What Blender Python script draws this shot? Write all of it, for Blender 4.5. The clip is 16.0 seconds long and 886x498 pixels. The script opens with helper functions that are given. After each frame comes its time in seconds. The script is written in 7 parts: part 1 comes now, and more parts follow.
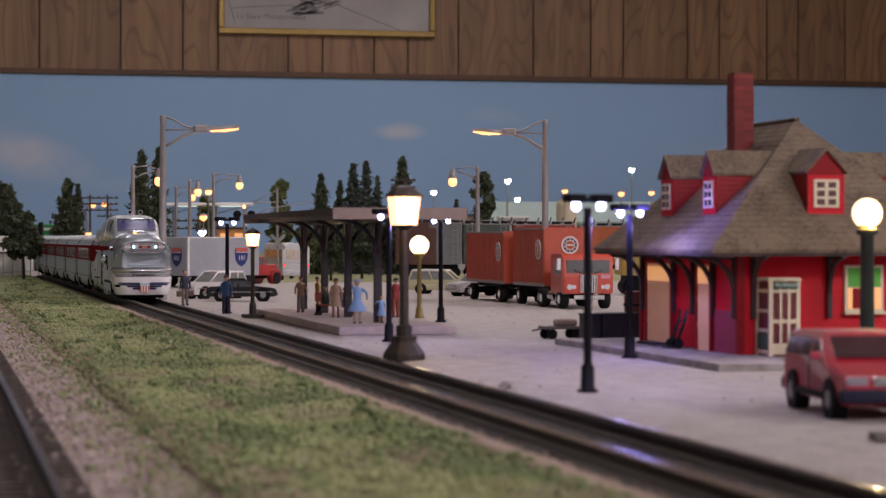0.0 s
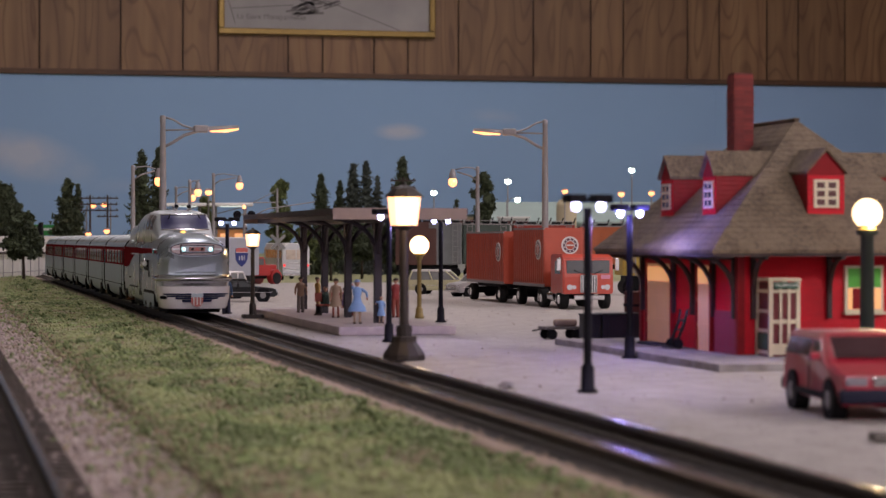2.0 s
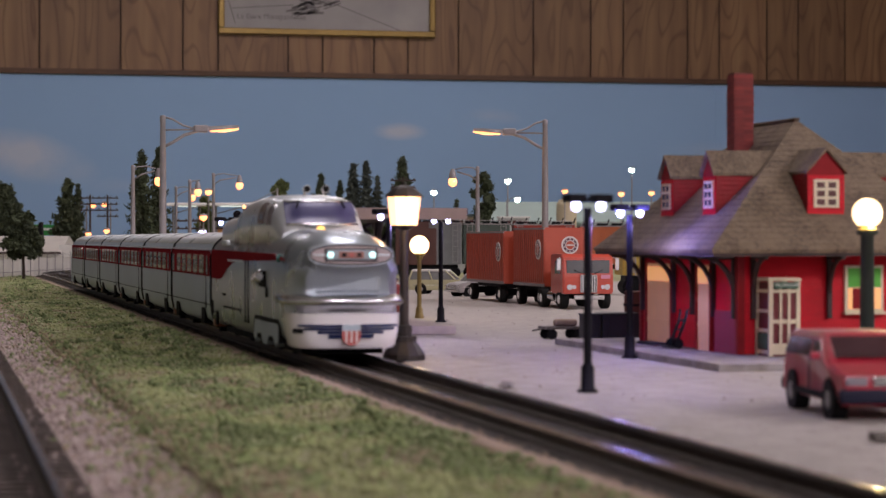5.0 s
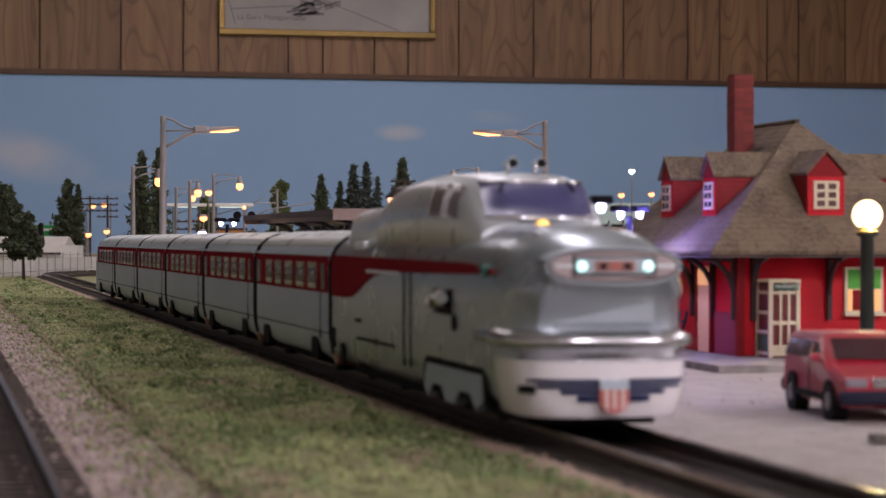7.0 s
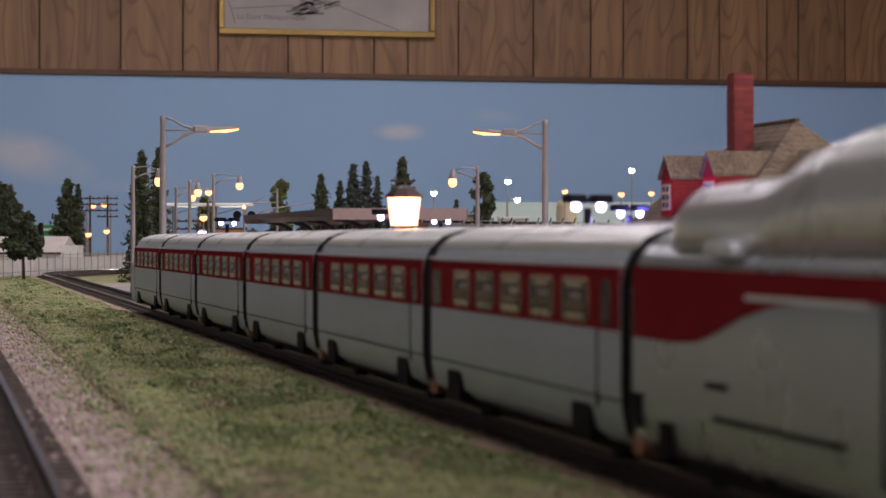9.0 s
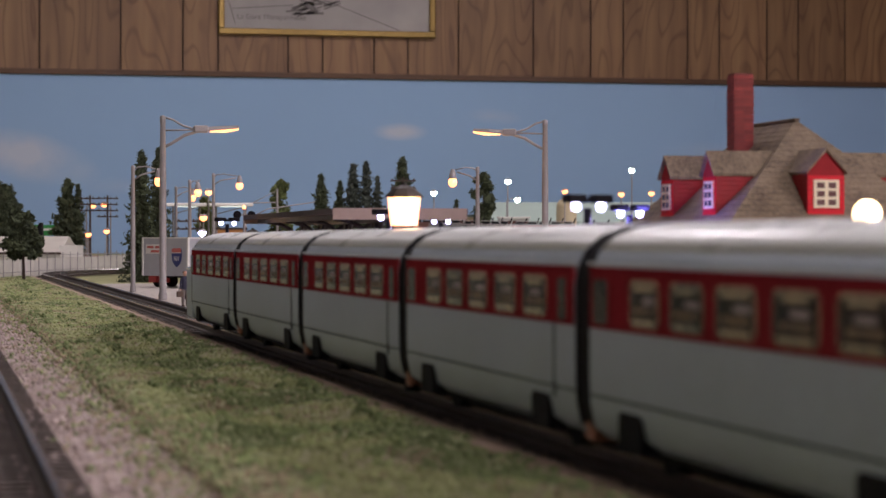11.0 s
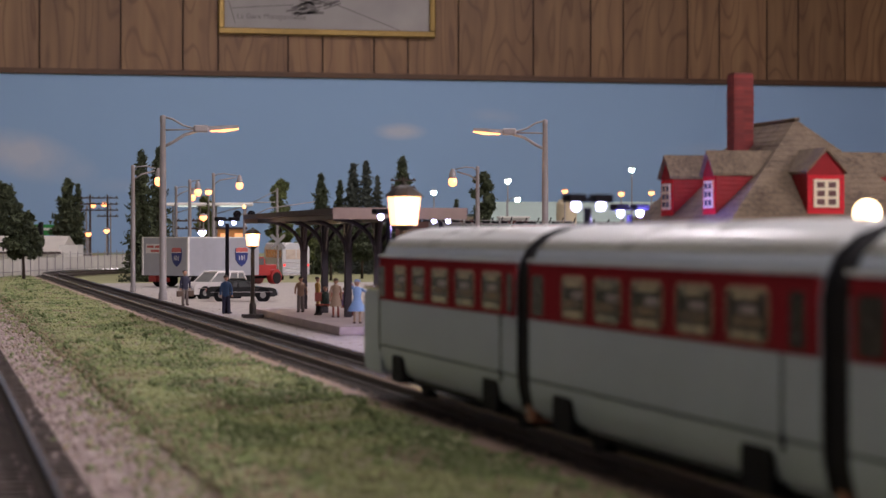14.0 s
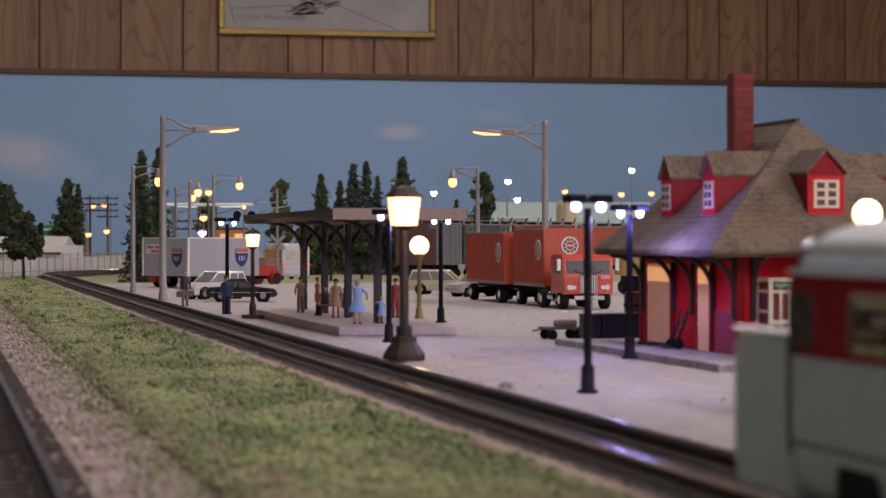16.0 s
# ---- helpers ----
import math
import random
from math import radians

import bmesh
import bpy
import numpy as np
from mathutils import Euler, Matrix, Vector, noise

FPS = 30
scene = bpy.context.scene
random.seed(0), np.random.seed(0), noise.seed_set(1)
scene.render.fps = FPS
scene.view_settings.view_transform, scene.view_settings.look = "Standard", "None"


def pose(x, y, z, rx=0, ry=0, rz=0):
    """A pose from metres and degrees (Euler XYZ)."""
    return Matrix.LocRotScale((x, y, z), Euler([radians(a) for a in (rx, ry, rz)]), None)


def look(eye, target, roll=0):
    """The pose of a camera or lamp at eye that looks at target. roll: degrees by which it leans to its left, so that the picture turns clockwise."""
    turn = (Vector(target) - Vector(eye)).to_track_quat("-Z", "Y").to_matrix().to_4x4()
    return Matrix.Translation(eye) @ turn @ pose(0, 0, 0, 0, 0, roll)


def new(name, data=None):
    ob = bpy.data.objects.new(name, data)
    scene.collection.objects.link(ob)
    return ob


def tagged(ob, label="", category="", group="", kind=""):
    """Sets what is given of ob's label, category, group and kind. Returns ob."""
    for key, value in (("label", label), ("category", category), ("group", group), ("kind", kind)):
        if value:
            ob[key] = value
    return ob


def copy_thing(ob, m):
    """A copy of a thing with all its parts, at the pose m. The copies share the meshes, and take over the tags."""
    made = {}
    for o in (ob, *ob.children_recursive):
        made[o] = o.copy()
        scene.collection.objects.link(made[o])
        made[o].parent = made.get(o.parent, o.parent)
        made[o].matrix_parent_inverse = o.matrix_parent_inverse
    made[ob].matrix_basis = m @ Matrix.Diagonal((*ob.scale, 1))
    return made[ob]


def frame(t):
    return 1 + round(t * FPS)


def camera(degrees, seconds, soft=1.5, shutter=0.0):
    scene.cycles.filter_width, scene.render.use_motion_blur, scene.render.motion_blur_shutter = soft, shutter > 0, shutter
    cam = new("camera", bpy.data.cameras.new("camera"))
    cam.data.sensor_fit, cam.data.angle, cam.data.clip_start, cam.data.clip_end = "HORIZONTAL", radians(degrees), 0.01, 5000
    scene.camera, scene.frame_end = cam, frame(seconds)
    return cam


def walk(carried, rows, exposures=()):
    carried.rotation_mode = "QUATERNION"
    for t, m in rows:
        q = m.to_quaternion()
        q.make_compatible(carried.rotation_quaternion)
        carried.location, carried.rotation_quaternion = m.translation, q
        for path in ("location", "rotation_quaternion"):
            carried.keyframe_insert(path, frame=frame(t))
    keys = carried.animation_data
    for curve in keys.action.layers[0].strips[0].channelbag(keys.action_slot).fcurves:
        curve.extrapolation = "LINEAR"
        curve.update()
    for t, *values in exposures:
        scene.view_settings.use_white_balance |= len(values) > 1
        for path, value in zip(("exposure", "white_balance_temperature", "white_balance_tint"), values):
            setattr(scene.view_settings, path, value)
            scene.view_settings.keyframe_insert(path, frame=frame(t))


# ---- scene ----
# ---- camera ----
cam = camera(22.18, 16.0, soft=1.4, shutter=0.3)
cam.data.dof.use_dof = True
cam.data.dof.focus_distance = 1.4
cam.data.dof.aperture_fstop = 56


def aim(pitch=0.0, yaw=0.0, roll=0.0):
    """The camera on its stand, 37 mm above the lot, turned 12.8 degrees from the track."""
    a, b = radians(12.80 + yaw), radians(-0.258 + pitch)
    way = Vector((math.sin(a) * math.cos(b), math.cos(a) * math.cos(b), math.sin(b)))
    eye = Vector((0, 0, 0.037))
    return look(eye, eye + way, roll)


walk(cam, [(0, aim()), (2.0, aim(0.006)), (4.0, aim()), (6.1, aim(0.02)), (6.5, aim(0.062, -0.022, 0.16)), (7.0, aim(0.028, 0, 0.07)),
           (7.5, aim(0.02, 0, 0.02)), (9.0, aim(0.012)), (12.0, aim(0.01)), (14.0, aim()), (16.0, aim(0.012))],
     exposures=[(0, 0.0), (4.2, 0.0), (6.3, 0.06), (7.0, 0.10), (8.0, 0.26), (9.2, 0.31), (11.3, 0.31), (12.5, 0.29), (14.5, 0.21), (16.0, 0.08)])

# ---- light ----
world = bpy.data.worlds.new("room_air")
scene.world = world
world.use_nodes = True
world.node_tree.nodes["Background"].inputs[0].default_value = (0.5, 0.5, 0.55, 1)
world.node_tree.nodes["Background"].inputs[1].default_value = 0.02


def lamp(name, kind, where, watts, colour, size=0.002, size_y=None, target=None):
    data = bpy.data.lights.new(name, kind)
    data.energy, data.color = watts, colour
    if kind == "SPOT":
        data.spot_size, data.spot_blend = radians(165), 0.6
    ob = new(name, data)
    if kind == "AREA":
        data.shape, data.size, data.size_y = "RECTANGLE", size, size_y or size
    else:
        data.shadow_soft_size = size
    ob.matrix_world = look(where, target) if target else Matrix.Translation(where)
    return ob


# ---- materials ----
MATS = {}


def mat(name, base, rough=0.6, metal=0.0, grain=0.0, size=300.0, second=None, bump=0.0, bump_size=None, emit=None, watts=0.0,
        coat=0.0, stretch=(1, 1, 1), vary=0.0, glass=False, detail=6.0, lo=0.35, hi=0.65):
    """A procedural surface: base colour broken up by two scales of noise, fine relief, gloss that varies."""
    if name in MATS:
        return MATS[name]
    m = bpy.data.materials.new(name)
    m.use_nodes = True
    t = m.node_tree
    b = t.nodes["Principled BSDF"]
    b.inputs["Base Color"].default_value = (*base, 1)
    b.inputs["Roughness"].default_value = rough
    b.inputs["Metallic"].default_value = metal
    b.inputs["Coat Weight"].default_value = coat
    if glass:
        b.inputs["Transmission Weight"].default_value = 1.0
        b.inputs["IOR"].default_value = 1.3
    if emit:
        b.inputs["Emission Color"].default_value = (*emit, 1)
        b.inputs["Emission Strength"].default_value = watts
    co = t.nodes.new("ShaderNodeTexCoord")
    mp = t.nodes.new("ShaderNodeMapping")
    mp.inputs["Scale"].default_value = stretch
    t.links.new(co.outputs["Object"], mp.inputs[0])

    def noise_at(scale, det):
        n = t.nodes.new("ShaderNodeTexNoise")
        n.inputs["Scale"].default_value, n.inputs["Detail"].default_value = scale, det
        t.links.new(mp.outputs[0], n.inputs["Vector"])
        return n

    out = None
    if grain > 0 or second:
        sec = second or tuple(c * (1 - grain) for c in base)
        n1, n2 = noise_at(size, detail), noise_at(size * 0.13, 3)
        mx = t.nodes.new("ShaderNodeMath")
        mx.operation = "ADD"
        half = t.nodes.new("ShaderNodeMath")
        half.operation = "MULTIPLY"
        half.inputs[1].default_value = 0.5
        t.links.new(n1.outputs[0], mx.inputs[0])
        t.links.new(n2.outputs[0], mx.inputs[1])
        t.links.new(mx.outputs[0], half.inputs[0])
        r = t.nodes.new("ShaderNodeValToRGB")
        r.color_ramp.elements[0].position, r.color_ramp.elements[1].position = lo, hi
        r.color_ramp.elements[0].color, r.color_ramp.elements[1].color = (*sec, 1), (*base, 1)
        t.links.new(half.outputs[0], r.inputs[0])
        out = r.outputs[0]
        rr = t.nodes.new("ShaderNodeMapRange")
        rr.inputs[3].default_value, rr.inputs[4].default_value = max(0.03, rough - 0.12), min(1, rough + 0.12)
        t.links.new(n1.outputs[0], rr.inputs[0])
        t.links.new(rr.outputs[0], b.inputs["Roughness"])
    if vary > 0:
        info = t.nodes.new("ShaderNodeObjectInfo")
        rv = t.nodes.new("ShaderNodeMapRange")
        rv.inputs[3].default_value, rv.inputs[4].default_value = 1 - vary, 1 + vary
        t.links.new(info.outputs["Random"], rv.inputs[0])
        hs = t.nodes.new("ShaderNodeHueSaturation")
        t.links.new(rv.outputs[0], hs.inputs["Value"])
        if out:
            t.links.new(out, hs.inputs["Color"])
        else:
            hs.inputs["Color"].default_value = (*base, 1)
        out = hs.outputs[0]
    if out:
        t.links.new(out, b.inputs["Base Color"])
    if bump > 0:
        nb = noise_at(bump_size or size * 2, 5)
        bp = t.nodes.new("ShaderNodeBump")
        bp.inputs["Strength"].default_value = min(1, bump)
        bp.inputs["Distance"].default_value = 0.0004
        t.links.new(nb.outputs[0], bp.inputs["Height"])
        t.links.new(bp.outputs[0], b.inputs["Normal"])
    MATS[name] = m
    return m


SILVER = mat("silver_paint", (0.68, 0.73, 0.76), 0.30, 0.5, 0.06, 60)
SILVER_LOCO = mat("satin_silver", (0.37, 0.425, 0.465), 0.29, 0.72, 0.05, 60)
# Highlight from the ceiling lights is put into this near-white base.
SILVER_ROOF = mat("highlit_silver_roof", (0.86, 0.92, 0.92), 0.29, 0.12, 0.03, 40, coat=0.2)
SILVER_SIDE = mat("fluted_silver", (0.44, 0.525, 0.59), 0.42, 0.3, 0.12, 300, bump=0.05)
CHROME = mat("chrome", (0.75, 0.75, 0.77), 0.12, 1.0, 0.05, 200)
# Pilot silver whitened: the light it reflects is put into the base colour.
PILOT = mat("lightened_pilot_silver", (0.90, 0.88, 0.90), 0.2, 0.05, 0.06, 200, coat=0.4)
BUMPER = mat("satin_bumper", (0.55, 0.56, 0.58), 0.22, 0.9, 0.08, 200)
TRAIN_RED = mat("train_red", (0.25, 0.026, 0.034), 0.6, 0, 0.15, 250)
TRAIN_RED.node_tree.nodes["Principled BSDF"].inputs["Specular IOR Level"].default_value = 0.0
DARK = mat("dark_recess", (0.009, 0.009, 0.011), 0.7, 0, 0.3, 300)
TRAIN_GLASS = mat("train_glass", (0.04, 0.028, 0.026), 0.25, 0, 0, 300, second=(0.012, 0.010, 0.010))
HEAD_CLOTH = mat("head_cloth", (0.42, 0.36, 0.36), 0.5, 0, 0, 400, second=(0.16, 0.12, 0.12))
TRAIN_GLASS.node_tree.nodes["Principled BSDF"].inputs["Specular IOR Level"].default_value = 0.06
SEAT = mat("seat_tan", (0.26, 0.17, 0.08), 0.5, 0, 0, 400, second=(0.05, 0.03, 0.02))
CURTAIN = mat("window_curtain", (0.40, 0.28, 0.16), 0.35, 0, 0, 300, second=(0.06, 0.04, 0.025), coat=0.6, lo=0.38, hi=0.52)
CAB_GLASS = mat("cab_side_glass", (0.20, 0.19, 0.20), 0.2, 0, 0.2, 120)
WINDSHIELD = mat("windshield_blue", (0.06, 0.06, 0.17), 0.35, 0, 0.2, 80)
BLUE = mat("wing_blue", (0.03, 0.06, 0.22), 0.4, 0, 0.15, 300)
PINK = mat("shield_red", (0.55, 0.13, 0.11), 0.4, 0, 0.15, 300)
HEADLIGHT = mat("headlight", (0.8, 0.95, 0.95), 0.2, 0, emit=(0.55, 1.0, 0.98), watts=1.6)
BEACON = mat("beacon", (0.9, 0.5, 0.1), 0.2, 0, emit=(1, 0.55, 0.12), watts=2)
COPPER = mat("copper_coupler", (0.35, 0.16, 0.1), 0.4, 0.6, 0.2, 300)
WHITE = mat("white_paint", (0.75, 0.74, 0.70), 0.5, 0, 0.1, 200)
RED_WALL = mat("red_clapboard", (0.60, 0.004, 0.016), 0.55, 0, 0.25, 260, bump=0.08, stretch=(1, 1, 3))
# Trim red, kept dark so that it also carries the dormer walls' shade.
RED_TRIM_AND_SHADE = mat("red_trim_and_shade", (0.27, 0.012, 0.016), 0.5, 0, 0.25, 300)
ROOF = mat("felt_shingle", (0.185, 0.138, 0.090), 0.9, 0, 0, 700, second=(0.06, 0.043, 0.030), bump=0.9, bump_size=900, vary=0.03, lo=0.32, hi=0.56)
RED_WALL.node_tree.nodes["Principled BSDF"].inputs["Specular IOR Level"].default_value = 0.2
RED_TRIM_AND_SHADE.node_tree.nodes["Principled BSDF"].inputs["Specular IOR Level"].default_value = 0.15
BROWN = mat("dark_brown", (0.045, 0.02, 0.018), 0.6, 0, 0.3, 300)
BRICK = mat("chimney_brick", (0.24, 0.040, 0.032), 0.8, 0, 0.4, 500, vary=0.25, bump=0.3)
MORTAR = mat("mortar", (0.16, 0.05, 0.04), 0.9, 0, 0.2, 500)
CREAM = mat("cream_paint", (0.70, 0.62, 0.44), 0.5, 0, 0.12, 300, bump=0.05)
# Lamplight on the doors is put in as an orange base and faint glow.
DOOR_GLOW = mat("door_lamplight", (0.62, 0.36, 0.20), 0.6, 0, 0.15, 200, emit=(1.0, 0.46, 0.2), watts=0.08)
GREEN_SHADE = mat("green_blind", (0.08, 0.42, 0.03), 0.5, 0, 0.2, 200)
CONCRETE = mat("platform_concrete", (0.50, 0.42, 0.40), 0.85, 0, 0, 260, second=(0.36, 0.30, 0.29), bump=0.3)
WALK = mat("depot_walk_grey", (0.34, 0.315, 0.30), 0.85, 0, 0, 160, second=(0.19, 0.165, 0.155), bump=0.4, lo=0.40, hi=0.60)
LOT = mat("lot_plaster", (0.435, 0.395, 0.365), 0.9, 0, 0, 1000, second=(0.29, 0.265, 0.235), bump=0.45, bump_size=1600)
EARTH = mat("brown_earth", (0.34, 0.255, 0.19), 0.95, 0, 0, 200, second=(0.23, 0.16, 0.115), bump=0.8, bump_size=700)
BALLAST = mat("pink_ballast", (0.42, 0.35, 0.32), 0.95, 0, 0, 500, second=(0.25, 0.19, 0.17), bump=1.0, bump_size=900)
TRACKBED = mat("dark_trackbed", (0.042, 0.033, 0.027), 0.95, 0, 0, 400, second=(0.025, 0.019, 0.015), bump=0.9, bump_size=900)
TURF = mat("turf", (0.25, 0.29, 0.13), 0.95, 0, 0, 160, second=(0.19, 0.165, 0.09), bump=1.0, bump_size=900, lo=0.4, hi=0.6)
FARGROUND = mat("far_scrub", (0.36, 0.36, 0.19), 0.95, 0, 0, 30, second=(0.22, 0.22, 0.09), bump=0.6, bump_size=500)
TIE = mat("tie_brown", (0.05, 0.036, 0.028), 0.85, 0, 0.4, 500, vary=0.3, bump=0.4)
RAILSIDE = mat("rusty_rail", (0.06, 0.042, 0.032), 0.55, 0.5, 0.3, 500)
RAILTOP = mat("polished_rail_head", (0.42, 0.40, 0.40), 0.16, 1.0, 0, 300)
GREYPOLE = mat("grey_pole", (0.30, 0.28, 0.28), 0.45, 0.2, 0.2, 200)
BLACKPOLE = mat("black_pole", (0.008, 0.007, 0.011), 0.7, 0, 0.2, 300)
for m in (BLACKPOLE, DARK):
    m.node_tree.nodes["Principled BSDF"].inputs["Specular IOR Level"].default_value = 0.12
BRONZE = mat("bronze_black", (0.03, 0.022, 0.018), 0.5, 0.2, 0.3, 300)
GOLDPOLE = mat("olive_gold_pole", (0.22, 0.16, 0.05), 0.45, 0.3, 0.2, 300)
GREENPOLE = mat("dark_green_pole", (0.012, 0.022, 0.018), 0.45, 0, 0.2, 300)
WARM = (1.0, 0.62, 0.28)
LITGLASS = mat("lit_gas_glass", (0.9, 0.7, 0.5), 0.3, emit=(1.0, 0.43, 0.23), watts=2.6)
LITGLOBE = mat("lit_globe", (0.95, 0.85, 0.6), 0.3, emit=(1.0, 0.66, 0.34), watts=3.2)
SODIUM = mat("sodium_bulb", (0.9, 0.6, 0.3), 0.3, emit=(1.0, 0.31, 0.11), watts=3.2)
SODIUM_SOFT = mat("sodium_lens", (0.9, 0.6, 0.3), 0.3, emit=(1.0, 0.34, 0.12), watts=2.3)
LED = mat("blue_white_diode", (0.9, 0.9, 1.0), 0.3, emit=(0.56, 0.54, 1.0), watts=9)
MERCURY = mat("mercury_bulb", (0.8, 1, 0.9), 0.3, emit=(0.72, 1.0, 0.9), watts=16)
WOOD = mat("wood_panel", (0.26, 0.145, 0.068), 0.5, 0, 0, 26, second=(0.15, 0.072, 0.034), stretch=(1, 1, 0.09), vary=0.12, detail=9, lo=0.38, hi=0.62)


def cathedral_grain(m):
    """Dark arched growth rings laid over the panel colour."""
    t = m.node_tree
    b = t.nodes["Principled BSDF"]
    src = b.inputs["Base Color"].links[0].from_socket
    co, info = t.nodes.new("ShaderNodeTexCoord"), t.nodes.new("ShaderNodeObjectInfo")
    add, mp = t.nodes.new("ShaderNodeVectorMath"), t.nodes.new("ShaderNodeMapping")
    shift = t.nodes.new("ShaderNodeVectorMath")
    shift.operation = "SCALE"
    shift.inputs[0].default_value = (0.4, 0, 9.0)
    t.links.new(info.outputs["Random"], shift.inputs["Scale"])
    t.links.new(co.outputs["Object"], add.inputs[0])
    t.links.new(shift.outputs[0], add.inputs[1])
    mp.inputs["Scale"].default_value = (1, 1, 0.22)
    t.links.new(add.outputs[0], mp.inputs[0])
    n = t.nodes.new("ShaderNodeTexNoise")
    n.inputs["Scale"].default_value, n.inputs["Detail"].default_value, n.inputs["Distortion"].default_value = 5.5, 2.0, 0.25
    t.links.new(mp.outputs[0], n.inputs["Vector"])
    k = t.nodes.new("ShaderNodeMath")
    k.operation = "MULTIPLY"
    k.inputs[1].default_value = 17.0
    f = t.nodes.new("ShaderNodeMath")
    f.operation = "PINGPONG"
    f.inputs[1].default_value = 0.5
    t.links.new(n.outputs[0], k.inputs[0])
    t.links.new(k.outputs[0], f.inputs[0])
    r = t.nodes.new("ShaderNodeValToRGB")
    r.color_ramp.elements[0].position, r.color_ramp.elements[1].position = 0.02, 0.16
    r.color_ramp.elements[0].color, r.color_ramp.elements[1].color = (0.68, 0.62, 0.60, 1), (1, 1, 1, 1)
    t.links.new(f.outputs[0], r.inputs[0])
    mx = t.nodes.new("ShaderNodeMixRGB")
    mx.blend_type = "MULTIPLY"
    mx.inputs[0].default_value = 1.0
    t.links.new(src, mx.inputs[1])
    t.links.new(r.outputs[0], mx.inputs[2])
    t.links.new(mx.outputs[0], b.inputs["Base Color"])


cathedral_grain(WOOD)
WOODTRIM = mat("dark_wood_trim", (0.10, 0.045, 0.02), 0.5, 0, 0.3, 20)
GROOVE = mat("wood_groove", (0.05, 0.022, 0.012), 0.7, 0, 0.2, 20)
GILT = mat("gilt_frame", (0.30, 0.20, 0.065), 0.35, 0.7, 0.3, 60)
CEILING = mat("ceiling_tile", (0.72, 0.70, 0.66), 0.9, 0, 0.08, 8)
ROOMWALL = mat("room_wall", (0.32, 0.20, 0.11), 0.7, 0, 0.2, 6)


# ---- mesh helpers (millimetres) ----
def B():
    return bmesh.new()


def box(bm, c, s, rz=0.0, taper=1.0, rx=0.0, ry=0.0):
    m = pose(*c, rx, ry, rz)
    x, y, z = s[0] / 2, s[1] / 2, s[2] / 2
    vs = [bm.verts.new(m @ Vector(p)) for p in ((-x, -y, -z), (x, -y, -z), (x, y, -z), (-x, y, -z),
          (-x * taper, -y * taper, z), (x * taper, -y * taper, z), (x * taper, y * taper, z), (-x * taper, y * taper, z))]
    for f in ((3, 2, 1, 0), (4, 5, 6, 7), (0, 1, 5, 4), (1, 2, 6, 5), (2, 3, 7, 6), (3, 0, 4, 7)):
        bm.faces.new([vs[i] for i in f])
    return bm


def rbox(bm, c, s, r=0.3, rz=0.0, segs=2):
    """A box with rounded edges."""
    t = B()
    box(t, (0, 0, 0), s)
    bmesh.ops.bevel(t, geom=t.edges[:], offset=r, segments=segs, affect="EDGES", profile=0.5)
    m = pose(*c, 0, 0, rz)
    mp = {v: bm.verts.new(m @ v.co) for v in t.verts}
    for f in t.faces:
        bm.faces.new([mp[v] for v in f.verts])
    t.free()
    return bm


def crease(*caps):
    """End faces keep a sharp edge."""
    for f in caps:
        for e in f.edges:
            e.smooth = False


def lathe(bm, prof, seg=16, c=(0, 0, 0), axis="Z", smooth=True):
    """Turned shape: prof is (radius, height) from bottom to top."""
    rings = []
    for r, h in prof:
        ring = []
        for i in range(seg):
            a = 2 * math.pi * i / seg
            p = (r * math.cos(a), r * math.sin(a), h)
            if axis == "Y":
                p = (p[0], h, p[1])
            elif axis == "X":
                p = (h, p[0], p[1])
            ring.append(bm.verts.new(Vector(p) + Vector(c)))
        rings.append(ring)
    for a, b in zip(rings, rings[1:]):
        for i in range(seg):
            f = bm.faces.new((a[i], a[(i + 1) % seg], b[(i + 1) % seg], b[i]))
            f.smooth = smooth
    crease(bm.faces.new(rings[0][::-1]), bm.faces.new(rings[-1]))
    return bm


def tube(bm, pts, r, seg=8, r1=None):
    """A rod along points."""
    pts = [Vector(p) for p in pts]
    rings = []
    for i, p in enumerate(pts):
        d = (pts[min(i + 1, len(pts) - 1)] - pts[max(i - 1, 0)]).normalized()
        up = Vector((0, 0, 1)) if abs(d.z) < 0.95 else Vector((1, 0, 0))
        u = d.cross(up).normalized()
        v = d.cross(u)
        rad = r if r1 is None else r + (r1 - r) * i / (len(pts) - 1)
        rings.append([bm.verts.new(p + rad * (u * math.cos(2 * math.pi * k / seg) + v * math.sin(2 * math.pi * k / seg))) for k in range(seg)])
    for a, b in zip(rings, rings[1:]):
        for i in range(seg):
            f = bm.faces.new((a[i], a[(i + 1) % seg], b[(i + 1) % seg], b[i]))
            f.smooth = True
    bm.faces.new(rings[0])
    bm.faces.new(rings[-1][::-1])
    return bm


def prism(bm, poly, axis, lo, hi, inset=0.0):
    """A flat outline pushed out along an axis from lo to hi. poly: (a, b) in the other two axes, in order."""
    def at(a, b, h):
        return {"X": (h, a, b), "Y": (a, h, b), "Z": (a, b, h)}[axis]
    n = len(poly)
    A = [bm.verts.new(at(a, b, lo)) for a, b in poly]
    C = [bm.verts.new(at(a, b, hi)) for a, b in poly]
    bm.faces.new(A[::-1])
    bm.faces.new(C)
    for i in range(n):
        bm.faces.new((A[i], A[(i + 1) % n], C[(i + 1) % n], C[i]))
    return bm


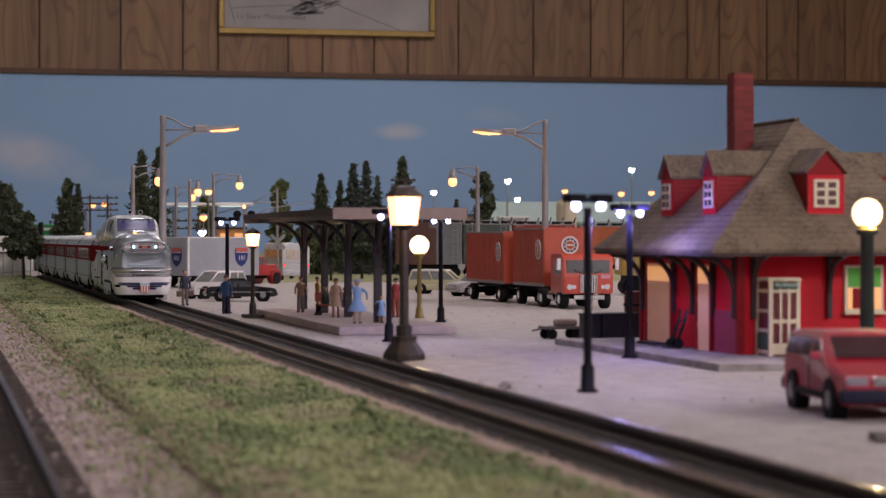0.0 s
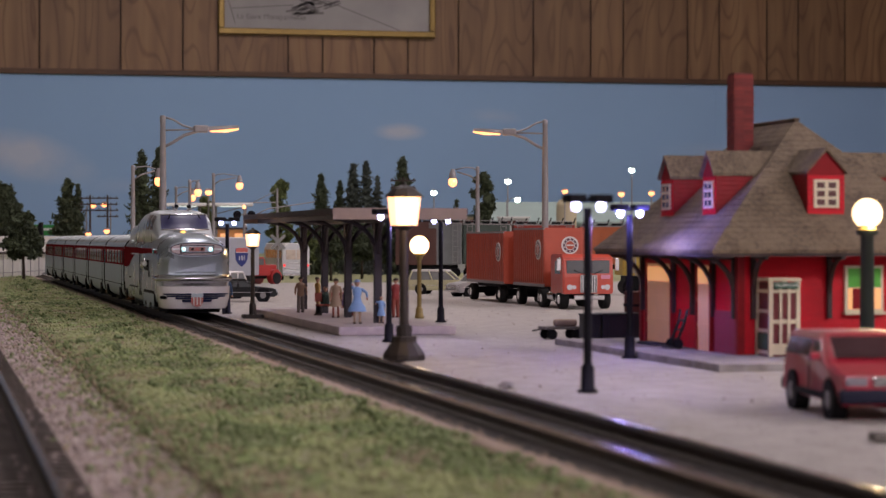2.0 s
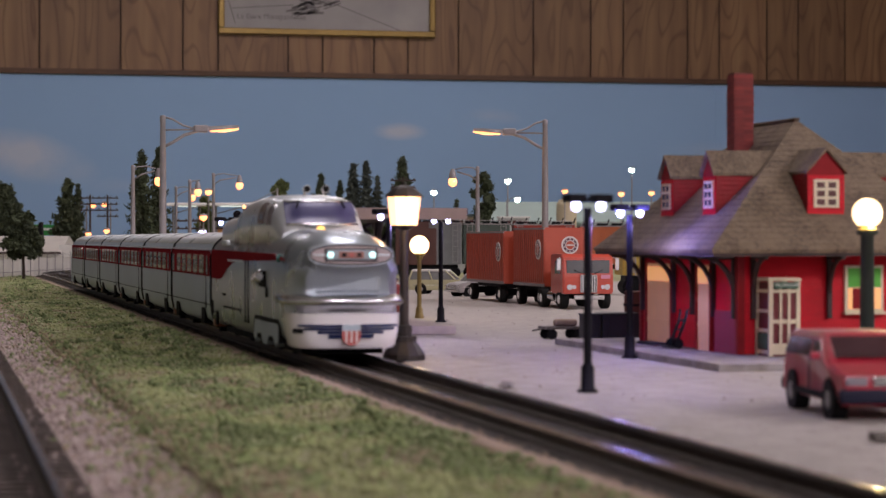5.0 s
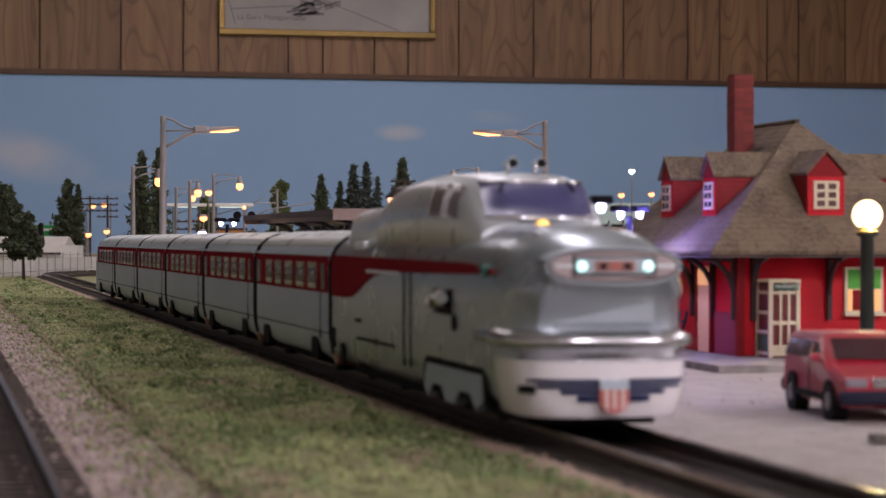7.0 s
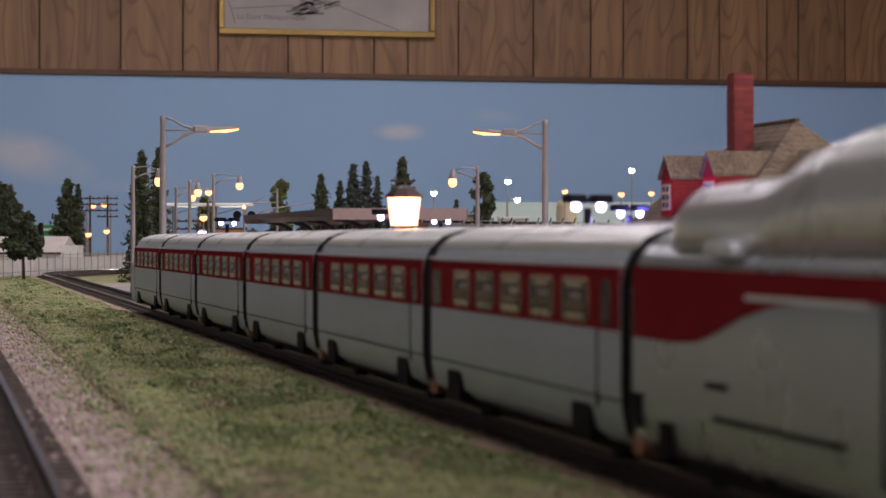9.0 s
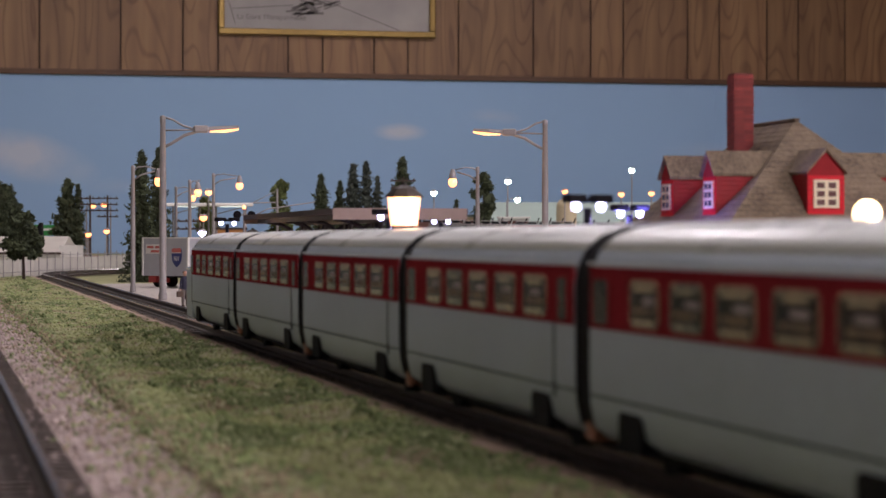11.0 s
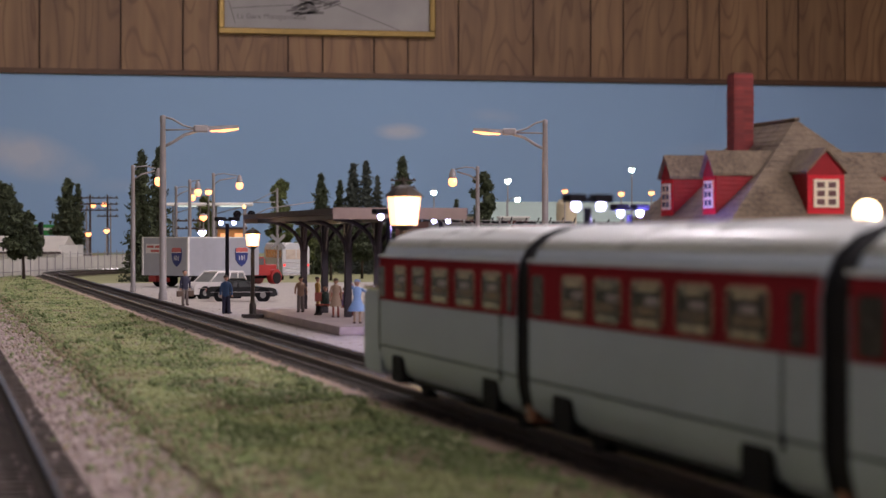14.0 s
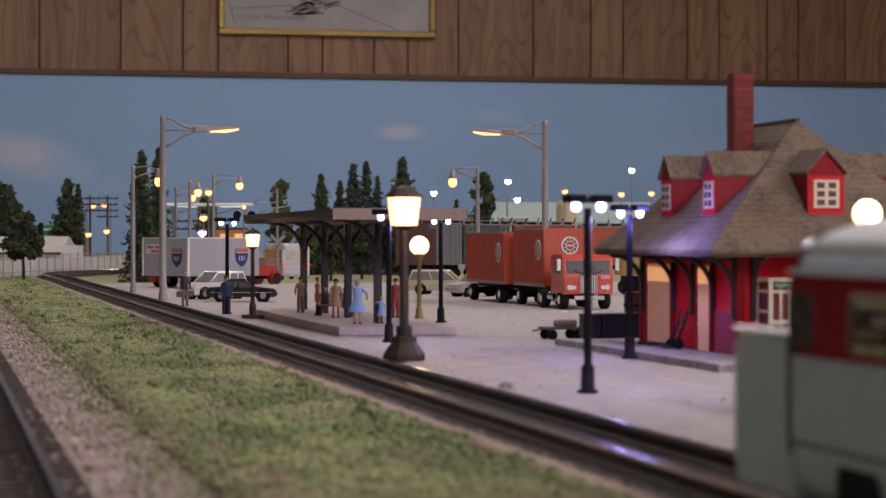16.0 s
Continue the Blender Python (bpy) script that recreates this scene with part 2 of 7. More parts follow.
def loft(bm, rings, smooth=True, cap=True, closed=True):
    vs = [[bm.verts.new(p) for p in r] for r in rings]
    n = len(vs[0])
    for a, b in zip(vs, vs[1:]):
        for i in range(n if closed else n - 1):
            f = bm.faces.new((a[i], a[(i + 1) % n], b[(i + 1) % n], b[i]))
            f.smooth = smooth
    if cap:
        crease(bm.faces.new(vs[0][::-1]), bm.faces.new(vs[-1]))
    return bm


def part(name, bm, material, parent=None, label="", bevel=0.0, where=None):
    """Links a bmesh, built in millimetres, as one mesh object under a thing or a part."""
    bmesh.ops.recalc_face_normals(bm, faces=bm.faces[:])
    if bevel > 0:
        bmesh.ops.bevel(bm, geom=[e for e in bm.edges if len(e.link_faces) == 2 and e.calc_face_angle(0) > 0.5], offset=bevel, segments=2,
                        affect="EDGES", clamp_overlap=True)
    for v in bm.verts:
        v.co *= 0.001
    me = bpy.data.meshes.new(name)
    bm.to_mesh(me)
    bm.free()
    me.materials.append(material)
    ob = new(name, me)
    if parent is not None:
        ob.parent = parent
    if where is not None:
        ob.matrix_basis = where
    if label:
        ob["label"] = label
    return ob


def thing(name, x, y, z=0.0, rz=0.0, label="", category="", group="", kind=""):
    """An Empty at the base of a thing; millimetres."""
    ob = new(name)
    ob.empty_display_size = 0.005
    ob.matrix_basis = pose(x / 1000, y / 1000, z / 1000, 0, 0, rz)
    return tagged(ob, label, category, group, kind)


def at(x, y, z=0.0, rz=0.0):
    return pose(x / 1000, y / 1000, z / 1000, 0, 0, rz)


def lettering(text, size, material, parent, where, label=""):
    cu = bpy.data.curves.new("lettering", "FONT")
    cu.body, cu.size, cu.align_x, cu.align_y, cu.extrude = text, size / 1000, "CENTER", "CENTER", 0.00004
    tmp = bpy.data.objects.new("tmp_text", cu)
    me = bpy.data.meshes.new_from_object(tmp)
    bpy.data.objects.remove(tmp)
    me.materials.append(material)
    ob = new("lettering", me)
    ob.parent = parent
    ob.matrix_basis = where
    if label:
        ob["label"] = label
    return ob


# ---- room ----


def room():
    bd = mat("painted_sky", (0.30, 0.46, 0.70), 0.85, 0, 0.06, 3)
    t = bd.node_tree
    b = t.nodes["Principled BSDF"]
    # painted clouds: soft ovals broken by noise, brushed over the blue
    co = t.nodes.new("ShaderNodeTexCoord")
    n = t.nodes.new("ShaderNodeTexNoise")
    n.inputs["Scale"].default_value, n.inputs["Detail"].default_value = 9.0, 7
    t.links.new(co.outputs["Object"], n.inputs["Vector"])
    src = b.inputs["Base Color"].links[0].from_socket
    for cx, cz, rx, rz, k, rot in ((0.27, 0.270, 0.24, 0.085, 0.5, 14), (1.345, 0.352, 0.10, 0.032, 0.55, 0), (1.63, 0.400, 0.10, 0.030, 0.24, 5), (0.55, 0.19, 0.16, 0.03, 0.12, 0), (2.3, 0.30, 0.2, 0.04, 0.1, 0)):
        mp = t.nodes.new("ShaderNodeMapping")
        mp.vector_type = "TEXTURE"
        mp.inputs["Location"].default_value = (cx, 6.49, cz)
        mp.inputs["Rotation"].default_value = (0, radians(rot), 0)
        mp.inputs["Scale"].default_value = (rx, 1, rz)
        t.links.new(co.outputs["Object"], mp.inputs[0])
        g = t.nodes.new("ShaderNodeTexGradient")
        g.gradient_type = "SPHERICAL"
        t.links.new(mp.outputs[0], g.inputs[0])
        ml = t.nodes.new("ShaderNodeMath")
        ml.operation = "MULTIPLY"
        t.links.new(g.outputs["Fac"], ml.inputs[0])
        t.links.new(n.outputs[0], ml.inputs[1])
        r = t.nodes.new("ShaderNodeValToRGB")
        r.color_ramp.elements[0].position, r.color_ramp.elements[1].position = 0.05, 0.42
        r.color_ramp.elements[1].color = (k, k, k, 1)
        t.links.new(ml.outputs[0], r.inputs[0])
        mx = t.nodes.new("ShaderNodeMixRGB")
        mx.inputs[2].default_value = (0.70, 0.66, 0.66, 1)
        t.links.new(r.outputs[0], mx.inputs[0])
        t.links.new(src, mx.inputs[1])
        src = mx.outputs[0]
    t.links.new(src, b.inputs["Base Color"])
    tagged(part("backdrop", box(B(), (1250, 6495, 250), (7500, 10, 509)), bd), "sky-blue painted backdrop board with faint clouds", "backdrop", kind="structure")
    seam = tagged(part("trim", box(B(), (6500 * math.tan(radians(19.7)), 6489, 250), (14, 3, 508)), bd), "blue joint strip between backdrop boards", "trim", kind="structure")
    wall = tagged(part("wall_north", box(B(), (1250, 6525, 1000), (7500, 40, 1010)), GROOVE), "grooved wood panelling above the backdrop", "wall", kind="structure")
    x = 304 - 2 * 1219.2
    widths = [9, 7, 4, 8, 4, 6, 4, 6]
    k = 0
    while x < 4900:
        w = widths[k % 8] * 25.4
        part("plank", box(B(), (0, 0, 0), (w - 5, 6, 985)), WOOD, wall, where=pose((x + w / 2) / 1000, 6.502, 1.012))
        x += w
        k += 1
    tagged(part("baseboard", rbox(B(), (1250, 6492, 512), (7500, 22, 16), 3), WOODTRIM), "dark stained wood moulding along the panelling", "trim", kind="structure")
    # Unseen walls; south and west are whitened to bounce light onto the train.
    for nm, c, s in (("wall_west", (-2520, 2000, 600), (40, 9100, 1800)), ("wall_east", (5020, 2000, 600), (40, 9100, 1800)), ("wall_south", (1250, -2520, 600), (7580, 40, 1800))):
        tagged(part(nm, box(B(), c, s), ROOMWALL if nm == "wall_east" else CEILING), "unseen plain room wall", "wall", kind="structure")
    tagged(part("ceiling", box(B(), (1250, 2000, 1520), (7580, 9100, 30)), CEILING), "off-white tiled ceiling", "ceiling", kind="structure")
    fr = thing("picture_frame", 1131, 6499, 628, label="gilt picture frame with a faded grey print on panelling", category="picture")
    W, H = 640, 470
    for nm, c, s in (("frame_rail", (0, -8, 9), (W, 20, 18)), ("frame_rail", (0, -8, H - 9), (W, 20, 18)), ("frame_rail", (-W / 2 + 9, -8, H / 2), (18, 20, H - 36)), ("frame_rail", (W / 2 - 9, -8, H / 2), (18, 20, H - 36))):
        part(nm, rbox(B(), c, s, 3), GILT, fr)
    pm = mat("faded_print", (0.42, 0.39, 0.38), 0.6, 0, 0, 7, second=(0.29, 0.27, 0.27))
    part("print", box(B(), (0, -3, H / 2), (W - 30, 4, H - 30)), pm, fr)
    ink = mat("grey_ink", (0.17, 0.15, 0.15), 0.5, 0, 0.3, 30)
    sk = B()
    for a, c2 in (((-280, 75), (-100, 88)), ((-50, 120), (215, 20)), ((-300, 130), (-270, 30))):
        dx, dz = c2[0] - a[0], c2[1] - a[1]
        box(sk, ((a[0] + c2[0]) / 2, -5.6, (a[1] + c2[1]) / 2), (math.hypot(dx, dz), 0.8, 2.2), ry=-math.degrees(math.atan2(dz, dx)))
    rnd = random.Random(4)
    for i in range(26):
        box(sk, (-40 + rnd.uniform(-55, 60), -5.6, 80 + rnd.uniform(-18, 22)), (rnd.uniform(15, 60), 0.8, rnd.uniform(2, 7)), ry=rnd.uniform(-28, 20))
    part("sketch", sk, ink, fr, "grey drawn lines of a wrecked building")
    lettering("La Gare Montparnasse", 22, ink, fr, pose(-0.165, -0.0056, 0.052, 90, 0, 0))


def ceiling_lights():
    tube_m = mat("lit_diffuser", (0.9, 0.9, 0.9), 0.4, emit=(1.0, 0.96, 0.9), watts=1.5)
    first = None
    for x, y, watts in ((200, -2100, 32.0), (2000, -2100, 58.0), (2300, 900, 28.0), (300, 1700, 8.5), (1900, 1700, 8.5), (0, 5000, 5.2), (1050, 5000, 6.4), (2000, 5000, 6.2)):
        if first is None:
            first = thing("ceiling_light", x, y, 1505, label="white fluorescent ceiling fixture, switched on", category="ceiling light", group="ceiling fixtures")
            part("housing", box(B(), (0, 0, -10), (300, 820, 20)), WHITE, first)
            part("diffuser", rbox(B(), (0, 0, -24), (270, 790, 8), 2), tube_m, first)
        else:
            copy_thing(first, at(x, y, 1505))
        lamp("room_light", "AREA", (x / 1000, y / 1000, 1.472), watts, (1.0, 0.885, 0.985), 0.26, 0.8, target=(x / 1000, y / 1000, 0))


# ---- track path: straight, then a curve to the right ----
TRACK_X, CURVE_Y, CURVE_R = 0.118, 2.27, 0.66


def on_track(s):
    """Place and heading at s metres along the track, away from the camera."""
    if s <= CURVE_Y:
        return Vector((TRACK_X, s, 0)), 0.0
    a = (s - CURVE_Y) / CURVE_R
    return Vector((TRACK_X + CURVE_R * (1 - math.cos(a)), CURVE_Y + CURVE_R * math.sin(a), 0)), -math.degrees(a)


def ground():
    tagged(part("ground", box(B(), (1000, 3095, -14), (2900, 6790, 20)), FARGROUND), "green-brown scenic ground of the layout", "ground", kind="structure")
    # Unseen floor added below; its neutral grey keeps bounced light from yellowing.
    tagged(part("floor", box(B(), (1250, 2000, -320), (7580, 9100, 40)), mat("unseen_floor_grey", (0.30, 0.29, 0.30), 0.95, 0, 0.2, 60)), "unseen neutral grey floor of the room", "floor", kind="structure")


def track(name, path, label, s0, s1, step=0.0072, near=(0.2, 1.9)):
    """Rails and ties along a path function."""
    th = new(name)
    tagged(th, label, "railway track", kind="structure")
    for side in (-8.25, 8.25):
        for nm, m, prof in (("rail", RAILSIDE, [(-1.3, -0.6), (1.3, -0.6), (1.2, -0.1), (0.35, 0.3), (0.35, 2.0), (-0.35, 2.0), (-0.35, 0.3), (-1.2, -0.1)]),
                            ("rail_head", RAILTOP, [(-0.55, 2.0), (0.55, 2.0), (0.55, 2.62), (0.4, 2.8), (-0.4, 2.8), (-0.55, 2.62)])):
            rings = []
            s = s0
            while s <= s1 + 1e-6:
                p, a = path(s)
                d = Vector((math.cos(radians(a)), math.sin(radians(a)), 0))
                rings.append([(p * 1000) + d * (side + u) + Vector((0, 0, w)) for u, w in prof])
                s += 0.05
            part(nm, loft(B(), rings, smooth=False), m, th)
    tie_me, rest = None, B()
    s, k = s0, 0
    rnd = random.Random(7)
    while s < s1:
        p, a = path(s)
        if near[0] <= s <= near[1] and k < 290:
            if tie_me is None:
                ob = part("tie", box(B(), (0, 0, -1.5), (30, 2.7, 1.9), taper=0.96), TIE, th)
                tie_me = ob.data
            else:
                ob = new("tie", tie_me)
                ob.parent = th
            ob.matrix_basis = pose(p.x, p.y, rnd.uniform(-0.0001, 0.0001), 0, 0, a + rnd.uniform(-0.8, 0.8))
            k += 1
        else:
            box(rest, (p.x * 1000, p.y * 1000, -1.5), (30, 2.7, 1.9), rz=a)
        s += step
    if len(rest.verts):
        part("ties", rest, TIE, th)["kind"] = "stuff"
    rest.free() if rest.is_valid else None
    return th


def spread(name, x0, x1, y0, y1, nx, ny, height, material, label, category, wob=0.0, edge=None):
    """A sheet of ground with relief: height(x, y) in millimetres."""
    xs = np.linspace(x0, x1, nx)
    ys = np.linspace(y0, y1, ny)
    verts, faces = [], []
    for j, y in enumerate(ys):
        for i, x in enumerate(xs):
            xx = x
            if edge and i in (0, nx - 1):
                xx = x + edge * noise.noise(Vector((x * 0.05, y * 0.03, i)))
            verts.append((xx / 1000, y / 1000, height(xx, y) / 1000 if i not in (0, nx - 1) else -0.0035))
    for j in range(ny - 1):
        for i in range(nx - 1):
            a = j * nx + i
            faces.append((a, a + 1, a + nx + 1, a + nx))
    me = bpy.data.meshes.new(name)
    me.from_pydata(verts, [], faces)
    me.polygons.foreach_set("use_smooth", [True] * len(faces))
    me.materials.append(material)
    ob = new(name, me)
    return tagged(ob, label, category, kind="structure")


def clumps(name, pts, size, material, label, category, seed=3):
    """Many small rough crumbs as one mesh."""
    rnd = np.random.RandomState(seed)
    base = np.array([(1, 1, 1), (1, -1, -1), (-1, 1, -1), (-1, -1, 1)], float)
    n = len(pts)
    v = np.zeros((n, 4, 3))
    sc = size * rnd.uniform(0.4, 1.25, (n, 1, 1))
    v[:] = base[None] * sc * rnd.uniform(0.35, 1.0, (n, 4, 1)) + rnd.normal(0, size * 0.3, (n, 4, 3))
    v += np.array(pts)[:, None, :]
    f = np.array([(0, 1, 2), (0, 3, 1), (0, 2, 3), (1, 3, 2)])
    faces = (f[None] + 4 * np.arange(n)[:, None, None]).reshape(-1, 3)
    me = bpy.data.meshes.new(name)
    me.from_pydata((v.reshape(-1, 3) / 1000).tolist(), [], faces.tolist())
    me.materials.append(material)
    return tagged(new(name, me), label, category, kind="stuff")


# ---- train ----
SPEED = 0.12776
Y_TAIL_JOINT = 0.5749 + SPEED * 12.5


def joint_s(t, n):
    """Where along the track the n-th joint from the tail stands at t seconds."""
    return Y_TAIL_JOINT - SPEED * t - 0.1401 * n


def section(w, zb, zt, k=0.0):
    """Half-rounded coach section, (x, z) from bottom left over the roof to bottom right."""
    h = w / 2
    left = [(-h + 3.2, zb), (-h + 0.9, zb + 1.8), (-h + 0.15, zb + 5.5), (-h, zb + 9), (-h, zt - 9.5), (-h + 0.5, zt - 7.0), (-h + 1.7, zt - 4.4), (-h + 4.2, zt - 2.2), (-h + 8, zt - 0.8), (-h + 12, zt - 0.2)]
    return left + [(0, zt)] + [(-x, z) for x, z in reversed(left)]


COACH_W = 33.0


def coach_sides(th, L, openings):
    """Body with fluted sides, red window band, end caps, wheel openings."""
    sec = section(COACH_W, 5.6, 39.6)
    a, b = -L / 2 + 2.9, L / 2 - 2.9
    body = loft(B(), [[(x, y, z) for x, z in sec] for y in np.linspace(a, b, 8)])
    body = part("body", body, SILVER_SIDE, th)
    # Roof shell paler than the sides: overhead light put into its colour.
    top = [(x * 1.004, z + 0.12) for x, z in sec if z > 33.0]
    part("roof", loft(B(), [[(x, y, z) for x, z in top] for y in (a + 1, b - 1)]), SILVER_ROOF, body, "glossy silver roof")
    h = COACH_W / 2
    for sx in (-1, 1):
        part("window_band", box(B(), (sx * (h + 0.02), 0, 27.9), (0.5, b - a - 3, 9.6)), TRAIN_RED, body, "dark red painted window band")
        part("lower_groove", box(B(), (sx * (h + 0.0), 0, 12.6), (0.3, b - a, 0.28)), DARK, body)
        part("roof_bead", box(B(), (sx * (h - 0.1), 0, 33.2), (0.7, b - a, 0.5)), SILVER, body)
        fl = B()
        for i in range(11):
            box(fl, (sx * h, 0, 13.8 + i * 0.85), (0.34, b - a - 3, 0.38))
        part("fluting", fl, SILVER_SIDE, body)["kind"] = "stuff"
        for s0, s1 in openings:
            y0, y1 = L / 2 - s1 * L, L / 2 - s0 * L
            wide = y1 - y0 > 8
            z0, z1 = (24.0, 31.0) if wide else (23.8, 30.8)
            fr = rbox(B(), (sx * (h + 0.22), (y0 + y1) / 2, (z0 + z1) / 2), (0.5, y1 - y0 + 0.5, z1 - z0 + 0.5), 0.22)
            win = part("window", fr, TRAIN_RED, body)
            g = B()
            prism(g, [(y0 + (y1 - y0) * q, zz) for q, zz in ((0.08, z0), (0.92, z0), (1, z0 + 0.8), (1, z1 - 0.8), (0.92, z1), (0.08, z1), (0, z1 - 0.8), (0, z0 + 0.8))], "X",
                  sx * (h + 0.3), sx * (h + 0.56))
            if wide:
                part("pane_surround", g, CURTAIN, win, "pale cream window lining")
                wy = y1 - y0
                part("pane", rbox(B(), (sx * (h + 0.56), (y0 + y1) / 2, (z0 + z1) / 2 - 0.2), (0.16, wy - 0.9, z1 - z0 - 0.9), 0.07), TRAIN_GLASS, win)
                k = math.sin(s0 * 47)
                part("valance", rbox(B(), (sx * (h + 0.63), (y0 + y1) / 2 - 0.3 * k, z1 - 1.25), (0.1, wy * (0.62 + 0.1 * k), 0.8), 0.04), CURTAIN, win)
                part("head_cloth", rbox(B(), (sx * (h + 0.63), (y0 + y1) / 2 - wy * 0.12 * (1 + k), z0 + 4.0), (0.1, wy * 0.42, 1.1), 0.04), HEAD_CLOTH, win)
                part("seat_back", rbox(B(), (sx * (h + 0.63), (y0 + y1) / 2 + 0.5 * k, z0 + 2.5), (0.1, wy * 0.66, 1.2), 0.04), SEAT, win)
                part("seat_base", rbox(B(), (sx * (h + 0.63), (y0 + y1) / 2, z0 + 0.9), (0.1, wy * 0.74, 0.7), 0.04), CURTAIN, win)
            else:
                part("pane", g, TRAIN_GLASS, win)
        for s in (0.175, 0.82):
            yc = L / 2 - s * L
            part("wheel_opening", prism(B(), [(yc - 5.5, 5.2), (yc + 5.5, 5.2), (yc + 5.5, 10.2), (yc + 4.6, 11), (yc - 4.6, 11), (yc - 5.5, 10.2)], "X", sx * (h - 3), sx * (h + 0.1)), DARK, body)
        part("door_line", box(B(), (sx * h, L / 2 - 0.885 * L, 17), (0.5, 0.35, 12)), DARK, body)
    # End mouldings are blackened so the gap between coaches reads wider.
    for y in (a, b):
        part("end_cap", loft(B(), [[(x * 1.006, yy, z if z < 10 else z + 0.12) for x, z in sec] for yy in (y - 0.55, y + 0.55)]), DARK, body, "end moulding, blackened to widen the dark gap")
    part("diaphragm", loft(B(), [[(x * 0.985, yy, z * 0.993) for x, z in sec] for yy in (-L / 2 - 3.2, -L / 2 + 3.4)]), DARK, th, "black bellows between the coaches")
    part("coupler", rbox(B(), (0, -L / 2, 6.6), (31, 4.4, 4.0), 0.8), COPPER, th)
    for yc in (L / 2 - 0.175 * L, L / 2 - 0.82 * L):
        ax = part("axle", lathe(B(), [(1, -12), (1, 12)], 8, (0, yc, 7.2), "X"), DARK, th)
        for sx in (-1, 1):
            part("wheel", lathe(B(), [(5.6, sx * 9.2 - 1.0), (5.2, sx * 9.2 + 1.0)], 16, (0, yc, 7.2), "X"), DARK, ax)
    part("underframe", box(B(), (0, 0, 5.6), (24, L - 14, 2.4)), DARK, th)


def coach():
    th = new("passenger_coach")
    tagged(th, "silver fluted model coach with red window band", "train coach", "coaches of the streamliner")
    coach_sides(th, 139.2, ((0.05, 0.105), (0.187, 0.283), (0.32, 0.42), (0.456, 0.562), (0.604, 0.712), (0.75, 0.86), (0.91, 0.945)))
    return th


def tail_coach():
    th = new("observation_coach")
    tagged(th, "silver tail coach of the streamliner with finned rear", "train coach")
    coach_sides(th, 132.0, ((0.03, 0.088), (0.167, 0.264), (0.313, 0.406), (0.457, 0.573), (0.623, 0.741), (0.79, 0.90), (0.93, 0.96)))
    # stepped rear with fins and tail lamps
    part("rear_wall", rbox(B(), (0, 65.5, 22), (28, 3, 30), 1.4), SILVER, th)
    part("rear_window", rbox(B(), (0, 67.0, 28), (18, 0.6, 6.5), 0.25), TRAIN_GLASS, th)
    for sx in (-1, 1):
        fin = prism(B(), [(62, 6), (81.5, 6), (83, 9), (83, 23.4), (81.5, 25.0), (62, 25.4)], "X", sx * 12.3, sx * 16.4)
        part("fin", fin, SILVER_SIDE, th, bevel=0.5)
        part("fin_cap", rbox(B(), (sx * 14.35, 74, 25.4), (4.3, 18.5, 1.0), 0.4), CHROME, th, "bright chrome fin cap")
        part("tail_lamp", lathe(B(), [(1.3, 82.6), (1.1, 83.6)], 12, (sx * 14.3, 0, 9), "Y"), PINK, th, "red tail lamp")
    part("rear_bumper", rbox(B(), (0, 71.5, 8.5), (27, 16, 4.5), 1.2), SILVER, th)
    return th


def loco_ring(y, w, zb, zt, shoulder, n=7):
    """Rounded loco section at y: half width w, bottom, top, corner radius."""
    pts = [(-w + 2.5, zb), (-w + 0.5, zb + 2), (-w, zb + 6), (-w, 21.0), (-w, 26.0), (-w, max(27.4, zt - shoulder))]
    for i in range(1, n + 1):
        a = math.pi / 2 * i / n
        pts.append((-w + shoulder * (1.35 if y > -160 else 1.12) * (1 - math.cos(a)), zt - shoulder + shoulder * math.sin(a)))
    back = max(0.0, -190 - y) * 0.34     # the face under the headlamp housing is set back
    return [(x, y + (back if z < 27.3 else 0), z) for x, z in pts + [(-x, z) for x, z in reversed(pts)]]


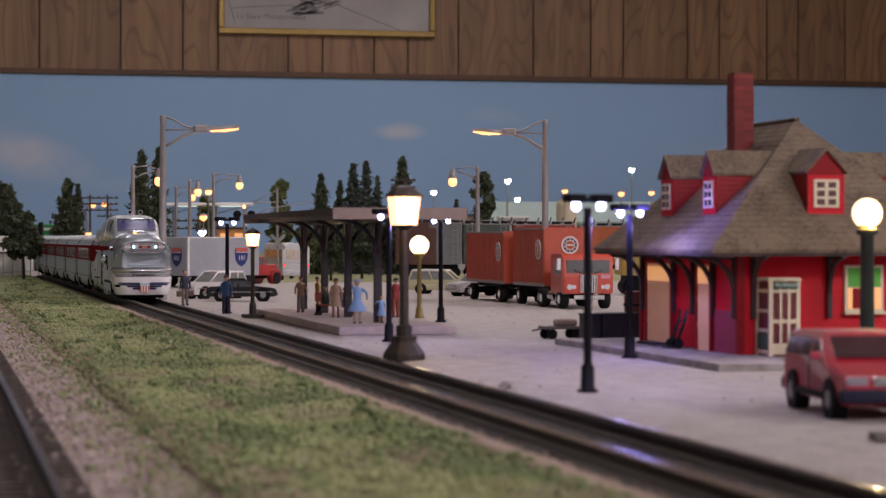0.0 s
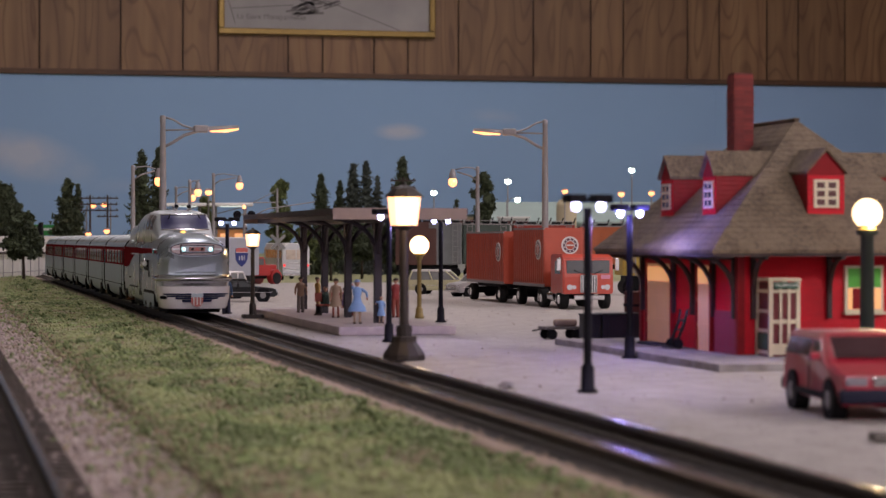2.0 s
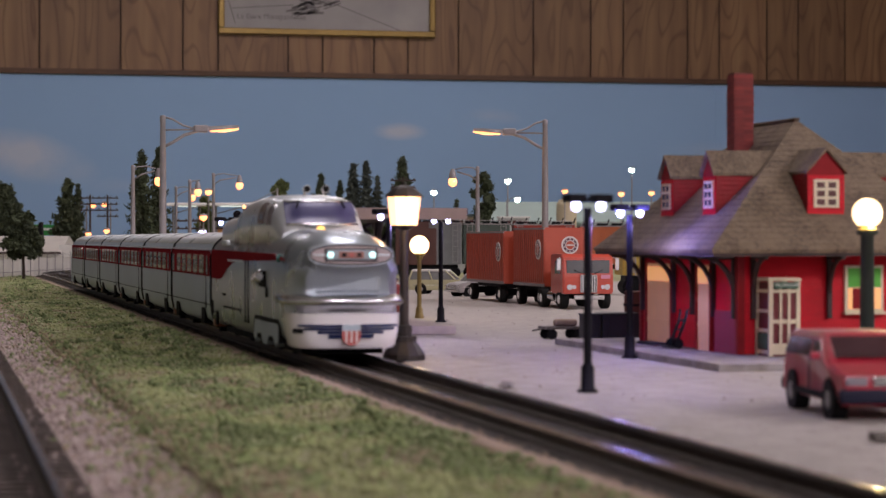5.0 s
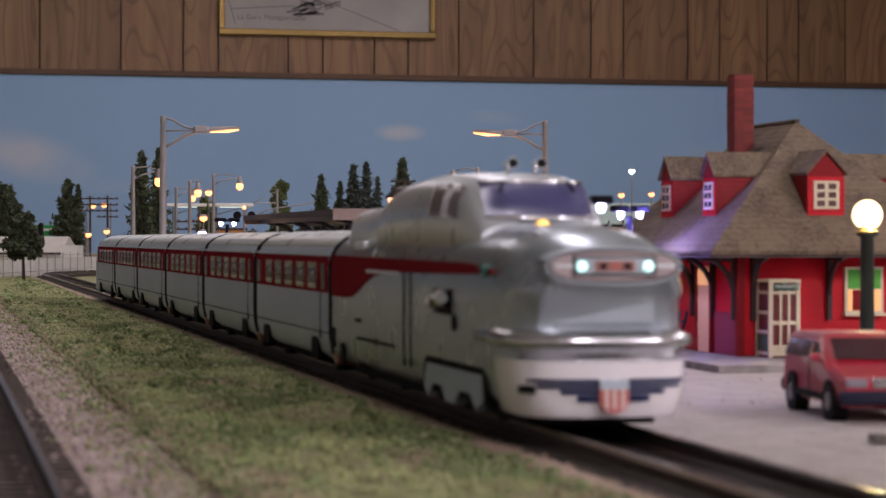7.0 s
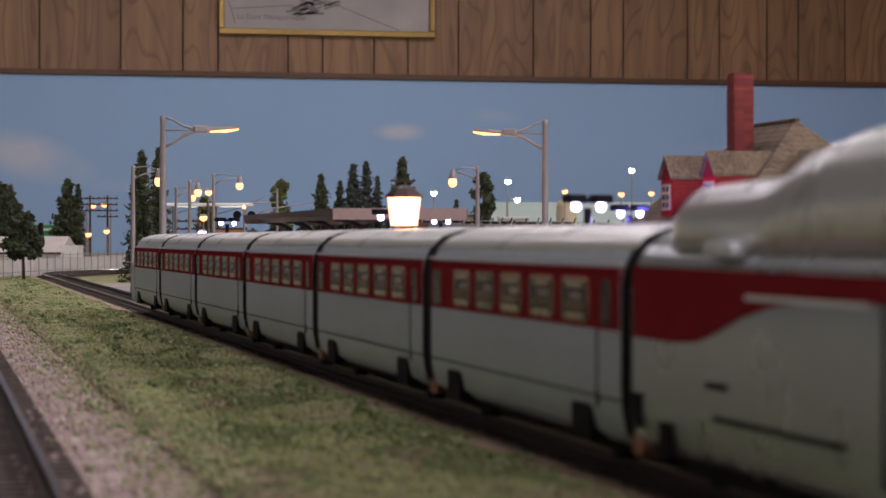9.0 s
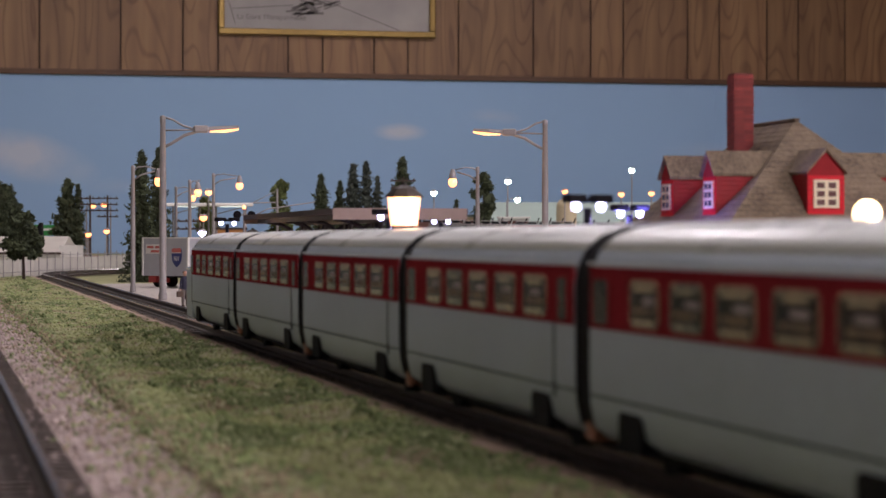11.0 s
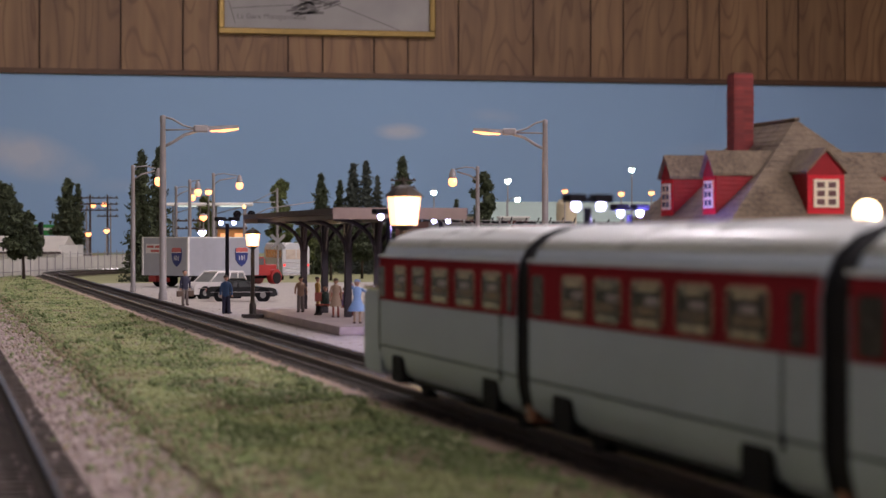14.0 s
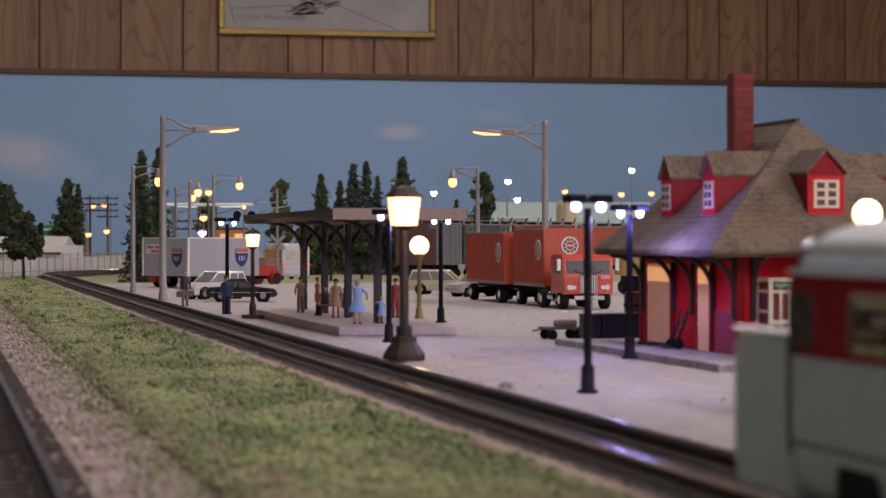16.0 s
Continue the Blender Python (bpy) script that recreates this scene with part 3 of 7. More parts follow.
def locomotive():
    """Streamlined diesel; local y=0 is its rear joint, the nose points to -y at -204."""
    th = new("streamlined_locomotive")
    tagged(th, "silver streamlined model diesel locomotive with red side flash", "locomotive")
    h = 16.5
    st = [(-1.5, h, 39.6, 9.5), (-100, h, 39.6, 9.5), (-112, h, 39.8, 9.5), (-140, h, 40.0, 9.5), (-165, h, 40.0, 10), (-180, h, 39.7, 11), (-190, h - 0.4, 39.0, 11), (-196, h - 1.2, 38.0, 11), (-200, h - 2.6, 36.6, 10.5), (-202.2, h - 4.2, 35.4, 10)]
    rings = [loco_ring(y, w, 6.0 if y > -150 else 6.4, zt, sh) for y, w, zt, sh in st]
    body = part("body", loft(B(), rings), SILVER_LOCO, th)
    # cab blister with its wrap-round windshield
    cab = []
    for y, w, zt in ((-9, 10.5, 39.6), (-13, 12.2, 43.2), (-19, 13.0, 45.0), (-50, 13.2, 45.6), (-56, 13.2, 46.8), (-62, 13.2, 48.8), (-76, 13.2, 50.7), (-97, 13.2, 51.4), (-125, 13.0, 51.2), (-143, 12.7, 50.5), (-150, 12.2, 49.3), (-156, 11.8, 45.8), (-163, 11.4, 40.0)):
        zb = 35.5
        r = []
        for i in range(17):
            a = math.pi * i / 16
            r.append((-w * 1.06 * math.copysign(abs(math.cos(a)) ** 0.5, math.cos(a)), y, zb + (zt - zb) * max(0.0, math.sin(a)) ** 0.5))
        cab.append(r)
    # Cab takes a paler silver than the body: its highlight, put into colour.
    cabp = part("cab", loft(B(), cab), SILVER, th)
    ws = []
    for k, (z, yy, wd) in enumerate(((41.6, -162.0, 10.3), (44.4, -158.9, 10.3), (47.0, -156.2, 10.2), (48.6, -153.6, 9.9))):
        ring = []
        for i in range(9):
            u = -1 + 2 * i / 8
            ring.append((wd * u, yy - 0.8 + 3.2 * abs(u) ** 3, z))
        ws.append(ring)
    g = loft(B(), ws, cap=False, closed=False)
    bmesh.ops.solidify(g, geom=g.faces[:], thickness=0.5)
    wsp = part("windshield", g, WINDSHIELD, cabp, "dark blue wrap-round windshield")
    part("windshield_frame", tube(B(), [(wd * u, yy - 1.0 + 3.2 * abs(u) ** 3, z) for z, yy, wd, u in [(48.6, -153.6, 9.9, -1 + i / 4) for i in range(9)]], 0.45, 6), CHROME, cabp)
    part("windshield_frame", tube(B(), [(10.3 * u, -163.0 + 3.2 * abs(u) ** 3, 41.4) for u in [-1 + i / 4 for i in range(9)]], 0.45, 6), CHROME, cabp)
    for sx in (-1, 1):
        part("wiper", tube(B(), [(sx * 7.6, -157.4, 46.6), (sx * 6.6, -155.4, 48.8)], 0.28, 5), DARK, cabp)
        for nm, ya, yb in (("side_window", -147.5, -137.0), ("rear_window", -133.5, -116.0)):
            rows2 = []
            for q in np.linspace(0, 1, 5):
                y = ya + (yb - ya) * q
                w = float(np.interp(y, (-150, -143, -125, -100), (12.2, 12.7, 13.0, 13.1))) + 0.12
                zt = float(np.interp(y, (-150, -143, -125, -97), (49.3, 50.5, 51.2, 51.4)))
                rows2.append([(sx * w * 1.06 * math.cos(a) ** 0.5, y, 35.5 + (zt - 35.5) * math.sin(a) ** 0.5) for a in (0.16, 0.26, 0.4, 0.58, 0.8)])
            g2 = loft(B(), rows2, cap=False, closed=False)
            bmesh.ops.solidify(g2, geom=g2.faces[:], thickness=0.3)
            part(nm, g2, CAB_GLASS, cabp, "pale grey cab side window")
    for sx in (-1, 1):
        hn = part("horn", lathe(B(), [(0.5, -142), (0.6, -146), (1.25, -149.5)], 12, (sx * 3.0, 0, 52.6), "Y"), SILVER, cabp)
        part("horn_stem", tube(B(), [(sx * 3.0, -143.5, 52.4), (sx * 3.0, -143.5, 49.5)], 0.5, 6), CHROME, hn)
        part("horn_mouth", lathe(B(), [(1.05, -149.52), (1.05, -149.7)], 12, (sx * 3.0, 0, 52.6), "Y"), DARK, hn)
    part("beacon", lathe(B(), [(1.2, 39.0), (1.2, 40.4), (0.5, 40.9)], 12, (-1.8, -167, 0)), BEACON, th, "lit amber beacon")
    # nose: oval headlight housing, recessed panel, bumper, pilot
    def oval(a, b, y0, y1, zc, n=32, p=2.6):
        out = []
        for y in (y0, y1):
            out.append([(a * math.copysign(abs(math.cos(q)) ** (2 / p), math.cos(q)), y, zc + b * math.copysign(abs(math.sin(q)) ** (2 / p), math.sin(q))) for q in [2 * math.pi * i / n for i in range(n)]])
        return out
    hh = part("headlight_housing", loft(B(), oval(12.5, 3.4, -197.0, -204.2, 32.4)), SILVER_LOCO, th)
    part("housing_groove", loft(B(), oval(12.0, 2.95, -203.6, -204.35, 32.4)), DARK, hh)
    part("housing_recess", loft(B(), oval(11.6, 2.55, -203.6, -204.40, 32.4)), mat("housing_rose", (0.42, 0.35, 0.35), 0.35, 0.4, 0.1, 200), hh)
    for sx in (-1, 1):
        l = part("headlight", lathe(B(), [(0.95, -204.2), (0.9, -205.2), (0.5, -205.6)], 16, (sx * 6.1, 0, 32.4), "Y"), HEADLIGHT, hh, "lit round headlight")
    part("lamp_frame", rbox(B(), (0, -204.45, 32.4), (15.4, 0.5, 3.7), 0.2), DARK, hh)
    part("lamp_plate", rbox(B(), (0, -204.55, 32.4), (14.6, 0.6, 3.0), 0.25), SILVER_LOCO, hh)
    for sx in (-1, 1):
        part("spear_bar", rbox(B(), (sx * 9.4, -204.5, 32.4), (3.6, 0.7, 0.7), 0.2), SILVER, hh)
    part("number_board", rbox(B(), (0, -204.5, 32.4), (7.4, 1.1, 2.0), 0.2), mat("number_board_rose", (0.34, 0.15, 0.12), 0.4), hh)
    for i in range(3):
        part("number_bar", box(B(), (-2.2 + 2.2 * i, -205.1, 32.4), (1.2, 0.3, 1.1)), PINK if i == 1 else DARK, hh)
    part("nose_panel", rbox(B(), (0, -197.5, 24.4), (19.8, 2.0, 6.4), 0.95), SILVER_LOCO, th)
    def wrap(w, depth, y0, zs, n=15, tail=3):
        """Belt that wraps the nose, (z, outset) from bottom to top."""
        rings2 = []
        for z, o in zs:
            r = [(-(w - 0.6 + min(o, 0.5)), y0 + tail, z)]
            for i in range(n):
                q = -math.pi / 2 + math.pi * i / (n - 1)
                r.append(((w + o) * math.copysign(abs(math.sin(q)) ** 0.6, math.sin(q)), y0 - (depth + o) * abs(math.cos(q)) ** 0.5, z))
            r.append(((w - 0.6 + min(o, 0.5)), y0 + tail, z))
            rings2.append(r)
        return loft(B(), rings2)
    part("bumper", wrap(16.4, 21.5, -183, [(15.6, -1.2), (17.2, -1.0), (17.8, 0.3), (18.4, 1.2), (19.3, 1.3), (20.2, 0.7), (21.0, -0.8)], tail=17), BUMPER, th, "polished wrap-round bumper")
    pil = wrap(16.5, 21.0, -183, [(5.4, -1.8), (6.2, -1.1), (10, -0.3), (15.5, 0.1)])
    part("pilot", pil, PILOT, th, "silver pilot with blue winged crest, reflected light put into its pale colour")
    part("crest", prism(B(), [(0, 6.3), (2.0, 7.0), (2.7, 8.6), (2.7, 11.6), (0, 12.1), (-2.7, 11.6), (-2.7, 8.6), (-2.0, 7.0)], "Y", -204.75, -203.4), PINK, th, "red and white striped shield")
    for i in range(3):
        part("crest_stripe", box(B(), (-1.5 + 1.5 * i, -204.85, 8.9), (0.5, 0.3, 3.6)), WHITE, th)
    part("crest_top", prism(B(), [(-2.7, 10.6), (2.7, 10.6), (2.7, 12.0), (1.4, 12.5), (0, 12.1), (-1.4, 12.5), (-2.7, 12.0)], "Y", -204.9, -203.8), SILVER_SIDE, th)
    for sx in (-1, 1):
        for k, (x1, z0, z1) in enumerate(((14.6, 11.7, 12.4), (13.2, 10.8, 11.45), (9.6, 9.8, 10.55), (6.6, 8.5, 9.5))):
            w2 = loft(B(), [[(sx * x, -183 - 20.9 * max(0.02, 1 - (abs(x) / 16.2) ** 3.333) ** 0.25 + dy, z) for x in np.linspace(2.6, x1, 8)] for z, dy in ((z0, -0.35), (z1, -0.35))], cap=False, closed=False)
            bmesh.ops.solidify(w2, geom=w2.faces[:], thickness=0.35)
            part("wing_feather", w2, BLUE, th, "blue painted wing stripe")
    part("pilot_hole", box(B(), (-13.8, -198.5, 10.5), (3, 4, 1.4), rz=-40), DARK, th)
    # sides
    for sx in (-1, 1):
        flash = [(-2.5, 33.1), (-150, 32.6), (-172, 31.6), (-172, 30.6), (-72, 29.6), (-58, 28.6), (-47, 26.8), (-38, 24.6), (-30, 23.0), (-22, 22.6), (-2.5, 22.6)]
        part("side_flash", prism(B(), flash, "X", sx * (h - 0.3), sx * (h + 0.28)), TRAIN_RED, body, "dark red tapering flash")
        for y, z, w, hh2 in ((-62, 13.2, 46, 0.7), (-40, 17.5, 8, 0.8), (-18, 8.5, 5, 5), (-4, 12, 5, 5)):
            part("side_vent", box(B(), (sx * h, y, z), (0.7, w, hh2)), DARK, body)
        part("side_door", box(B(), (sx * h, -96, 21), (0.5, 0.5, 23)), DARK, body)
        part("side_door_edge", box(B(), (sx * h, -104, 21), (0.5, 0.5, 23)), DARK, body)
        part("vent_strip", box(B(), (sx * h, -72, 29.6), (0.9, 40, 0.7)), SILVER, body)
        # Dark plate stands for the shaded recess behind the horns.
        part("horn_plate", rbox(B(), (sx * (h + 0.1), -131, 24.6), (0.8, 15, 5.2), 0.3), DARK, body, "dark plate for the shade of the horn recess")
        for yc, zc, k in ((-135.5, 25.4, 1.0), (-127.5, 24.4, 0.8)):
            hp = part("horn_pod", lathe(B(), [(0.5 * k, yc + 2.2), (1.3 * k, yc + 1.4), (1.7 * k, yc), (1.9 * k, yc - 1.6), (1.2 * k, yc - 2.0)], 16, (sx * (h + 1.9), 0, zc), "Y"), CHROME, body, "chrome side horn")
            part("horn_bracket", rbox(B(), (sx * (h + 0.9), yc, zc - 1.2), (1.8, 1.4, 1.2), 0.3), CHROME, hp)
        part("port", lathe(B(), [(1.7, sx * h - 0.4), (1.7, sx * h + 0.7)], 14, (0, -141, 20.6), "X"), DARK, body)
        part("marker_light", lathe(B(), [(1.3, sx * h - 1), (1.2, sx * h + 0.9)], 12, (0, -167, 31.3), "X"), mat("green_marker", (0.03, 0.18, 0.16), 0.15, coat=0.6), body)
        part("roof_vent", rbox(B(), (sx * 15.2, -40, 35.6), (3, 12, 2), 0.6), SILVER, body)
        part("truck_opening", prism(B(), [(-168, 5.8), (-112, 5.8), (-112, 11.0), (-115, 12.9), (-165, 12.9), (-168, 11.0)], "X", sx * (h - 4), sx * (h + 0.08)), DARK, body)
        part("truck_frame", prism(B(), [(-165, 6.5), (-160, 4.6), (-155, 7.5), (-146, 7.5), (-142, 4.6), (-134, 4.6), (-130, 7.5), (-122, 7.5), (-118, 4.6), (-114, 6.5), (-116, 11.5), (-164, 11.5)], "X", sx * (h - 2), sx * (h + 0.3)), SILVER_SIDE, body)
        for yc in (-154, -126):
            part("wheel", lathe(B(), [(6.0, sx * 9 - 1.2), (5.6, sx * 9 + 1.2)], 18, (0, yc, 8.0), "X"), DARK, body)
    part("diaphragm", loft(B(), [[(x * 0.965, yy, z * 0.985) for x, z in section(COACH_W, 5.6, 39.6)] for yy in (-1.6, -1.0)]), DARK, th)
    part("underframe", box(B(), (0, -100, 4.9), (24, 180, 3)), DARK, th)
    # true length of the nose: the cab stands 16 mm and the face 10 mm further back than the drawn stations
    fixed = ("wheel", "truck_opening", "truck_frame", "horn_pod", "horn_plate", "horn_bracket", "port", "side_flash", "marker_light", "headlight")
    for o in th.children_recursive:
        kind_of = o.name.split(".")[0]
        if o.type != "MESH" or kind_of in fixed:
            for v in o.data.vertices if kind_of == "headlight" else ():
                v.co.y += 0.010
            continue
        for v in o.data.vertices:
            v.co.y = float(np.interp(v.co.y, (-0.206, -0.183, -0.163, -0.150, -0.100, 0), (-0.196, -0.1735, -0.148, -0.135, -0.096, 0)))
            if kind_of in ("cab", "windshield", "windshield_frame", "side_window", "rear_window", "window_post"):
                v.co.x *= 1.08
    for yc in (-20, -60):
        part("wheel", lathe(B(), [(5.6, -10.2), (5.6, 10.2)], 16, (0, yc, 7.6), "X"), DARK, th)
    return th


# ---- lamps of the layout ----
def highway_lamp(x, y, height, reach, rz, label, big=True):
    """Grey pole with a truss arm and a cobra head; the arm points to +x before the turn."""
    th = thing("street_lamp", x, y, 0, rz, label, "street lamp", "grey highway lamps")
    r = 2.2 if big else 1.7
    part("pole", lathe(B(), [(r * 1.25, 0), (r * 1.25, 4), (r, 5), (r * 0.95, height * 0.62), (r * 0.72, height - 4), (r * 0.8, height - 3.5), (r * 0.8, height), (0.3, height + 0.5)], 14), GREYPOLE, th)
    if big:
        part("upper_arm", tube(B(), [(0, 0, height - 0.5), (6, 0, height - 2), (12, 0, height - 5.6), (19, 0, height - 7.6), (24, 0, height - 7.8)], 0.62, 8), GREYPOLE, th)
        part("lower_arm", tube(B(), [(0, 0, height - 19), (6, 0, height - 16), (13, 0, height - 11.5), (22, 0, height - 8.6)], 0.95, 8), GREYPOLE, th)
        part("stay", tube(B(), [(0, 0, height - 8.6), (22, 0, height - 8.0)], 0.55, 8), GREYPOLE, th)
        head = part("head", rbox(B(), (23, 0, height - 7.6), (9, 5.4, 4.4), 1.0), GREYPOLE, th)
        sh = loft(B(), [[(27, -2.6, height - 8.8), (27, 2.6, height - 8.8), (27, 2.4, height - 6.2), (27, -2.4, height - 6.2)],
                        [(36, -3.2, height - 8.0), (36, 3.2, height - 8.0), (36, 2.6, height - 5.6), (36, -2.6, height - 5.6)],
                        [(46, -2.2, height - 7.0), (46, 2.2, height - 7.0), (46, 1.6, height - 5.2), (46, -1.6, height - 5.2)]], smooth=False)
        part("shade", sh, GREYPOLE, head, bevel=0.3)
        ln = loft(B(), [[(29, -2.2, height - 9.4), (29, 2.2, height - 9.4), (29, 2.2, height - 8.5), (29, -2.2, height - 8.5)],
                        [(39, -2.7, height - 9.3), (39, 2.7, height - 9.3), (39, 2.7, height - 7.6), (39, -2.7, height - 7.6)],
                        [(46, -1.6, height - 8.0), (46, 1.6, height - 8.0), (46, 1.6, height - 6.9), (46, -1.6, height - 6.9)]])
        part("lens", ln, SODIUM_SOFT, head, "glowing orange lens")
    else:
        part("upper_arm", tube(B(), [(0, 0, height - 3), (3, 0, height - 0.8), (9, 0, height - 0.2), (reach - 2, 0, height - 2)], 0.5, 6), GREYPOLE, th)
        part("lower_arm", tube(B(), [(0, 0, height - 10), (6, 0, height - 6), (reach - 3, 0, height - 3.5)], 0.6, 6), GREYPOLE, th)
        head = part("head", lathe(B(), [(2.8, height - 8.2), (2.4, height - 5), (1.2, height - 1.5)], 14, (reach, 0, 0)), GREYPOLE, th)
        bulb = lathe(B(), [(1.0, height - 14.2), (2.6, height - 13.0), (3.2, height - 11), (2.9, height - 8.8), (1.8, height - 8.0)], 14, (reach, 0, 0))
        part("bulb", bulb, SODIUM, head, "glowing orange bulb")
    return th


def led_post(x, y, rz=0.0):
    th = thing("platform_lamp", x, y, 0, rz, "slim black platform lamp post with twin bluish-white heads", "lamp post", "black twin platform lamps")
    part("base", lathe(B(), [(2.5, 0), (2.5, 0.5), (1.7, 0.9), (1.6, 6.0), (1.1, 6.8)], 14), BLACKPOLE, th)
    part("pole", lathe(B(), [(1.0, 6.5), (0.95, 44.5)], 12), BLACKPOLE, th)
    part("crossbar", tube(B(), [(-4.6, 0, 46.4), (4.6, 0, 46.4)], 0.5, 8), BLACKPOLE, th)
    for sx in (-1, 1):
        hd = part("head", rbox(B(), (sx * 3.6, 0, 46.8), (5.0, 4.2, 2.0), 0.5), BLACKPOLE, th)
        part("diode", lathe(B(), [(0.5, 43.7), (1.05, 44.3), (1.15, 45.0), (1.0, 45.8)], 12, (sx * 3.4, -0.4, 0)), LED, hd, "bright bluish-white bulb")
    return th


def gas_lamp(x, y, s=1.0, wide=True, label=""):
    th = thing("gas_lamp", x, y, 0, 0, label, "lamp post", "old gas-style lamps")
    if wide:
        part("base", lathe(B(), [(6.6, 0), (6.6, 1.6), (6.2, 2.4), (3.9, 5.6), (3.9, 7.2), (2.5, 7.3), (2.5, 10.4), (1.6, 10.8)], 12, smooth=False), BRONZE, th)
        part("pole", lathe(B(), [(1.5, 10), (1.35, 41)], 12), BRONZE, th)
        z, r = 41.2, 4.1
    else:
        part("base", box(B(), (0, 0, 0.9), (9.4, 9.4, 1.8)), BRONZE, th, bevel=0.3)
        part("pole", lathe(B(), [(1.7, 1.5), (1.6, 6.5), (1.0, 7.4), (0.9, 33)], 12), BRONZE, th)
        z, r = 33.6, 2.7
    k = r / 4.1
    part("cage_bottom", lathe(B(), [(1.3 * k, z - 1.6), (3.2 * k, z - 0.5), (4.1 * k, z)], 8), BRONZE, th)
    part("lantern_glass", lathe(B(), [(4.2 * k, z), (5.2 * k, z + 8.6 * k)], 8, smooth=False), LITGLASS, th, "brightly glowing warm lantern glass")
    part("cap", lathe(B(), [(6.2 * k, z + 8.6 * k), (5.6 * k, z + 9.4 * k), (3.4 * k, z + 11.4 * k), (1.2 * k, z + 12.2 * k), (0.4, z + 13.2 * k)], 8, smooth=False), BRONZE, th)
    return th


def globe_lamp(x, y, z, material, r=4.6, pole=1.1, label="", tall=29.0):
    th = thing("globe_lamp", x, y, z, 0, label, "lamp post", "glass globe lamps")
    part("base", lathe(B(), [(pole * 2.0, 0), (pole * 2.0, 1), (pole * 1.7, 1.6), (pole * 1.5, 4.5), (pole, 5.2)], 14), material, th)
    part("pole", lathe(B(), [(pole, 5), (pole * 0.9, tall - 1.6), (pole * 1.5, tall - 1.2), (pole * 1.5, tall)], 14), material, th)
    n = 12
    part("collar", lathe(B(), [(pole * 1.7, tall), (r * 0.62, tall + 0.6), (r * 0.6, tall + 1.2)], 16), GOLDPOLE, th)
    part("globe", lathe(B(), [(r * math.sin(math.pi * (0.18 + 0.815 * i / n)), tall + r + 0.4 - r * math.cos(math.pi * (0.18 + 0.815 * i / n))) for i in range(n + 1)], 20), LITGLOBE, th, "glowing warm-white globe")
    return th


def layout_lights():
    highway_lamp(138.0, 1373.8, 111.6, 40, 0, "tall grey highway lamp beside the track, glowing orange")
    highway_lamp(385, 1399, 113.2, 40, 167, "tall grey highway lamp behind the trailers, glowing orange")
    for x, y, hgt, rch, rz in ((138.2, 1583, 88, 18, -3), (378.4, 1555, 88, 18, 178), (219, 1950, 88, 7, -5), (245, 1995, 95, 23, -5), (234, 2203, 88, 16, 0)):
        highway_lamp(x, y, hgt, rch, rz, "grey street lamp with a glowing orange bulb", big=False)
    led_post(155.1, 524.8, 12)
    for x, y in ((211.9, 671.2), (161.2, 797.3), (144.0, 1117.1), (222.1, 982.0)):
        led_post(x, y, 12)
    gas_lamp(141.6, 677, wide=True, label="heavy bronze lantern on a flared base, glowing")
    gas_lamp(147.4, 1050.6, wide=False, label="small black lantern post, glowing, at the platform end")
    globe_lamp(223.4, 1033.3, 0, GOLDPOLE, label="olive-gold globe lamp post behind the shelter")
    globe_lamp(262.9, 606.6, 2.0, GREENPOLE, r=4.35, pole=2.1, label="dark green globe lamp post before the depot", tall=37.6)
    for n, p, w, c in (("lantern_light", (0.1416, 0.664, 0.046), 0.014, WARM), ("lantern_light", (0.1474, 1.045, 0.038), 0.006, WARM), ("globe_light", (0.2234, 1.0275, 0.034), 0.008, (1, 0.75, 0.4)),
                       ("globe_light", (0.2634, 0.6010, 0.043), 0.026, (1, 0.72, 0.38)), ("highway_light", (0.176, 1.374, 0.098), 0.016, (1, 0.5, 0.18)), ("highway_light", (0.349, 1.407, 0.098), 0.016, (1, 0.5, 0.18)),
                       ("post_light", (0.2165, 0.6680, 0.0452), 0.016, (0.25, 0.22, 1.0)), ("post_light", (0.2075, 0.6690, 0.0436), 0.036, (0.25, 0.22, 1.0)), ("street_light", (0.1562, 1.582, 0.074), 0.008, (1, 0.5, 0.18))):
        lamp(n, "POINT", p, w, c, 0.001)
    # one downward light in each twin head
    for (x, y), w in (((155.1, 524.8), 0.045), ((211.9, 671.2), 0.036), ((161.2, 797.3), 0.05), ((144.0, 1117.1), 0.012), ((222.1, 982.0), 0.012)):
        px, py = x / 1000 + 0.0034, y / 1000 + 0.0003
        lamp("post_light", "SPOT", (px, py - 0.0006, 0.0428), w, (0.50, 0.44, 1.0), 0.0008, target=(px, py, 0))


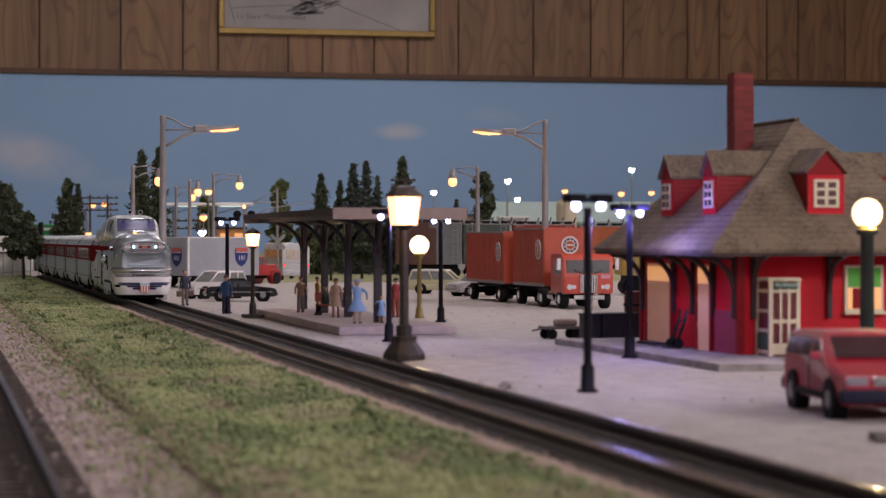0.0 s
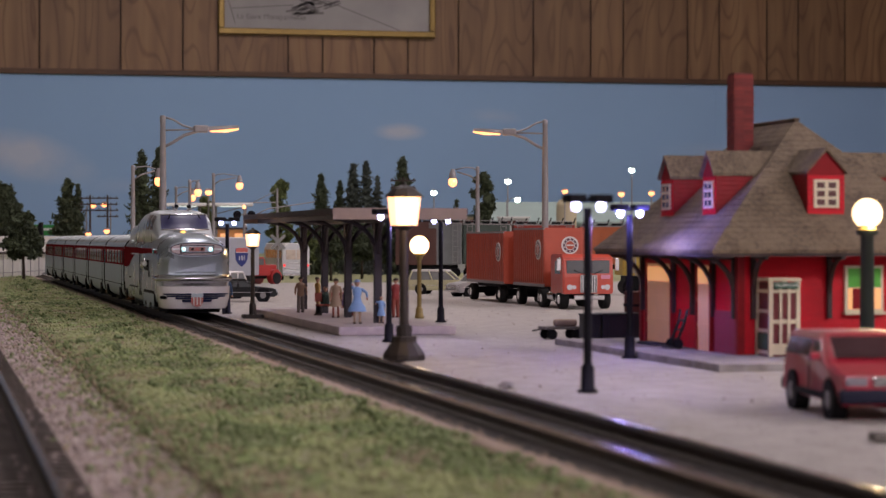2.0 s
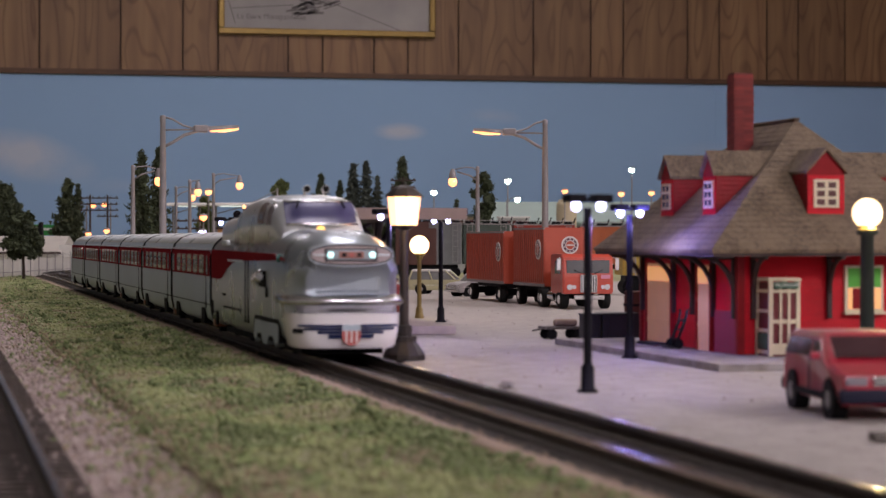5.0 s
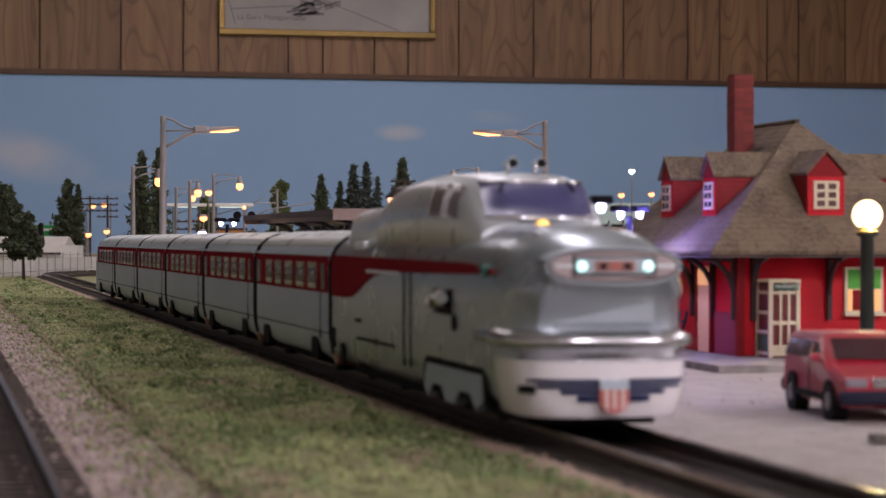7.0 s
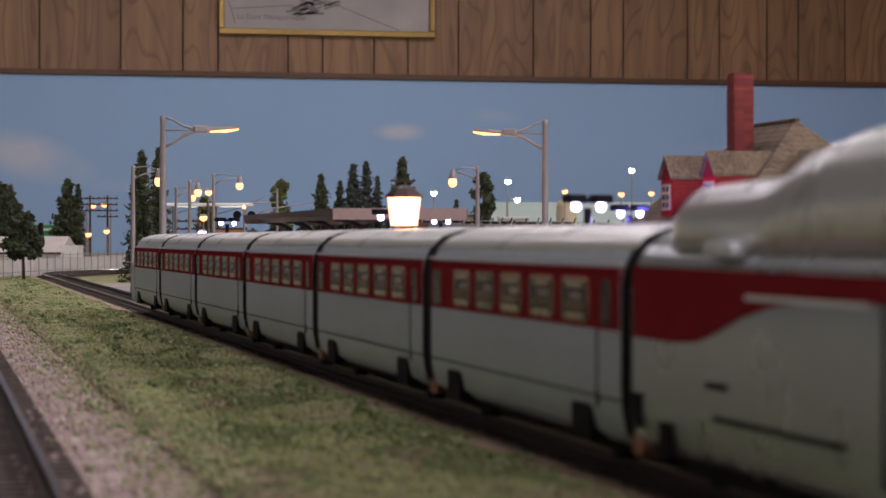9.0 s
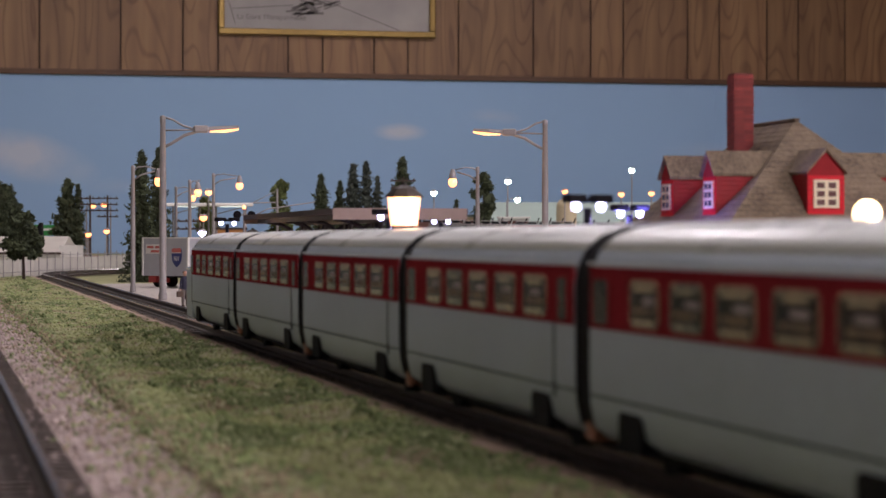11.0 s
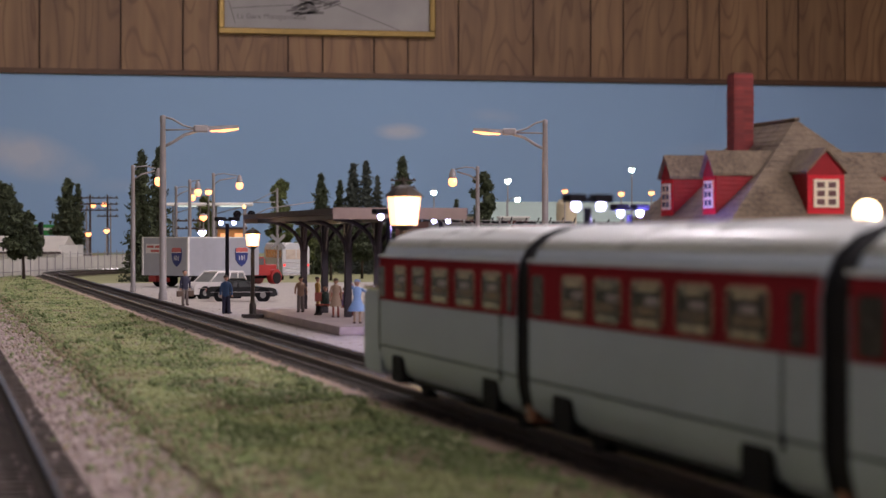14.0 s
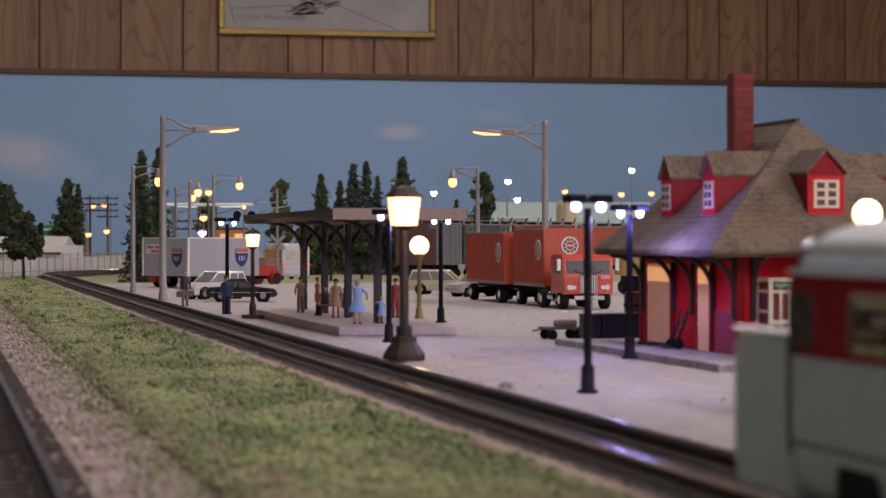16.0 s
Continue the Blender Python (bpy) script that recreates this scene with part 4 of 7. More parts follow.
# ---- depot ----
def depot():
    th = thing("railway_depot", 238.7, 646.2, 2.0, label="small red clapboard station with hipped brown shingle roof and dormers", category="station building")
    W, D, E = 60.0, 95.0, 30.8      # wall width (x), length (y), eave height above the walk
    OV = 13.5
    # walls: four slabs
    for nm, c, s in (("wall", (0.75, D / 2, E / 2), (1.5, D, E)), ("wall", (W - 0.75, D / 2, E / 2), (1.5, D, E)), ("wall", (W / 2, 0.75, E / 2), (W - 3, 1.5, E)), ("wall", (W / 2, D - 0.75, E / 2), (W - 3, 1.5, E))):
        wl = part(nm, box(B(), c, s), RED_WALL, th)
        # clapboards
        along_y = s[0] < 5
        face = -1 if (c[0] < 2 or c[1] < 2) else 1
        n = 17
        z0 = 0.4
        for i in range(n):
            z = z0 + i * 1.75
            if along_y:
                x = c[0] + face * 0.75
                bd = prism(B(), [(x, z), (x + face * 0.42, z), (x + face * 0.08, z + 1.7), (x, z + 1.7)], "Y", 0, D)
            else:
                y = c[1] + face * 0.75
                bd = prism(B(), [(y, z), (y + face * 0.42, z), (y + face * 0.08, z + 1.7), (y, z + 1.7)], "X", 0.1, W - 0.1)
            part("clapboard", bd, RED_WALL, wl)
    for x, y in ((0.2, 0.2), (W - 0.2, 0.2), (0.2, D - 0.2)):
        part("corner_post", box(B(), (x, y, E / 2), (2.4, 2.4, E)), RED_TRIM_AND_SHADE, th, bevel=0.2)
    # Blue lamplight on the low boards is put into this purplish red.
    part("wainscot", box(B(), (-0.55, 10.2, 6.5), (0.7, 19.5, 13)), mat("wainscot_lamplit_red", (0.27, 0.02, 0.045), 0.6, 0, 0.25, 300), th, "wainscot boards, blue lamplight put into the darker red")
    # roof: hips with thickness, shingle courses
    x0, x1, y0, y1 = -OV, W + OV, -OV, D + OV
    half = (x1 - x0) / 2
    ridge = 42.0
    xc = (x0 + x1) / 2

    def slope(u, k):
        """Inset k (0 at the eave, 1 at the ridge) rectangle."""
        return (x0 + half * k, x1 - half * k, y0 + half * k, y1 - half * k)
    roof = part("roof", loft(B(), [[(a, c, E + z), (b, c, E + z), (b, d, E + z), (a, d, E + z)] for k, z in ((0, 0), (0, 0.9), (0.999, ridge)) for a, b, c, d in (slope(0, k),)], smooth=False), ROOF, th)
    soff = part("soffit", box(B(), (xc, (y0 + y1) / 2, E - 0.5), (x1 - x0 - 1, y1 - y0 - 1, 1.0)), BROWN, th)
    courses = 24
    for i in range(courses):
        k0, k1 = i / courses, (i + 1.12) / courses
        if k1 > 0.995:
            k1 = 0.995
        z0, z1 = 0.9 + (ridge - 0.9) * k0 + 0.1, 0.9 + (ridge - 0.9) * k1 + 0.12
        a0, b0, c0, d0 = slope(0, k0)
        a1, b1, c1, d1 = slope(0, k1)
        ring = [[(a0 - 0.2, c0 - 0.2, E + z0 - 0.25), (b0 + 0.2, c0 - 0.2, E + z0 - 0.25), (b0 + 0.2, d0 + 0.2, E + z0 - 0.25), (a0 - 0.2, d0 + 0.2, E + z0 - 0.25)],
                [(a0 - 0.2, c0 - 0.2, E + z0), (b0 + 0.2, c0 - 0.2, E + z0), (b0 + 0.2, d0 + 0.2, E + z0), (a0 - 0.2, d0 + 0.2, E + z0)],
                [(a1, c1, E + z1), (b1, c1, E + z1), (b1, d1, E + z1), (a1, d1, E + z1)]]
        part("shingle_course", loft(B(), ring, smooth=False, cap=False), ROOF, roof)
    part("ridge_cap", rbox(B(), (xc, (y0 + y1) / 2, E + ridge + 0.2), (2.0, y1 - y0 - 2 * half + 2, 1.0), 0.3), ROOF, roof)

    # dormers
    def dormer(cx, cy, zb, w, hgt, deep, rz, far=False):
        """A gabled dormer, window face to local -y."""
        # Dormer body and side boards take the darker red: shade put into colour.
        d = part("dormer", prism(B(), [(-w / 2, 0), (w / 2, 0), (w / 2, hgt), (0, hgt + w * 0.52), (-w / 2, hgt)], "Y", 0, deep), RED_TRIM_AND_SHADE, th, "red dormer with white window", where=at(cx, cy, zb, rz))
        for sx in (-1, 1):
            ov = w / 2 + 0.7
            zr = hgt + w * 0.52 + 1.1
            ze = zr - ov * 1.08
            part("dormer_roof", prism(B(), [(0, zr), (sx * ov, ze), (sx * ov, ze - 0.9), (0, zr - 0.9)], "Y", -1.2, deep + 0.5), ROOF, d)
        for i in range(int(hgt / 1.5)):
            part("clapboard", prism(B(), [(0, 0.3 + i * 1.5), (-0.3, 0.3 + i * 1.5), (0, 1.6 + i * 1.5)], "X", -w / 2, w / 2), RED_WALL, d)
            for sx in (-1, 1):
                part("side_board", prism(B(), [(sx * w / 2, 0.3 + i * 1.5), (sx * (w / 2 + 0.3), 0.3 + i * 1.5), (sx * w / 2, 1.6 + i * 1.5)], "Y", 0.2, deep), RED_TRIM_AND_SHADE, d)
        ww, wh, wz = 8.2, 8.6, 5.2
        fr = part("window", box(B(), (0, -0.2, wz + wh / 2), (ww, 0.8, wh)), CREAM, d, "cream six-pane window")
        for i in range(2):
            for j in range(3):
                part("pane", box(B(), (-ww / 4 * 0.9 + i * ww / 2 * 0.9, -0.55, wz + wh * (0.2 + 0.3 * j)), (ww * 0.3, 0.3, wh * 0.2)), DARK_PANE, fr)
        return d
    dormer(27.0, -2, E + 8.5, 11.9, 16.3, 30, 0)
    for yy in (21.2, 62.6):
        dormer(-2, yy, E + 8.5, 11.9, 16.0, 30, -90)
    dormer(W + 2, 26, E + 8.5, 11.9, 16.0, 30, 90)
    # chimney of brick courses
    ch = part("chimney", box(B(), (0, 0, 16), (6.0, 6.0, 33.4)), MORTAR, th, "tall red brick chimney", where=at(18.7, 50, E + 25.4))
    bm0 = None
    for i in range(26):
        z = -0.5 + i * 1.28
        s = 6.6 if i < 13 else (6.75 if i < 22 else 6.5)
        for q in range(4):
            for j in range(2):
                if bm0 is None:
                    ob = part("brick", box(B(), (0, 0, 0), (3.15, 0.9, 1.16)), BRICK, ch)
                    bm0 = ob.data
                else:
                    ob = new("brick", bm0)
                    ob.parent = ch
                off = (-s / 4 - 0.0 + j * s / 2) + (0.18 if i % 2 else -0.18)
                ob.matrix_basis = at(0, 0, 0, 90 * q) @ at(off * 0.93, -s / 2 + 0.3, z)
    # curved brackets under the eaves
    def bracket(x, y, rz):
        arc = [(-OV * 0.86 * (1 - math.cos(a)) - 0.6, 0, E - 13 + 12.2 * math.sin(a)) for a in [math.pi / 2 * i / 7 for i in range(8)]]
        br = part("bracket", tube(B(), arc, 0.85, 6), BROWN, th, "dark curved eave bracket", where=at(x, y, 0, rz))
        part("bracket_post", box(B(), (-0.7, 0, E - 10), (1.4, 1.4, 20)), BROWN, br)
        part("bracket_beam", box(B(), (-OV * 0.42, 0, E - 1.4), (OV * 0.84, 1.4, 1.3)), BROWN, br)
    for y in (2, 21, 40, 59, 92):
        bracket(-0.4, y, 0)
    for x in (4, 28.5, 57):
        bracket(x, -0.4, 90)
    # doors on the track side
    for yc, wd in ((27.7, 13.0), (72.5, 26.0)):
        dr = part("door", box(B(), (-1.0, yc, 13.4), (1.0, wd, 26.8)), DOOR_GLOW, th, "pale orange freight door, lamplight put in as a faint glow")
        for k, (dy, w2) in enumerate(((-wd / 2, 1.0), (wd / 2, 1.0))):
            part("jamb", box(B(), (-1.3, yc + dy, 13.5), (1.6, w2, 27)), RED_TRIM_AND_SHADE, dr)
        for z in (8, 16):
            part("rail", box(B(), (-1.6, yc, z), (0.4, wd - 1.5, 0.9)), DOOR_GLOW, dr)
        part("transom", box(B(), (-1.55, yc, 23.4), (0.4, wd - 2, 4.8)), LIT_PANE, dr, "lit orange transom pane")
    # bay / telephone booth by the near wall
    bx, by = 9.65, -6.7
    bo = part("booth", box(B(), (bx, by, 11), (8.3, 10.4, 22)), mat("booth_dark", (0.16, 0.015, 0.02), 0.5, 0, 0.3, 300), th, "cream glazed telephone booth")
    for x in (bx - 4.3, bx + 4.3):
        for y in (by - 5.3, by + 5.3):
            part("stile", box(B(), (x, y, 11.3), (1.2, 1.2, 22.6)), CREAM, bo)
    for x in (bx - 1.2, bx + 1.4):
        part("stile", box(B(), (x, by - 5.4, 11.3), (0.8, 0.8, 21)), CREAM, bo)
    for z in (1.2, 10.4, 19.4):
        part("rail", box(B(), (bx, by - 5.4, z), (8.4, 0.9, 1.2 if z < 19 else 0.9)), CREAM, bo)
    for z in (1.2, 7.6, 13.4, 19.4):
        part("rail", box(B(), (bx - 4.4, by, z), (0.9, 10.2, 1.0)), CREAM, bo)
    part("bottom_panel", box(B(), (bx, by - 5.3, 2.2), (8.2, 0.7, 3.2)), CREAM, bo)
    part("cornice", box(B(), (bx, by, 22.9), (10.4, 12.0, 1.0)), CREAM, bo, bevel=0.2)
    part("sign", box(B(), (bx + 0.4, by - 6.0, 21.2), (7.6, 0.5, 2.0)), mat("sign_green", (0.02, 0.09, 0.05), 0.5), bo, "green booth sign")
    lettering("TELEPHONE", 1.4, WHITE, bo, pose((bx + 0.4) / 1000, (by - 6.3) / 1000, 0.0212, 90, 0, 0))
    part("letter_box", box(B(), (bx - 4.6, by - 0.2, 4.4), (0.5, 8.4, 4.6)), GREEN_BOX, bo, "small dark green panel low in the glazing")
    # window on the near wall with a green blind
    wd = part("window", box(B(), (39.8, -0.7, 19.8), (12.6, 1.4, 14.2)), CREAM, th, "cream window with green blind pulled half down")
    part("blind", box(B(), (39.8, -1.35, 23.2), (10.6, 0.5, 5.8)), GREEN_SHADE, wd)
    part("pane", box(B(), (39.8, -1.35, 16.8), (10.6, 0.4, 6.4)), LIT_PANE, wd)
    part("curtain", box(B(), (38.6, -1.6, 16.8), (5.4, 0.3, 6.2)), RED_TRIM_AND_SHADE, wd)
    part("sill", box(B(), (39.8, -1.5, 12.4), (13.4, 2.4, 0.9)), CREAM, wd)
    # platform walk round the depot
    wk = tagged(part("pavement", box(B(), (258.5, 682, 0.9), (88, 170, 2.2)), WALK, bevel=0.25), "grey raised walk round the depot", "pavement", kind="structure")


GREEN_BOX = mat("box_green", (0.02, 0.10, 0.05), 0.5, 0, 0.2, 300)
DARK_PANE = mat("dark_pane", (0.10, 0.03, 0.025), 0.15, 0, 0.3, 200, coat=0.4)
LIT_PANE = mat("lit_pane", (0.8, 0.45, 0.2), 0.3, emit=(1.0, 0.45, 0.16), watts=0.5)


# ---- platform shelter ----
def shelter():
    th = thing("platform_shelter", 153, 852.8, 0, label="brown open platform shelter with Y-shaped posts on concrete base", category="shelter")
    L, W = 240.0, 46.0
    part("platform", box(B(), (W / 2, L / 2, 1.6), (W, L, 3.2)), CONCRETE, th, "pale concrete platform slab", bevel=0.35)
    roofm = mat("shelter_roof", (0.075, 0.045, 0.042), 0.7, 0, 0.3, 300, bump=0.2)
    fas = mat("fascia_tan", (0.33, 0.24, 0.20), 0.6, 0, 0.2, 300)
    part("roof", prism(B(), [(-3, 47.0), (W / 2, 45.2), (W + 3, 47.0), (W + 3, 48.6), (W / 2, 47.2), (-3, 48.6)], "Y", -4, L + 4), roofm, th, "dark brown butterfly roof")
    part("fascia", box(B(), (W / 2, -4.3, 46.7), (W + 6.4, 0.7, 4.4)), fas, th, "tan end board")
    part("fascia", box(B(), (W / 2, L + 4.3, 46.7), (W + 6.4, 0.7, 4.4)), fas, th)
    for sx in (-3.3, W + 3.3):
        part("gutter", box(B(), (sx, L / 2, 47.6), (0.8, L + 8, 2.2)), BROWN, th)
    bl = mat("post_blue_brown", (0.030, 0.020, 0.028), 0.55, 0, 0.3, 300)
    for y in (40.6, 107, 166, 225):
        p = part("post", box(B(), (W / 2, y, 22.5), (3.0, 3.0, 45)), bl, th, bevel=0.2)
        for sx in (-1, 1):
            arc = [(W / 2 + sx * (0.8 + 17 * (1 - math.cos(a))), y, 31 + 14.2 * math.sin(a)) for a in [math.pi / 2 * i / 7 for i in range(8)]]
            part("brace", tube(B(), arc, 1.0, 6), bl, p)
        for sy in (-1, 1):
            arc = [(W / 2, y + sy * (0.8 + 13 * (1 - math.cos(a))), 31 + 14.2 * math.sin(a)) for a in [math.pi / 2 * i / 7 for i in range(8)]]
            part("brace", tube(B(), arc, 1.0, 6), bl, p)
    part("ridge_beam", box(B(), (W / 2, L / 2, 44.6), (3.4, L, 2.0)), bl, th)
    for x in (4, W - 4):
        part("purlin", box(B(), (x, L / 2, 45.6), (1.6, L + 4, 1.8)), bl, th)
    return th


# ---- vehicles (local +x is forward, the wheels stand on z = 0) ----
TYRE = mat("tyre_rubber", (0.018, 0.018, 0.018), 0.8, 0, 0.3, 400)
TYRE.node_tree.nodes["Principled BSDF"].inputs["Specular IOR Level"].default_value = 0.15
AUTO_GLASS = mat("auto_glass", (0.11, 0.115, 0.12), 0.06, 0, 0.2, 100, coat=0.6)
HUB = mat("hub_metal", (0.30, 0.29, 0.28), 0.4, 0.6, 0.2, 200)
# Paler glass for car cabins: bright reflections are put into the base colour.
CAR_GLASS = mat("pale_car_glass", (0.24, 0.25, 0.25), 0.1, 0, 0.3, 150, coat=0.5)
VAN_GLASS = mat("tinted_van_glass", (0.06, 0.022, 0.03), 0.08, 0, 0.3, 80)
VAN_GLASS.node_tree.nodes["Principled BSDF"].inputs["Specular IOR Level"].default_value = 0.3
LAMP_LENS = mat("clear_lens", (0.75, 0.75, 0.78), 0.12, 0.4, 0.1, 200)
TAIL_RED = mat("tail_lens_red", (0.5, 0.02, 0.02), 0.2, emit=(1, 0.04, 0.03), watts=1.6)


def wheels(th, xs, w, r=3.6, deep=2.2):
    for x in xs:
        for sy in (-1, 1):
            y = sy * (w / 2 - deep / 2 - 0.1)
            t = part("wheel", lathe(B(), [(r * 0.85, y - deep / 2), (r, y - deep / 2 + 0.4), (r, y + deep / 2 - 0.4), (r * 0.85, y + deep / 2)], 16, (x, 0, r), "Y"), TYRE, th)
            part("rim", lathe(B(), [(r * 0.58, y + sy * (deep / 2 - 0.3)), (r * 0.5, y + sy * (deep / 2 + 0.25))] if sy > 0 else [(r * 0.5, y - deep / 2 - 0.25), (r * 0.58, y - deep / 2 + 0.3)], 12, (x, 0, r), "Y"), HUB, t)


def car(name, x, y, rz, paint, L, W, Hb, Ht, cabin, label, category="car", r=3.6, wheel_x=None, glass_taper=0.84, top=None, glass=None):
    """Body shell from a side outline, a tapered cabin with glass, wheels, lamps and bumpers."""
    th = thing(name, x, y, 0, rz, label, category)
    h = L / 2
    zb = r * 0.75
    outline = [(-h, zb + 1), (-h + 0.8, zb), (h - 0.8, zb), (h, zb + 1), (h - 0.2, Hb * 0.72), (h - 1.6, Hb * 0.86), (cabin[3] + 1, Hb), (cabin[0] - 1, Hb), (-h + 1.2, Hb * 0.95), (-h, Hb * 0.8)]
    bd = part("body", prism(B(), outline, "Y", -W / 2, W / 2), paint, th, bevel=1.2)
    b0, t0, t1, b1 = cabin
    wt = W / 2 * glass_taper
    wb = W / 2 * 0.95
    rings = [[(b0, -wb, Hb - 0.2), (b1, -wb, Hb - 0.2), (b1, wb, Hb - 0.2), (b0, wb, Hb - 0.2)], [(t0, -wt, Ht - 0.9), (t1, -wt, Ht - 0.9), (t1, wt, Ht - 0.9), (t0, wt, Ht - 0.9)]]
    cb = part("cabin_glass", loft(B(), rings, smooth=False), glass or CAR_GLASS, th)
    part("roof", rbox(B(), ((t0 + t1) / 2, 0, Ht - 0.5), (t1 - t0 + 0.8, 2 * wt + 0.6, 1.6), 0.7), top or paint, th)
    for sy in (-1, 1):
        for bx, tx in ((b0, t0), (b1, t1), ((b0 + b1) / 2, (t0 + t1) / 2), ((b0 * 0.75 + b1 * 0.25), (t0 * 0.78 + t1 * 0.22))):
            part("pillar", tube(B(), [(bx, sy * (wb + 0.05), Hb - 0.2), (tx, sy * (wt + 0.05), Ht - 0.7)], 0.5, 6), paint, cb)
        part("side_trim", box(B(), (0, sy * (W / 2 + 0.05), Hb * 0.62), (L * 0.86, 0.3, 0.4)), CHROME, bd)
        part("headlight", lathe(B(), [(1.0, h - 0.6), (0.9, h + 0.3)], 12, (0, sy * W * 0.36, Hb * 0.66), "X"), LAMP_LENS, th)
        part("tail_light", box(B(), (-h - 0.05, sy * W * 0.38, Hb * 0.72), (0.5, 1.8, 1.4)), PINK, th)
        for wx in (wheel_x or (-h * 0.58, h * 0.6)):
            part("wheel_arch", lathe(B(), [(r * 1.22, sy * (W / 2 - 1.5) - 1.7), (r * 1.22, sy * (W / 2 - 1.5) + 1.6)], 14, (wx, 0, r), "Y"), DARK, bd)
    part("grille", box(B(), (h - 0.1, 0, Hb * 0.62), (0.6, W * 0.5, Hb * 0.2)), CHROME, th)
    part("bumper", rbox(B(), (h + 0.3, 0, zb + 1.2), (1.2, W * 0.96, 1.4), 0.35), CHROME, th)
    part("bumper", rbox(B(), (-h - 0.3, 0, zb + 1.2), (1.2, W * 0.96, 1.4), 0.35), CHROME, th)
    wheels(th, wheel_x or (-h * 0.58, h * 0.6), W + 0.2, r)
    return th


def red_van():
    p = mat("van_red", (0.40, 0.010, 0.034), 0.32, 0, 0.12, 150, coat=0.25)
    th = thing("minivan", 194.0, 451.5, 0, 262.2, "dark red minivan with grey bumpers parked on the lot", "van")
    W = 22.0
    out = [(-24, 4.2), (-23.2, 3.2), (24.2, 3.0), (25.2, 4.2), (25.2, 7.2), (24.4, 9.0), (14.6, 11.4), (5.0, 16.4), (3.0, 17.3), (-21.5, 17.0), (-23.4, 14.5), (-24.2, 9.5)]
    shell = prism(B(), out, "Y", -W / 2, W / 2)

    def lean(bm):
        """Sides lean in above the belt line; the nose rounds in plan."""
        for q in bm.verts:
            if q.co.z > 11.5:
                q.co.y *= 1 - 0.026 * (q.co.z - 11.5)
            if q.co.x > 22:
                q.co.y *= 0.93
        return bm
    bd = part("body", lean(shell), p, th, bevel=1.9)
    # glass panels follow the slopes
    ws = loft(B(), [[(13.4, -8.8, 12.3), (13.4, 8.8, 12.3), (13.7, 8.8, 12.4), (13.7, -8.8, 12.4)], [(5.6, -8.0, 16.2), (5.6, 8.0, 16.2), (5.9, 8.0, 16.5), (5.9, -8.0, 16.5)]], smooth=False)
    part("windshield", ws, VAN_GLASS, th)
    for sy in (-1, 1):
        for poly in ([(11.5, 12.0), (5.2, 15.4), (0.5, 15.7), (0.5, 12.0)], [(-0.6, 12.0), (-0.6, 15.7), (-11, 15.7), (-11, 12.0)], [(-12, 12.0), (-12, 15.7), (-20.6, 15.5), (-21.6, 12.0)]):
            part("side_window", lean(prism(B(), poly, "Y", sy * (W / 2 - 0.5), sy * (W / 2 + 0.15))), VAN_GLASS, th)
        part("headlight", rbox(B(), (25.0, sy * 7.6, 8.0), (1.0, 4.6, 1.9), 0.4), mat("van_lens", (0.30, 0.26, 0.30), 0.2, 0.3, 0.1, 200), th)
        part("mirror", rbox(B(), (9.5, sy * (W / 2 + 1.2), 12.6), (1.6, 2.2, 1.6), 0.4), p, th)
        part("sill", box(B(), (0, sy * (W / 2 + 0.1), 4.4), (30, 0.5, 1.4)), DARK, bd)
        part("door_seam", box(B(), (0, sy * (W / 2 + 0.06), 9), (0.3, 0.2, 9)), DARK, bd)
        for wx in (-15.5, 16.0):
            part("wheel_arch", lathe(B(), [(4.6, sy * (W / 2 - 1.5) - 1.7), (4.6, sy * (W / 2 - 1.5) + 1.6)], 16, (wx, 0, 3.8), "Y"), DARK, bd)
    part("grille", rbox(B(), (25.1, 0, 8.0), (0.9, 8.6, 2.2), 0.3), CHROME, th, "chrome grille")
    for i in range(4):
        part("grille_bar", box(B(), (25.6, 0, 7.2 + 0.5 * i), (0.2, 8.2, 0.16)), DARK, th)
    bump = mat("bumper_grey", (0.012, 0.012, 0.03), 0.6, 0, 0.2, 200)
    bump.node_tree.nodes["Principled BSDF"].inputs["Specular IOR Level"].default_value = 0.2
    part("bumper", rbox(B(), (24.9, 0, 5.0), (2.2, W + 0.4, 3.0), 0.8), bump, th, "dark grey bumper")
    part("bumper", rbox(B(), (-24.2, 0, 5.0), (2.0, W + 0.4, 3.0), 0.8), bump, th)
    wheels(th, (-15.5, 16.0), W + 0.4, 3.8, 2.4)


def emblem(th, where, r=5.2):
    e = part("emblem", lathe(B(), [(r, -0.1), (r, 0.25)], 24), WHITE, th, "round white and dark emblem", where=where)
    part("emblem_ring", lathe(B(), [(r * 0.82, 0.2), (r * 0.82, 0.34)], 24), mat("emblem_dark", (0.09, 0.03, 0.05), 0.5), e)
    part("emblem_disc", lathe(B(), [(r * 0.56, 0.3), (r * 0.56, 0.42)], 24), WHITE, e)
    part("emblem_centre", lathe(B(), [(r * 0.47, 0.38), (r * 0.47, 0.5)], 24), MATS["trailer_orange"], e)
    part("emblem_bar", box(B(), (0, 0, 0.55), (r * 0.8, r * 0.16, 0.1)), WHITE, e)
    for i in range(10):
        a = 0.3 + 2 * math.pi * i / 10
        part("emblem_tick", box(B(), (r * 0.7 * math.cos(a), r * 0.7 * math.sin(a), 0.36), (r * 0.14, r * 0.14, 0.1), rz=math.degrees(a)), WHITE, e)


